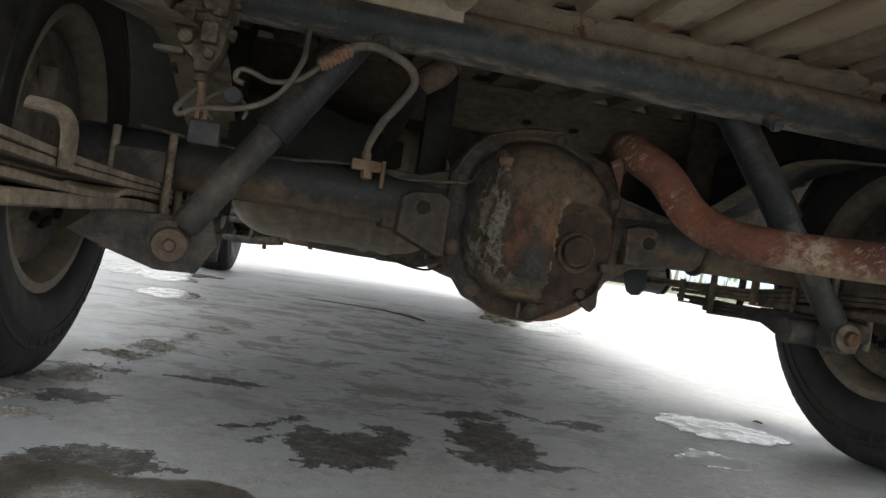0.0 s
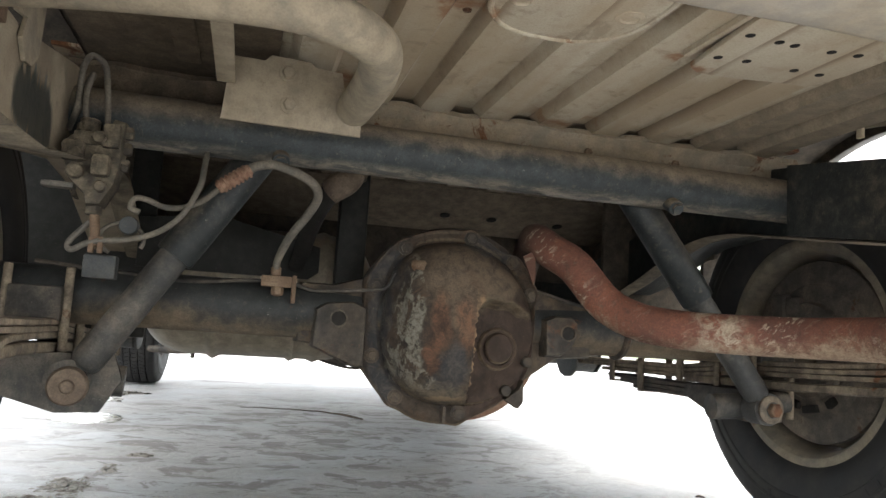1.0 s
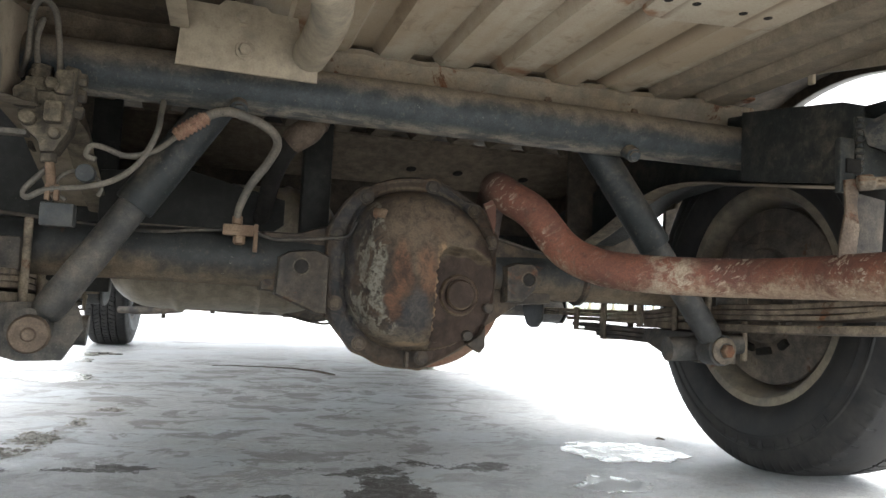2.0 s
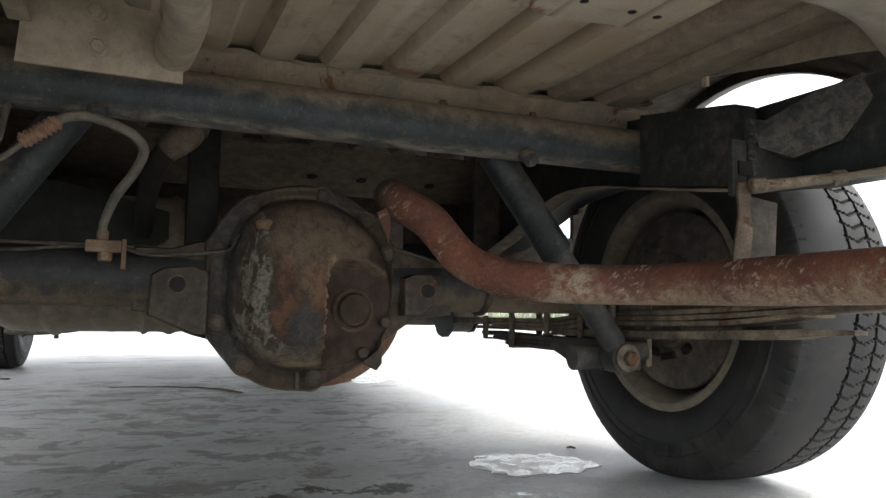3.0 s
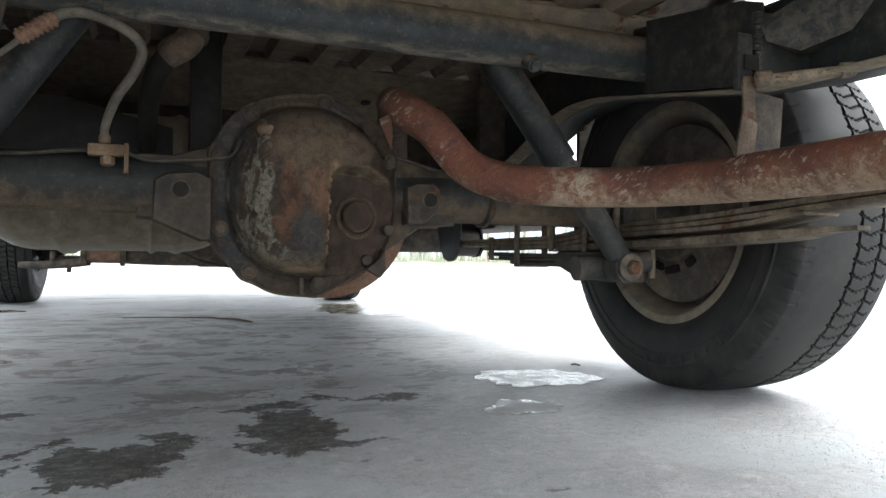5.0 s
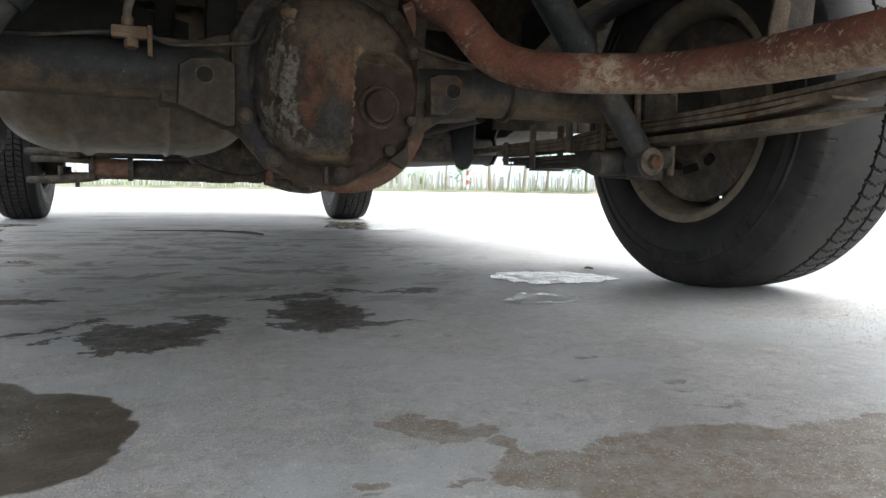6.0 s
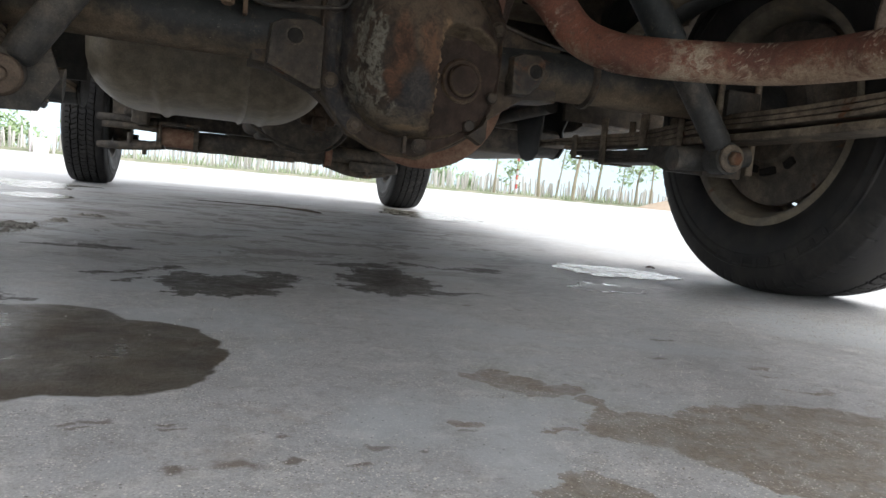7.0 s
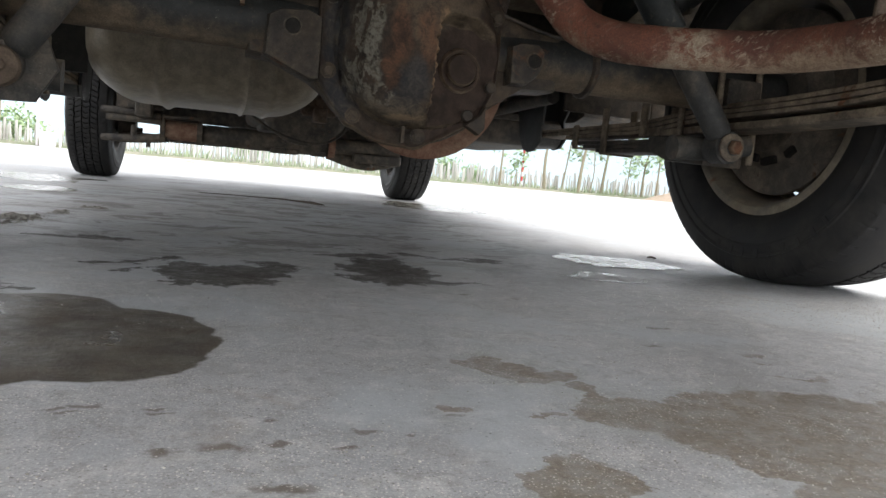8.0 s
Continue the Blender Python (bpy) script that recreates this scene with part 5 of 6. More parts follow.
# corrugated load floor with its sills and the rear beam
def ribbed(x0, x1, y0, y1, z, pitch, phase, depth=0.014):
    """A pressed floor sheet with trapezoid ribs that run ahead."""
    cuts = [x0]
    k = math.floor((x0 - phase) / pitch) - 1
    while phase + k * pitch < x1:
        for f in (0.0, 0.10, 0.58, 0.68):
            x = phase + (k + f) * pitch
            if x0 < x < x1:
                cuts.append(x)
        k += 1
    cuts.append(x1)
    def level(x):
        f = ((x - phase) / pitch) % 1
        return -depth if 0.10 - 1e-6 <= f <= 0.58 + 1e-6 else 0.0
    bm = bmesh.new()
    rows = [[bm.verts.new((x, y, z + level(x) + dz)) for x in cuts] for y, dz in ((y0, 0), (y1, 0), (y1, 0.003), (y0, 0.003))]
    for r, s in zip(rows, rows[1:] + rows[:1]):
        for i in range(len(cuts) - 1):
            bm.faces.new((r[i], r[i + 1], s[i + 1], s[i]))
    return bm


bed = new("load_floor")
bed.parent = truck
tagged(bed, "dusty beige pressed steel load floor")
part("floor_sheet", ribbed(-0.300, 0.388, 0.06, 1.172, 0.668, 0.096, -0.095, 0.016), M_FLOOR, bed, "ribbed beige floor sheet", 20)
# darker copy of the floor: the light's falloff is painted into it
part("floor_sheet", ribbed(0.388, 0.548, 0.06, 1.172, 0.668, 0.096, -0.095, 0.016), M_FLOOREDGE, bed, "ribbed floor edge with the light's falloff in its colour", 20)
part("floor_sheet", joined(box((-0.548, 0.06, 0.656), (-0.300, 1.172, 0.670), 0.004), box((-0.43, 0.30, 0.650), (-0.40, 1.10, 0.657), 0.003)), M_FLOORLEFT, bed, "grimy brown floor edge with its shadow in the colour", 20)
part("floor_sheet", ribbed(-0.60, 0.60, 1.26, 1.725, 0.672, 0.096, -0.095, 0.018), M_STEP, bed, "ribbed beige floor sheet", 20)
part("sill_cap", box((-0.60, 1.160, 0.6695), (0.60, 1.27, 0.675), 0.001), M_SILL, bed)
# the sill's left part is a darker copy: grime plus painted shade
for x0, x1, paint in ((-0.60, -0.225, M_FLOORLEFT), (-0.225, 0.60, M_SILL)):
    sill = bmesh.new()
    cols = np.linspace(x0, x1, int((x1 - x0) * 100)).tolist()
    rows = []
    for y, z, wave in ((1.186, 0.660, 1), (1.166, 0.657, 1), (1.162, 0.648, 1), (1.170, 0.634, 0), (1.172, 0.598, 0), (1.19, 0.59, 0), (1.26, 0.59, 0), (1.26, 0.656, 0)):
        rows.append([sill.verts.new((x, y - wave * 0.010 * max(0, math.sin(2 * math.pi * (x + 0.079) / 0.2 + 2.6)) ** 2, z + wave * 0.003 * noise.noise((x * 30, 0, 0)))) for x in cols])
    for r, t in zip(rows, rows[1:] + rows[:1]):
        for i in range(len(cols) - 1):
            sill.faces.new((r[i], r[i + 1], t[i + 1], t[i]))
    sill = part("floor_sill", sill, paint, bed, "rust-streaked wavy floor sill", 30)
for x in (-0.02, 0.20, 0.27, 0.36):
    part("bolt", bolt((x, 1.171, 0.612 + 0.01 * math.sin(x * 40)), (0, -1, -0.2), 0.007, 0.006), M_BOLT, sill)
beam = bmesh.new()
section = [(0.40, 0.662), (0.40, 0.622), (0.415, 0.607), (0.45, 0.602), (0.585, 0.602), (0.618, 0.604), (0.635, 0.612), (0.645, 0.626), (0.651, 0.646), (0.66, 0.656), (0.68, 0.662)]
rows = []
for x in np.linspace(-0.80, 0.80, 81).tolist():
    flare = soft(abs(x), 0.36, 0.66) * 0.066
    drop = soft(abs(x), 0.42, 0.70) * 0.05
    rows.append([beam.verts.new((x, y + (flare if y > 0.5 else 0), z - (drop if z < 0.65 else 0) + 0.002 * noise.noise((x * 9, y * 9, 1)))) for y, z in section])
for r, t in zip(rows, rows[1:]):
    for i in range(len(section) - 1):
        beam.faces.new((r[i], r[i + 1], t[i + 1], t[i]))
    beam.faces.new((r[-1], r[0], t[0], t[-1]))
beam.faces.new(rows[0])
beam.faces.new(rows[-1][::-1])
beam = part("rear_beam", beam, M_BEAM, bed, "smooth beige rear body beam", 50)
part("rear_apron", box((-0.80, 0.0, 0.60), (0.80, 0.06, 0.70), 0.02, 3), M_BEAM, bed, "beige rear edge of the body")
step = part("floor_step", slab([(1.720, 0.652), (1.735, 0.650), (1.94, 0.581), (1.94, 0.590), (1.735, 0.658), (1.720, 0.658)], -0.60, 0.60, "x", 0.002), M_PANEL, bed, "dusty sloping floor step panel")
for x in (0.145, 0.267, 0.447):
    part("hole", lathe([(0.013, -0.004), (0.013, 0.001), (0.012, 0.0014)], toward((x, 1.853, 0.6105), (0, -0.32, -0.95)), 18), M_NEARBLACK, step)
part("floor_step", box((-0.60, 2.02, 0.48), (0.60, 2.05, 0.668), 0.006), M_DARKFLOOR, bed, "dark coated floor step")
part("cab_floor", box((-0.72, 2.05, 0.50), (0.72, 4.6, 0.53), 0.004), M_DARKFLOOR, bed, "dark coated cab floor")
oval = []
for k in range(40):
    a = 2 * math.pi * k / 40
    oval.append((-0.030 + 0.084 * math.copysign(abs(math.cos(a)) ** 0.8, math.cos(a)), 0.705 + 0.100 * math.copysign(abs(math.sin(a)) ** 0.8, math.sin(a))))
plate = part("reinforcement_plate", joined(slab(oval, 0.636, 0.646, "z", 0.004), sweep([(x, y, 0.637) for x, y in oval + oval[:1]], 0.0035, 8, 1, smooth=False)), M_FLOOR, bed, "round pressed reinforcement plate with rust at its edge")
for x, y, r in ((-0.022, 0.742, 0.006), (-0.012, 0.745, 0.0045)):
    part("hole", lathe([(r, 0), (r * 0.9, 0.0006)], toward((x, y, 0.6382), (0, 0, -1)), 16), M_NEARBLACK, plate)
for x, y in ((-0.085, 0.73), (0.029, 0.727)):
    part("boss", lathe([(0.017, -0.001), (0.015, 0.003), (0.010, 0.004), (0.008, 0.001), (0.004, 0.001)], toward((x, y, 0.638), (0, 0, -1)), 24), M_FLOOR, plate)
holed = part("holed_plate", joined(slab([(0.146, 0.66), (0.345, 0.66), (0.338, 0.78), (0.322, 0.826), (0.286, 0.828), (0.223, 0.838), (0.176, 0.838), (0.162, 0.826)], 0.640, 0.648, "z", 0.003), box((0.142, 0.66, 0.645), (0.150, 0.81, 0.662), 0.002)), M_FLOOR, bed, "drilled reinforcement plate")
for x, y in ((0.172, 0.787), (0.166, 0.724), (0.204, 0.727), (0.224, 0.728), (0.207, 0.784), (0.270, 0.727), (0.302, 0.724), (0.272, 0.786), (0.307, 0.786)):
    part("hole", lathe([(0.0054, 0), (0.005, 0.0006)], toward((x, y, 0.6402), (0, 0, -1)), 16), M_NEARBLACK, holed)
part("arch_skirt", slab([(1.12, 0.664), (1.06, 0.664), (1.007, 0.660), (0.95, 0.653), (0.894, 0.643), (0.83, 0.632), (0.774, 0.624), (0.716, 0.614), (0.66, 0.600), (0.62, 0.662)], 0.546, 0.550, "x", 0.001), M_FLOOREDGE, bed, "beige floor edge turned down round the wheel arch")
part("floor_tab", box((0.535, 0.958, 0.638), (0.541, 0.968, 0.658), 0.001), M_FLOOR, bed)
part("plug_rivet", lathe([(0.005, 0), (0.0045, 0.002), (0.002, 0.003)], toward((-0.117, 0.808, 0.6535), (0, 0, -1)), 16), M_BOLT, bed)
for s in SIDES:
    house = [(1.22 + 0.475 * math.cos(a), 0.31 + 0.475 * math.sin(a)) for a in np.linspace(math.pi - 0.83, 0.83, 21).tolist()]
    inner, outer = sorted((0.55 * s, 0.864 * s))
    arch = bmesh.new()
    ra = [[arch.verts.new((x, u + g * (u - 1.22), w + g * (w - 0.31))) for u, w in house] for x, g in (((inner, 0), (outer, 0), (outer, -0.046), (outer + 0.003 * s, -0.046), (outer + 0.003 * s, 0.02), (inner, 0.02)) if s > 0 else ((outer, 0), (inner, 0), (inner, -0.046), (inner - 0.003, -0.046), (inner - 0.003, 0.02), (outer, 0.02)))]
    for r, t in zip(ra, ra[1:] + ra[:1]):
        for i in range(20):
            arch.faces.new((r[i], r[i + 1], t[i + 1], t[i]))
    part("wheel_house", arch, M_DARKFLOOR, bed, "black coated wheel house")
    part("wheel_house_wall", slab([(0.80, 0.662), *house, (1.56, 0.662)], min(0.549 * s, 0.555 * s), max(0.549 * s, 0.555 * s), "x", 0.001), M_DARKFLOOR, bed, "black coated wheel house wall")

# spare wheel hoop and its plate
hoop = part("spare_wheel_hoop", sweep([(-0.205, 1.008, 0.588), (-0.201, 0.95, 0.588), (-0.199, 0.86, 0.588), (-0.212, 0.785, 0.588), (-0.262, 0.735, 0.588), (-0.33, 0.722, 0.588), (-0.45, 0.742, 0.588), (-0.552, 0.772, 0.588)], 0.0225, 28, 10), M_HOOP, truck, "dusty bent steel tube hoop")
plate = part("hoop_plate", slab([(-0.364, 0.555), (-0.194, 0.553), (-0.194, 0.592), (-0.216, 0.600), (-0.222, 0.632), (-0.255, 0.634), (-0.262, 0.640), (-0.31, 0.642), (-0.318, 0.634), (-0.358, 0.635)], 1.0, 1.006, "y", 0.001), M_HOOP, hoop, "flat dusty steel mounting plate")
for p in ((-0.284, 1.0, 0.582), (-0.288, 1.0, 0.622)):
    part("bolt", bolt(p, (0, -1, 0), 0.0085, 0.007, 0.012), M_HOOP, plate)
part("hoop_strap", slab([(0.735, 0.604), (0.78, 0.60), (0.99, 0.600), (1.0, 0.628), (0.95, 0.64), (0.78, 0.625), (0.735, 0.615)], -0.372, -0.367, "x", 0.001), M_HOOP, hoop, "thin flat strap of the hoop")
part("hoop_strap", box((-0.372, 0.742, 0.599), (-0.350, 1.0, 0.602), 0.001), M_HOOP, hoop, "flat lower flange of the strap")
part("rail_strap", slab([(0.832, 0.617), (0.850, 0.66), (0.906, 0.660), (0.924, 0.633), (0.919, 0.572), (0.900, 0.556), (0.877, 0.553), (0.858, 0.571), (0.868, 0.594), (0.838, 0.589)], -0.549, -0.544, "x", 0.001), M_HOOP, hoop, "bent beige strap on the rail")
part("hoop_clamp", joined(box((-0.548, 0.752, 0.56), (-0.540, 0.80, 0.635), 0.003), bolt((-0.540, 0.776, 0.60), (1, 0, 0), 0.010, 0.008)), M_BOLT, hoop, "rusty clamp on the rail")

# brakes: load valve, pipes, hose
body = [(-0.545, 0.512), (-0.532, 0.470), (-0.513, 0.453), (-0.510, 0.440), (-0.494, 0.441), (-0.480, 0.468), (-0.477, 0.490), (-0.474, 0.545), (-0.488, 0.548), (-0.500, 0.526), (-0.533, 0.524)]
lumps = [box((-0.540, 1.030, 0.490), (-0.516, 1.045, 0.515), 0.004), box((-0.506, 1.026, 0.474), (-0.486, 1.046, 0.500), 0.005), box((-0.498, 1.034, 0.510), (-0.478, 1.046, 0.540), 0.004),
         rod((-0.524, 1.046, 0.478), (-0.524, 1.030, 0.478), 0.009, 16), rod((-0.494, 1.04, 0.462), (-0.494, 1.03, 0.462), 0.007, 16), rod((-0.518, 1.062, 0.520), (-0.518, 1.062, 0.548), 0.012, 18), rod((-0.503, 1.062, 0.446), (-0.503, 1.062, 0.430), 0.0095, 16),
         box((-0.530, 1.036, 0.512), (-0.502, 1.05, 0.528), 0.003)]
valve = part("brake_valve", joined(slab(body, 1.042, 1.084, "y", 0.005), *lumps), M_VALVE, truck, "dusty lumpy cast brake load valve")
part("valve_bracket", box((-0.509, 1.062, 0.354), (-0.471, 1.085, 0.383), 0.003), M_BRACE, valve)
for p, w in (((-0.476, 1.055, 0.534), (1, 0, 0)), ((-0.477, 1.06, 0.515), (1, 0, 0)), ((-0.478, 1.058, 0.495), (1, 0, -0.2)), ((-0.500, 1.035, 0.520), (0, -1, 0)), ((-0.525, 1.035, 0.498), (0, -1, 0)), ((-0.496, 1.06, 0.532), (0, 0, 1)), ((-0.524, 1.06, 0.532), (0, 0, 1))):
    part("union_nut", bolt(p, w, 0.0085, 0.010), M_VALVE, valve)
part("push_rod", joined(rod((-0.503, 1.06, 0.445), (-0.496, 1.06, 0.392), 0.0058, 12), box((-0.503, 1.052, 0.384), (-0.497, 1.060, 0.404), 0.0015), box((-0.493, 1.052, 0.384), (-0.487, 1.060, 0.404), 0.0015)), M_BOLT, valve, "rusty valve push rod")
part("lever", box((-0.562, 1.048, 0.459), (-0.526, 1.068, 0.466), 0.002, 2, None), M_LINE, valve)
part("brake_pipe", sweep([(-0.498, 1.06, 0.545), (-0.500, 1.045, 0.585), (-0.505, 1.04, 0.612), (-0.520, 1.04, 0.622), (-0.530, 1.045, 0.605), (-0.535, 1.06, 0.56), (-0.548, 1.09, 0.54)], 0.0037, 12, 8), M_LINE, valve)
part("brake_pipe", sweep([(-0.522, 1.06, 0.54), (-0.524, 1.05, 0.575), (-0.518, 1.045, 0.600), (-0.53, 1.06, 0.58), (-0.545, 1.10, 0.55)], 0.0035, 12, 8), M_LINE, valve)
part("brake_pipe", sweep([(-0.381, 1.10, 0.530), (-0.381, 1.075, 0.505), (-0.383, 1.06, 0.479), (-0.400, 1.055, 0.440), (-0.426, 1.055, 0.416), (-0.458, 1.055, 0.404), (-0.500, 1.055, 0.397), (-0.521, 1.055, 0.386), (-0.526, 1.06, 0.395), (-0.512, 1.065, 0.415), (-0.500, 1.07, 0.43)], 0.0037, 12, 8), M_LINE, truck, "thin bent brake pipe")
part("brake_pipe", sweep([(-0.356, 1.07, 0.484), (-0.384, 1.07, 0.459), (-0.417, 1.07, 0.449), (-0.445, 1.07, 0.457), (-0.459, 1.07, 0.457), (-0.463, 1.07, 0.445), (-0.452, 1.07, 0.440)], 0.0036, 12, 8), M_LINE, truck, "thin bent brake pipe")
ring = [(-0.47 + 0.026 * math.cos(a), 1.075, 0.405 + 0.020 * math.sin(a)) for a in np.linspace(-0.5, 4.2, 12).tolist()]
part("brake_pipe", sweep(ring, 0.0027, 10, 4), M_LINE, truck, "thin bent brake pipe")
part("pipe_clip", joined(rod((-0.462, 1.078, 0.422), (-0.462, 1.062, 0.422), 0.0115, 22)), M_BRACE, truck)
hose = part("brake_hose", sweep([(-0.276, 1.185, 0.388), (-0.275, 1.178, 0.405), (-0.262, 1.155, 0.437), (-0.242, 1.135, 0.466), (-0.231, 1.108, 0.489), (-0.241, 1.088, 0.504), (-0.268, 1.073, 0.514), (-0.295, 1.068, 0.519), (-0.316, 1.068, 0.515), (-0.329, 1.068, 0.506)], [0.005, 0.0055] + [0.0062] * 8, 16, 8), M_LINE, truck, "grey rubber brake hose")
coil = []
for k in range(0, 90):
    f = k / 89
    c = Vector((-0.326, 1.068, 0.508)).lerp(Vector((-0.360, 1.068, 0.482)), f)
    a = f * 2 * math.pi * 7
    side = Vector((0.6, 0, -0.79))
    coil.append(c + 0.0082 * (math.cos(a) * Vector((0, 1, 0)) + math.sin(a) * side))
part("hose_spring", joined(sweep(coil, 0.0022, 6, 1, smooth=False), rod((-0.324, 1.068, 0.510), (-0.362, 1.068, 0.480), 0.008, 12)), M_RUSTRING, hose, "rusty orange coil guard")
tee = part("brake_tee", joined(box((-0.296, 1.176, 0.366), (-0.252, 1.196, 0.382), 0.003), rod((-0.276, 1.186, 0.382), (-0.276, 1.186, 0.395), 0.0075, 12), bolt((-0.272, 1.186, 0.366), (0, -0.2, -1), 0.009, 0.012), box((-0.252, 1.176, 0.344), (-0.246, 1.194, 0.384), 0.001)), M_BOLT, axle, "rusty brake pipe tee on a bracket")
part("axle_pipe", sweep([(-0.252, 1.19, 0.374), (-0.22, 1.20, 0.366), (-0.18, 1.192, 0.368), (-0.14, 1.19, 0.372), (-0.112, 1.19, 0.378), (-0.10, 1.19, 0.40)], 0.0028, 10, 8), M_DARK, axle, "thin brake pipe along the axle")
part("axle_pipe", sweep([(-0.296, 1.19, 0.374), (-0.33, 1.20, 0.372), (-0.40, 1.21, 0.366), (-0.50, 1.22, 0.372), (-0.60, 1.22, 0.38)], 0.0028, 10, 8), M_DARK, axle, "thin brake pipe along the axle")
part("axle_pipe", sweep([(0.14, 1.21, 0.392), (0.22, 1.20, 0.372), (0.30, 1.21, 0.371), (0.45, 1.22, 0.371), (0.60, 1.22, 0.38)], 0.0028, 10, 8), M_DARK, axle, "thin brake pipe along the axle")

# parts ahead of the axle
bm = bmesh.new()
stations = np.linspace(-0.512, -0.055, 84).tolist()
rows = []
for x in stations:
    near_end = min(x + 0.512, -0.055 - x)
    round_off = 0.095 if x < -0.3 else 0.10
    inset = round_off * (1 - (1 - (1 - min(1.0, near_end / round_off)) ** 2) ** 0.5)
    rib = max(math.exp(-((x + 0.372) / 0.009) ** 2), 0.8 * math.exp(-((x + 0.213) / 0.005) ** 2), 0.7 * math.exp(-((x + 0.165) / 0.009) ** 2))
    ring = []
    for k in range(72):
        a = 2 * math.pi * k / 72
        c, d = math.cos(a), math.sin(a)
        u, w = math.copysign(abs(c) ** 0.50, c), math.copysign(abs(d) ** 0.50, d)
        hy, hz = 0.255 - inset + 0.008 * rib, 0.137 - 0.8 * inset + 0.008 * rib
        ring.append(bm.verts.new((x, 1.84 + hy * u, 0.378 + hz * w)))
    rows.append(ring)
for r, t in zip(rows, rows[1:]):
    for k in range(72):
        bm.faces.new((r[k], r[(k + 1) % 72], t[(k + 1) % 72], t[k]))
bm.faces.new(rows[0][::-1])
bm.faces.new(rows[-1])
tank = part("fuel_tank", bm, M_TANK, truck, "smooth rounded olive-beige fuel tank with pressed ribs", 60)
drain = part("drain_plug", joined(lathe([(0.013, -0.004), (0.013, 0.0008), (0.011, 0.0015), (0.010, -0.003)], toward((-0.294, 1.617, 0.275), (0, -0.62, -0.78)), 24, True), bolt((-0.294, 1.621, 0.279), (0, -0.62, -0.78), 0.0065, 0.006)), M_TANK, tank)
part("tank_shield", slab([(-0.52, 0.405), (-0.52, 0.50), (-0.37, 0.515), (-0.20, 0.475), (-0.18, 0.47), (-0.18, 0.42), (-0.2, 0.405)], 1.572, 1.578, "y", 0.002), M_BLUEDARK, tank, "dark folded shield above the tank")
neck = part("filler_neck", sweep([(-0.158, 1.30, 0.612), (-0.160, 1.28, 0.580), (-0.172, 1.27, 0.552), (-0.190, 1.27, 0.537), (-0.200, 1.275, 0.528)], [0.022, 0.022, 0.0225, 0.022, 0.020], 24, 6), M_BRACKET, truck, "short dusty filler elbow on a dark hose")
part("hose_band", lathe([(0.0225, -0.006), (0.0245, -0.005), (0.0245, 0.005), (0.0225, 0.006)], toward((-0.164, 1.275, 0.566), (-0.3, -0.2, -1)), 28, True), M_BRACKET, neck)
part("filler_hose", sweep([(-0.196, 1.275, 0.532), (-0.212, 1.30, 0.508), (-0.222, 1.36, 0.475), (-0.224, 1.48, 0.44), (-0.224, 1.62, 0.43)], [0.017, 0.017, 0.016, 0.015, 0.015], 20, 6), M_NEARBLACK, neck, "dark rubber filler hose")
part("vent_panel", box((-0.155, 1.50, 0.38), (-0.10, 1.54, 0.66), 0.006), M_BLUEDARK, truck, "dark upright channel")
part("drive_shaft", sweep([(0.055, 1.44, 0.31), (0.055, 1.50, 0.312), (0.05, 1.52, 0.313), (0.0, 2.7, 0.36), (0.0, 2.75, 0.36), (0.0, 3.0, 0.37)], [0.05, 0.05, 0.033, 0.033, 0.05, 0.05], 24, 1, smooth=False), M_DARK, truck, "dark drive shaft")
part("gearbox", joined(box((-0.14, 2.75, 0.27), (0.16, 3.35, 0.44), 0.05, 4), box((-0.10, 2.95, 0.25), (0.13, 3.2, 0.30), 0.02, 3)), M_DARK, truck, "dark dusty gearbox")
# added box, no known part: blocks daylight in the gaps by the spring
part("side_sill", slab([(1.90, 0.330), (1.95, 0.316), (3.40, 0.316), (3.42, 0.33), (3.42, 0.44), (1.90, 0.44)], 0.66, 0.85, "x", 0.006), M_DARK, truck, "added dark box that keeps daylight out of a gap")
part("silencer", box((0.42, 2.14, 0.250), (0.72, 2.80, 0.334), 0.030, 5), M_DARK, truck, "dark oval silencer")
part("bell_housing", lathe([(0.05, -0.10), (0.125, -0.10), (0.142, -0.09), (0.146, -0.085), (0.146, -0.07), (0.136, -0.06), (0.136, 0.05), (0.06, 0.12)], toward((0.002, 2.56, 0.342), (0, 1, 0)), 56), M_FRONT, truck, "round dark bell housing with a thin rim")
part("shaft_joint", joined(rod((-0.075, 1.93, 0.283), (0.01, 1.93, 0.285), 0.03, 24, 0.005), box((-0.050, 1.88, 0.238), (-0.018, 1.92, 0.272), 0.006)), M_BRACKET, truck, "rusty shaft coupling")
part("breather_hose", sweep([(-0.19, 2.30, 0.285), (-0.155, 2.30, 0.254), (-0.115, 2.30, 0.230), (-0.073, 2.30, 0.214), (-0.02, 2.30, 0.202), (0.025, 2.30, 0.200), (0.07, 2.30, 0.218), (0.104, 2.30, 0.250), (0.13, 2.30, 0.30)], 0.0035, 8, 6), M_DARK, truck, "thin black hose hanging in a loop")
part("engine_sump", joined(box((-0.30, 3.62, 0.30), (0.34, 4.30, 0.52), 0.04, 3), box((-0.18, 3.70, 0.265), (0.22, 4.15, 0.34), 0.03, 3)), M_DARK, truck, "dark engine and sump")
part("undertray", box((-0.66, 3.60, 0.275), (0.66, 3.64, 0.52), 0.01), M_DARK, truck, "dark front bulkhead")
part("gearbox_mount", box((-0.55, 2.70, 0.33), (0.55, 2.78, 0.42), 0.012), M_DARK, truck, "dark gearbox crossmember")
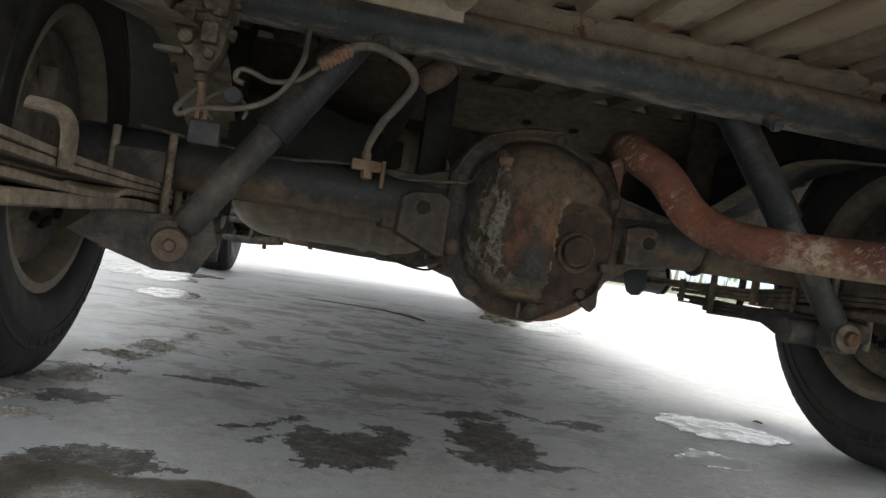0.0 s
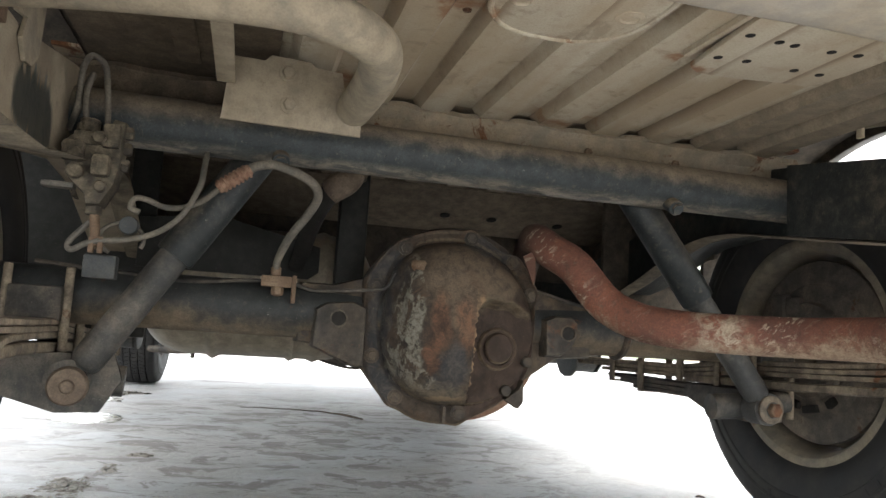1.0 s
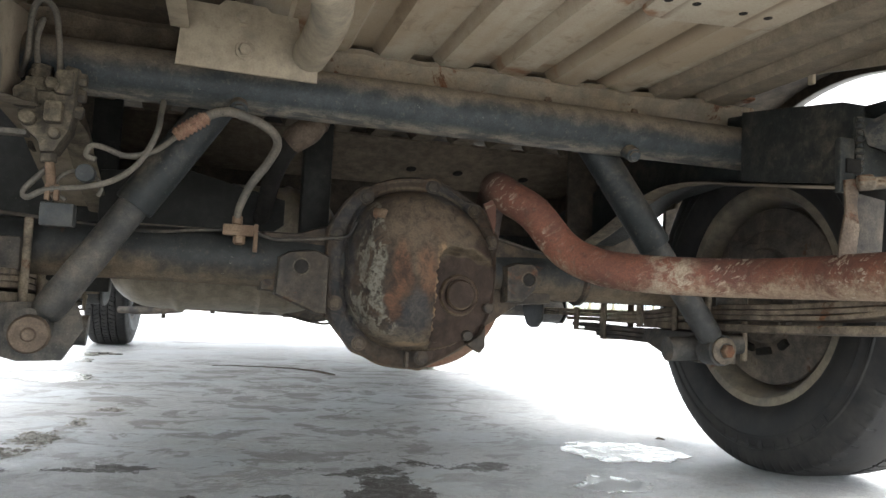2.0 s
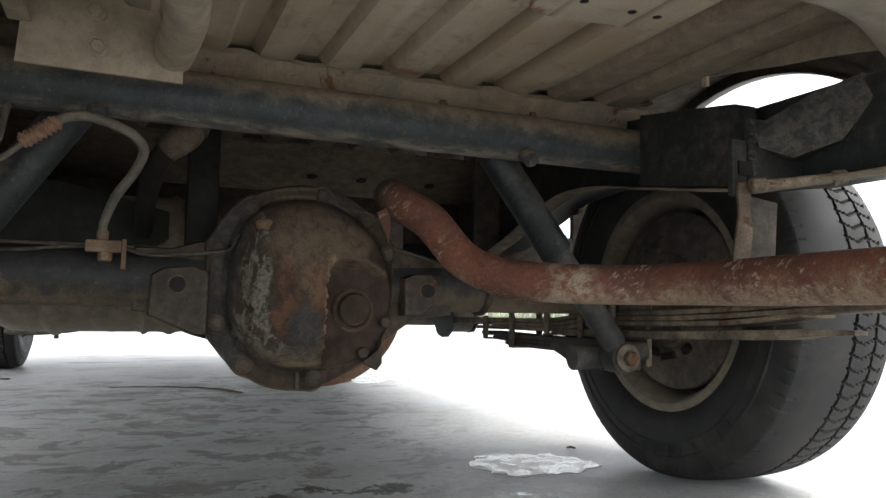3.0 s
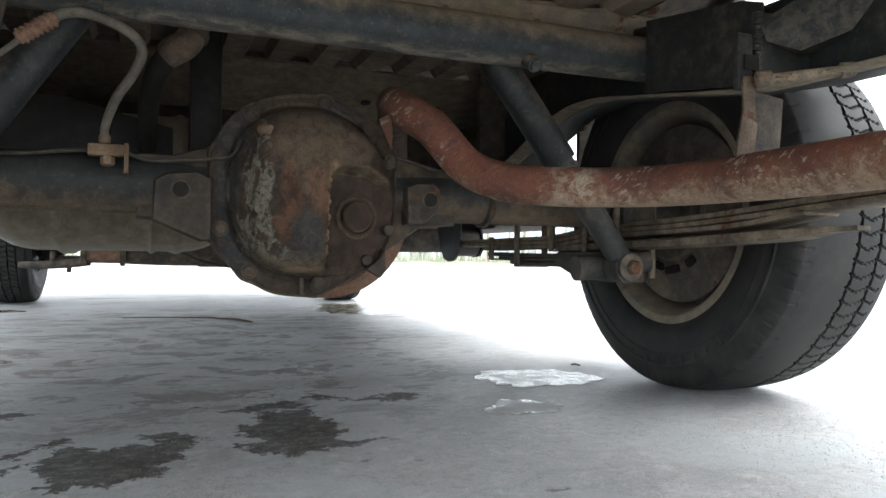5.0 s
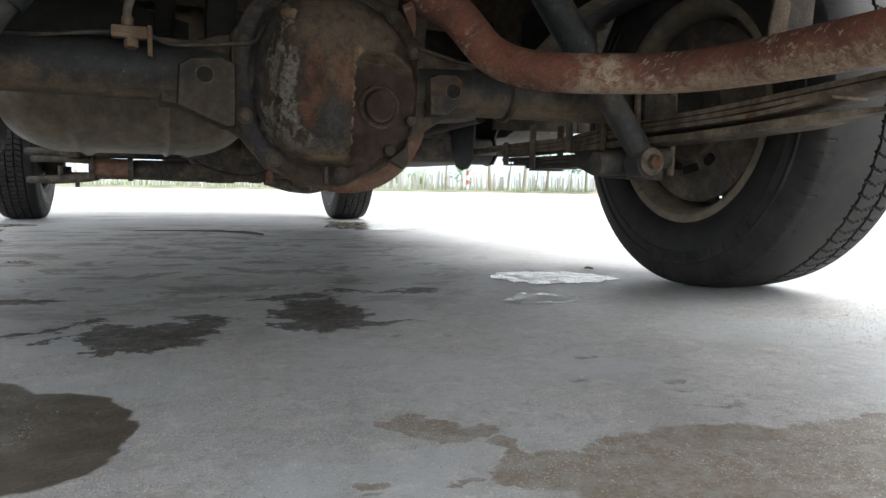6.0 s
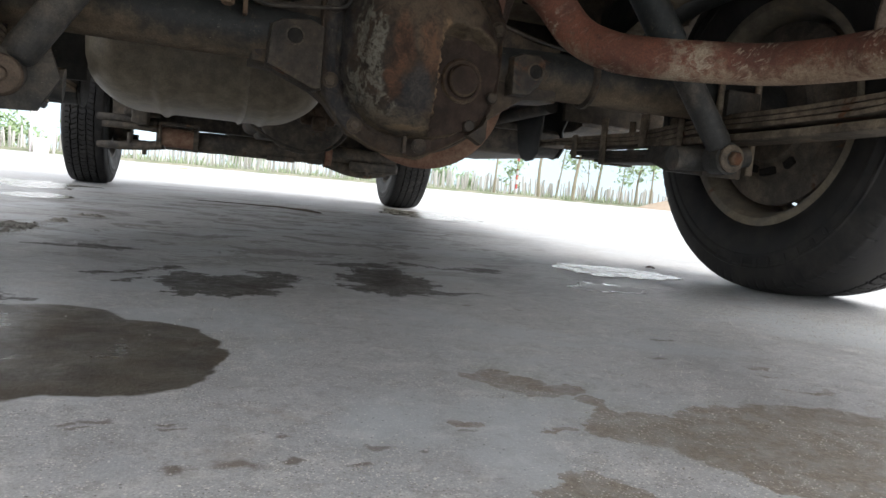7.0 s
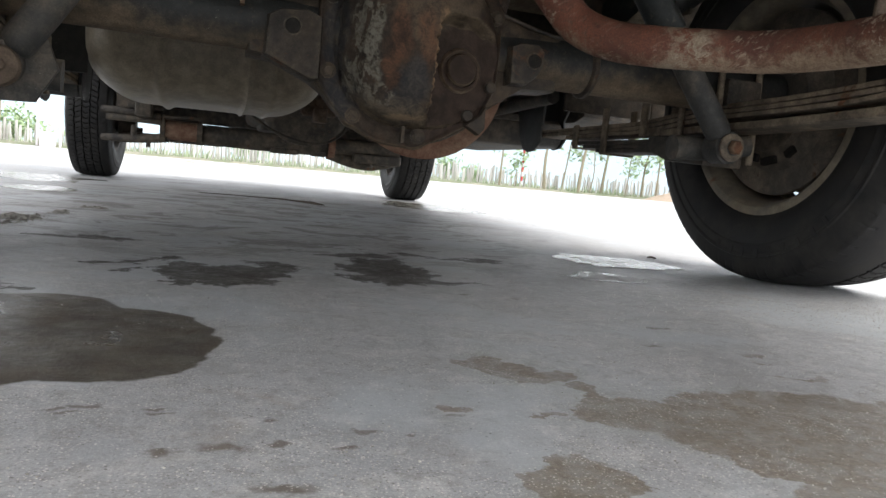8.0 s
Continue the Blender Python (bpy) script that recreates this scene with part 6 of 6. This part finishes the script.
part("rail_bridge", joined(box((-0.55, 2.32, 0.335), (0.70, 2.37, 0.48), 0.01), box((0.30, 2.10, 0.318), (0.66, 2.13, 0.335), 0.004)), M_DARK, truck, "dark pressed crossmember between the rails")
part("brake_conduit", sweep([(0.47, 1.7, 0.345), (0.48, 2.2, 0.335), (0.48, 3.0, 0.33), (0.46, 3.5, 0.33)], 0.016, 14, 6), M_DARK, truck, "dark pipe along the rail")
front = new("front_suspension")
front.parent = truck
tagged(front, "dark dusty front suspension and steering parts")
part("beam", joined(sweep([(-0.32, 3.46, 0.226), (-0.28, 3.46, 0.226), (-0.1, 3.46, 0.224), (0.2, 3.47, 0.226), (0.56, 3.48, 0.23)], [0.034, 0.041, 0.044, 0.044, 0.040], 28, 6), box((-0.02, 3.42, 0.176), (0.10, 3.50, 0.20), 0.008), box((0.16, 3.43, 0.178), (0.22, 3.49, 0.20), 0.006), sweep([(0.24, 3.46, 0.19), (0.34, 3.46, 0.172), (0.44, 3.48, 0.165), (0.56, 3.5, 0.18)], [0.02, 0.03, 0.03, 0.015], 16, 5)), M_FRONT, front, "dark round front cross tube")
part("steering_damper", rod((-0.465, 3.45, 0.232), (-0.31, 3.45, 0.228), 0.040, 24, 0.004), M_RUSTRING, front, "brown rusty steering link sleeve")
for x in (-0.46, -0.315):
    part("sleeve_clamp", lathe([(0.041, -0.01), (0.052, -0.01), (0.052, 0.01), (0.041, 0.01)], toward((x, 3.45, 0.230), (1, 0, 0)), 24, True), M_FRONT, front)
part("sleeve_bracket", joined(box((-0.462, 3.40, 0.278), (-0.304, 3.44, 0.290), 0.003), box((-0.462, 3.40, 0.205), (-0.454, 3.44, 0.280), 0.003), box((-0.312, 3.40, 0.205), (-0.304, 3.44, 0.280), 0.003)), M_FRONT, front)
part("side_arm", joined(sweep([(-0.70, 3.50, 0.292), (-0.60, 3.46, 0.290), (-0.47, 3.45, 0.285)], 0.016, 14, 5), box((-0.60, 3.42, 0.305), (-0.46, 3.46, 0.335), 0.010, 3)), M_DARK, front, "dark upper suspension rod")
part("side_arm", joined(sweep([(-0.70, 3.52, 0.178), (-0.60, 3.48, 0.180), (-0.50, 3.46, 0.188), (-0.44, 3.45, 0.20)], [0.014, 0.018, 0.018, 0.022], 14, 5), rod((-0.575, 3.47, 0.17), (-0.575, 3.47, 0.235), 0.011, 14), rod((-0.515, 3.46, 0.15), (-0.515, 3.46, 0.20), 0.009, 12)), M_DARK, front, "dark lower suspension rod with a ball joint")
part("side_arm", joined(box((0.34, 3.40, 0.165), (0.56, 3.60, 0.21), 0.014, 3), rod((0.42, 3.42, 0.150), (0.42, 3.42, 0.175), 0.012, 14)), M_FRONT, front, "dark pressed suspension arm")
part("tube_clamp", lathe([(0.046, -0.016), (0.056, -0.014), (0.056, 0.014), (0.046, 0.016)], toward((0.245, 3.47, 0.226), (1, 0, 0)), 28, True), M_RUSTRING, front, "rusty tube clamp")
part("track_rod", sweep([(-0.68, 3.47, 0.262), (-0.55, 3.45, 0.262), (-0.45, 3.45, 0.258)], 0.014, 14, 4), M_FRONT, front)
part("track_rod", sweep([(0.30, 3.47, 0.255), (0.5, 3.47, 0.25), (0.68, 3.5, 0.255)], 0.014, 14, 4), M_FRONT, front)
for s in SIDES:
    part("lower_arm", joined(slab([(0.20 * s, 3.75), (0.30 * s, 3.60), (0.66 * s, 3.86), (0.68 * s, 3.95), (0.60 * s, 3.97), (0.22 * s, 3.88)], 0.185, 0.215, "z", 0.008), rod((0.60 * s, 3.9, 0.17), (0.60 * s, 3.9, 0.24), 0.028, 18)), M_FRONT, front, "dark pressed lower arm")
    part("spindle", joined(box((min(0.60 * s, 0.68 * s), 3.88, 0.20), (max(0.60 * s, 0.68 * s), 3.98, 0.44), 0.015), rod((0.58 * s, 3.95, 0.326), (0.70 * s, 3.95, 0.326), 0.05, 24)), M_FRONT, front)
    part("front_bracket", box((min(0.50 * s, 0.56 * s), 3.3, 0.27), (max(0.50 * s, 0.56 * s), 3.7, 0.41), 0.01), M_FRONT, front)

for s in SIDES:
    part("splash_wall", box((min(0.556 * s, 0.614 * s), 1.655, 0.58), (max(0.556 * s, 0.614 * s), 1.665, 0.80), 0.003), M_DARKFLOOR, truck, "dark upper splash wall")
    part("floor_side", box((min(0.600 * s, 0.606 * s), 1.40, 0.50), (max(0.600 * s, 0.606 * s), 3.4, 0.672), 0.001), M_DARKFLOOR, truck, "dark side wall above the rail")
    if s < 0:
        splash = box((-0.862, 1.66, 0.27), (-0.503, 1.675, 0.80), 0.004)
    else:
        splash = joined(box((0.485, 1.66, 0.313), (0.708, 1.675, 0.80), 0.004), box((0.708, 1.66, 0.552), (0.752, 1.675, 0.80), 0.004), box((0.708, 1.66, 0.313), (0.752, 1.675, 0.478), 0.004), box((0.752, 1.66, 0.313), (0.862, 1.675, 0.80), 0.004))
    part("splash_panel", splash, M_DARKFLOOR if s > 0 else M_BLUEDARK, truck, "dark splash panel ahead of the wheel")

# body sides with the wheel arches
ARCH = [(1.22 + 0.452 * math.cos(a), 0.31 + 0.452 * math.sin(a)) for a in np.linspace(math.pi - 0.5, 0.5, 25).tolist()]
for s in SIDES:
    part("body_side", slab([(0.05, 0.64), (0.80, 0.62), *ARCH, (1.64, 0.60), (1.70, 0.66), (4.6, 0.66), (4.6, 1.0), (0.05, 1.0)], min(0.865 * s, 0.885 * s), max(0.865 * s, 0.885 * s), "x", 0.002), M_BODY, truck, "grey body side panel with a wheel arch")
part("front_panel", box((-0.885, 4.60, 0.56), (0.885, 4.62, 1.0), 0.006), M_BODY, truck, "plain grey front body panel")
part("load_deck", box((-0.86, 0.03, 0.82), (0.86, 4.6, 0.86), 0.004), M_DARKFLOOR, truck, "closed deck above the floor")

# ---- the edge of the yard: verge, fence, trees, sign, hills ----
n = Nodes("verge_soil")
v1 = n.noise(1.6, 5, 0.65)
M_VERGE = n.done(n.mix(n.ramp(v1, 0.4, 0.6), (0.14, 0.165, 0.095), (0.25, 0.24, 0.18)), 0.95, 0.0, n.bump(n.noise(14, 4), 0.8, 0.05))
bm = bmesh.new()
rows = []
for j in range(13):
    y = 20.3 + 0.25 * j if j < 8 else 22.3 + (j - 8) * 60
    rows.append([bm.verts.new((-120 + 4 * i, y, 0.0 if j == 0 else 0.05 + 0.05 * noise.noise((i * 1.3, j * 0.7, 0)))) for i in range(81)])
for r, s in zip(rows, rows[1:]):
    for i in range(80):
        bm.faces.new((r[i], r[i + 1], s[i + 1], s[i]))
single("verge", bm, M_VERGE, "green and brown weedy verge along the yard", "verge", kind="structure")

n = Nodes("grass_blades")
M_GRASS = n.done(n.mix(n.island(), (0.19, 0.245, 0.14), (0.36, 0.42, 0.27)), 0.7)
rnd = random.Random(21)
verts, faces = [], []
for _ in range(5200):
    x, y = rnd.uniform(-14, 34), 20.5 + rnd.random() ** 1.5 * 3.4
    thick = 0.5 + noise.noise((x * 0.55, y, 3.0))
    if rnd.random() > 0.35 + 0.9 * thick:
        continue
    h, w, a = rnd.uniform(0.06, 0.16) * (0.8 + 1.3 * max(0, thick)), rnd.uniform(0.008, 0.02), rnd.uniform(0, 3.14)
    dx, dy, lean = w * math.cos(a), w * math.sin(a), rnd.uniform(-0.4, 0.4) * h
    b = len(verts)
    verts += [(x - dx, y - dy, 0.03), (x + dx, y + dy, 0.03), (x + dx * 0.8 + lean * 0.4, y + dy * 0.8, 0.03 + h * 0.6), (x + lean, y, 0.03 + h)]
    faces += [(b, b + 1, b + 2), (b, b + 2, b + 3)]
me = bpy.data.meshes.new("grass")
me.from_pydata(verts, [], faces)
me.materials.append(M_GRASS)
tagged(new("grass", me), "patchy green grass and weeds along the verge", "grass", kind="stuff")

n = Nodes("weathered_paling")
M_PALE = n.done(n.mix(n.random(), n.mix(n.noise(9, 4), (0.36, 0.35, 0.32), (0.52, 0.51, 0.48)), (0.62, 0.61, 0.58)), 0.85)
fence = thing("fence", "low fence of pale weathered stakes behind the yard", "fence", at=(0, 22.2, 0))
stakes = []
for k in range(6):
    w, h = 0.038 + 0.006 * (k % 3), 0.44 + 0.045 * k
    stakes.append(finish(joined(sweep([(0, 0, -0.05), (0.01 * (k - 2.5) / 3, 0, h * 0.6), (0.02 * (k - 2.5) / 3, 0, h)], [w, w * 0.95, w * 0.7], 7, 2, (1, 0.6)))))
    stakes[-1].materials.append(M_PALE)
x = -9.5
while x < 16.5:
    ob = new("stake", stakes[rnd.randrange(6)])
    ob.parent = fence
    ob.matrix_basis = pose(x, rnd.uniform(-0.1, 0.1), 0, rnd.uniform(-3, 3), rnd.uniform(-5, 5), rnd.uniform(0, 360))
    x += rnd.uniform(0.065, 0.12)

n = Nodes("bark")
M_BARK = n.done(n.mix(n.noise(14, 5, 0.6, 0.3, n.stretch(1, 1, 0.25)), (0.16, 0.14, 0.09), (0.34, 0.31, 0.22)), 0.9, 0.0, n.bump(n.noise(30, 4), 0.5, 0.01))
n = Nodes("young_leaves")
M_LEAF = n.done(n.mix(n.island(), (0.15, 0.23, 0.11), (0.29, 0.38, 0.21)), 0.6)


def leaf_cloud(centres, count, spread, rnd, size=(0.05, 0.11)):
    verts, faces = [], []
    for _ in range(count):
        c = rnd.choice(centres)
        p = c + Vector([rnd.gauss(0, spread) for _ in range(3)])
        a = Vector([rnd.uniform(-1, 1) for _ in range(3)]).normalized()
        b = a.orthogonal().normalized()
        l, w = rnd.uniform(*size), rnd.uniform(0.4, 0.6)
        k = len(verts)
        verts += [p - a * l, p + b * l * w, p + a * l, p - b * l * w]
        faces.append((k, k + 1, k + 2, k + 3))
    me = bpy.data.meshes.new("leaves")
    me.from_pydata(verts, [], faces)
    me.materials.append(M_LEAF)
    return me


def tree(x, y, height, girth, lean, leaves, seed, low=1.2):
    rnd = random.Random(seed)
    t = thing("tree", "slender young roadside tree with sparse green leaves", "tree", "young trees behind the yard", (x, y, 0))
    bend = rnd.uniform(-0.06, 0.06)
    line = [Vector((0, 0, -0.05)), Vector((lean * 0.3 + bend, 0, height * 0.3)), Vector((lean * 0.65 - bend, 0.03, height * 0.65)), Vector((lean, 0, height))]
    limbs = [sweep(line, [girth, girth * 0.8, girth * 0.55, girth * 0.25], 9, 6)]
    ends = [line[-1]]
    path = spline(line, 6)
    for k in range(7):
        z = rnd.uniform(low / height, 0.97)
        p = path[int(z * (len(path) - 1))]
        a = rnd.uniform(0, 6.28)
        q = p + Vector((math.cos(a), math.sin(a), rnd.uniform(0.5, 1.2))) * rnd.uniform(0.2, 0.5)
        limbs.append(sweep([p, p.lerp(q, 0.5) + Vector((0, 0, -0.04)), q], [girth * 0.3, girth * 0.2, girth * 0.08], 6, 3))
        ends += [q, p.lerp(q, 0.6)]
    part("trunk", joined(*limbs), M_BARK, t, "thin grey-brown trunk with limbs")
    crown = new("crown", leaf_cloud(ends, int(leaves * 0.7), 0.14, rnd))
    crown.parent = t
    tagged(crown, "loose green leaves")


TREES = [(-4.95, 3.4, 0.07, 0.1, 260, 1.3), (7.8, 2.9, 0.055, 0.12, 40, 2.0), (8.3, 1.15, 0.02, 0.0, 110, 0.45), (9.22, 3.2, 0.08, 0.05, 120, 1.8), (9.80, 2.8, 0.04, 0.35, 120, 1.3),
         (10.32, 3.2, 0.085, 0.4, 200, 1.3), (10.72, 2.2, 0.03, 0.2, 130, 0.9), (11.12, 3.1, 0.075, 0.35, 220, 1.2), (11.95, 2.3, 0.03, 0.2, 140, 0.7),
         (12.52, 3.0, 0.06, 0.3, 240, 1.0), (13.03, 2.8, 0.05, 0.1, 240, 0.9), (14.4, 3.1, 0.06, 0.2, 260, 1.0), (15.8, 3.0, 0.06, -0.1, 280, 0.9), (17.6, 3.3, 0.06, 0.2, 300, 0.8), (19.6, 3.0, 0.06, 0.2, 300, 0.8),
         (22.2, 3.2, 0.07, 0.0, 340, 0.7), (25.2, 3.4, 0.07, 0.2, 360, 0.6), (28.5, 3.5, 0.07, 0.1, 360, 0.6)]
for i, (x, h, g, l, c, low) in enumerate(TREES):
    y = 20.6 + 0.8 * ((i * 7) % 5) / 5
    tree(x * y / 20, y, h, g * 0.68, l, int(c * 1.7), 40 + i, low)

def bush(x, y, r, h, count, seed):
    rnd = random.Random(seed)
    b = thing("bush", "rounded green bush beyond the fence", "bush", "bushes behind the fence", (x, y, 0))
    stems, ends = [], []
    for k in range(9):
        a = rnd.uniform(0, 6.28)
        q = Vector((math.cos(a) * r * rnd.uniform(0.2, 0.8), math.sin(a) * r * rnd.uniform(0.2, 0.8), h * rnd.uniform(0.45, 0.95)))
        stems.append(sweep([(0, 0, -0.05), q * 0.5, q], [0.03, 0.02, 0.01], 5, 2))
        ends += [q, q * 0.7]
    part("stems", joined(*stems), M_BARK, b)
    crown = new("crown", leaf_cloud(ends, count, r * 0.3, rnd, (0.07, 0.16)))
    crown.parent = b


bush(15.6, 44, 0.7, 0.8, 500, 71)
bush(14.7, 46, 0.9, 1.5, 500, 72)
bush(-9.0, 40, 1.5, 1.3, 800, 73)
bush(-6.0, 42, 1.2, 1.1, 700, 74)
bush(2.0, 44, 1.5, 1.2, 800, 75)
bush(33.0, 30, 1.8, 2.2, 900, 76)

n = Nodes("sign_white")
M_SIGN = n.done(n.mix(n.noise(5), (0.62, 0.58, 0.58), (0.72, 0.68, 0.68)), 0.5)
n = Nodes("sign_bars")
# the bars' red is paled: distance haze is mixed into the colour
M_SIGNBAR = n.done(n.mix(n.noise(20), (0.58, 0.44, 0.46), (0.64, 0.50, 0.52)), 0.5)
sign = thing("notice_board", "pale notice board on two white posts with red lines paled by haze", "sign", at=(-3.93, 20.4, 0))
for dx in (-0.27, 0.24):
    part("post", rod((dx, 0, 0), (dx, 0, 1.15), 0.03, 12), M_SIGN, sign)
part("board", box((-0.22, -0.02, 0.62), (0.2, 0.02, 1.06), 0.006), M_SIGN, sign)
for k in range(4):
    part("bar", box((-0.16, -0.026, 0.94 - 0.08 * k), (0.14 - 0.05 * (k % 2), -0.022, 0.97 - 0.08 * k), 0.0), M_SIGNBAR, sign)
part("plinth", box((-0.2, -0.12, 0), (0.14, 0.12, 0.36), 0.01), M_SIGN, sign)

n = Nodes("pole_red")
M_RED = n.done(n.mix(n.noise(12), (0.50, 0.05, 0.05), (0.60, 0.09, 0.08)), 0.5)
pole = thing("marker_pole", "red and white striped marker pole", "pole", at=(9.0, 21.2, 0.1))
for k in range(8):
    part("band", rod((0, 0, 0.14 * k), (0, 0, 0.14 * k + 0.138), 0.035, 12, 0.001), M_RED if k % 2 else M_SIGN, pole)

n = Nodes("gravel_heap")
M_HEAP = n.done(n.mix(n.noise(30, 5), (0.24, 0.19, 0.14), (0.42, 0.35, 0.27)), 0.95, 0.0, n.bump(n.noise(40, 5), 0.8, 0.03))
bm = bmesh.new()
bmesh.ops.create_grid(bm, x_segments=48, y_segments=24, size=1)
for v in bm.verts:
    d = max(0, 1 - v.co.length ** 2)
    v.co = Vector((v.co.x * 1.9, v.co.y * 0.9, 0.36 * d * (1 + 0.35 * noise.noise(v.co * 3.1)) + 0.03 * d * noise.noise(v.co * 14) - 0.01))
heap = single("gravel_heap", bm, M_HEAP, "low brown gravel heap at the edge of the yard", "gravel heap")
heap.location = (14.6, 20.1, 0)

# hazy hills, the haze mixed into their pale blue colour
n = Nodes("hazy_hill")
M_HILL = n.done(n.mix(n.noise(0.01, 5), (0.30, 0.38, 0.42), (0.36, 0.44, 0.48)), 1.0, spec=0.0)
bm = bmesh.new()
rows = [[], []]
for i in range(161):
    a = radians(-70 + i)
    x, y = 620 * math.sin(a), 620 * math.cos(a)
    h = 42 + 34 * soft(a, radians(17), radians(34)) + 7 * noise.noise((i * 0.06, 0, 0)) + 5 * noise.noise((i * 0.17, 4, 0)) + 1.2 * noise.noise((i * 0.7, 9, 0))
    rows[0].append(bm.verts.new((x, y, -2)))
    rows[1].append(bm.verts.new((x * 1.15, y * 1.15, h)))
for i in range(160):
    bm.faces.new((rows[0][i], rows[0][i + 1], rows[1][i + 1], rows[1][i]))
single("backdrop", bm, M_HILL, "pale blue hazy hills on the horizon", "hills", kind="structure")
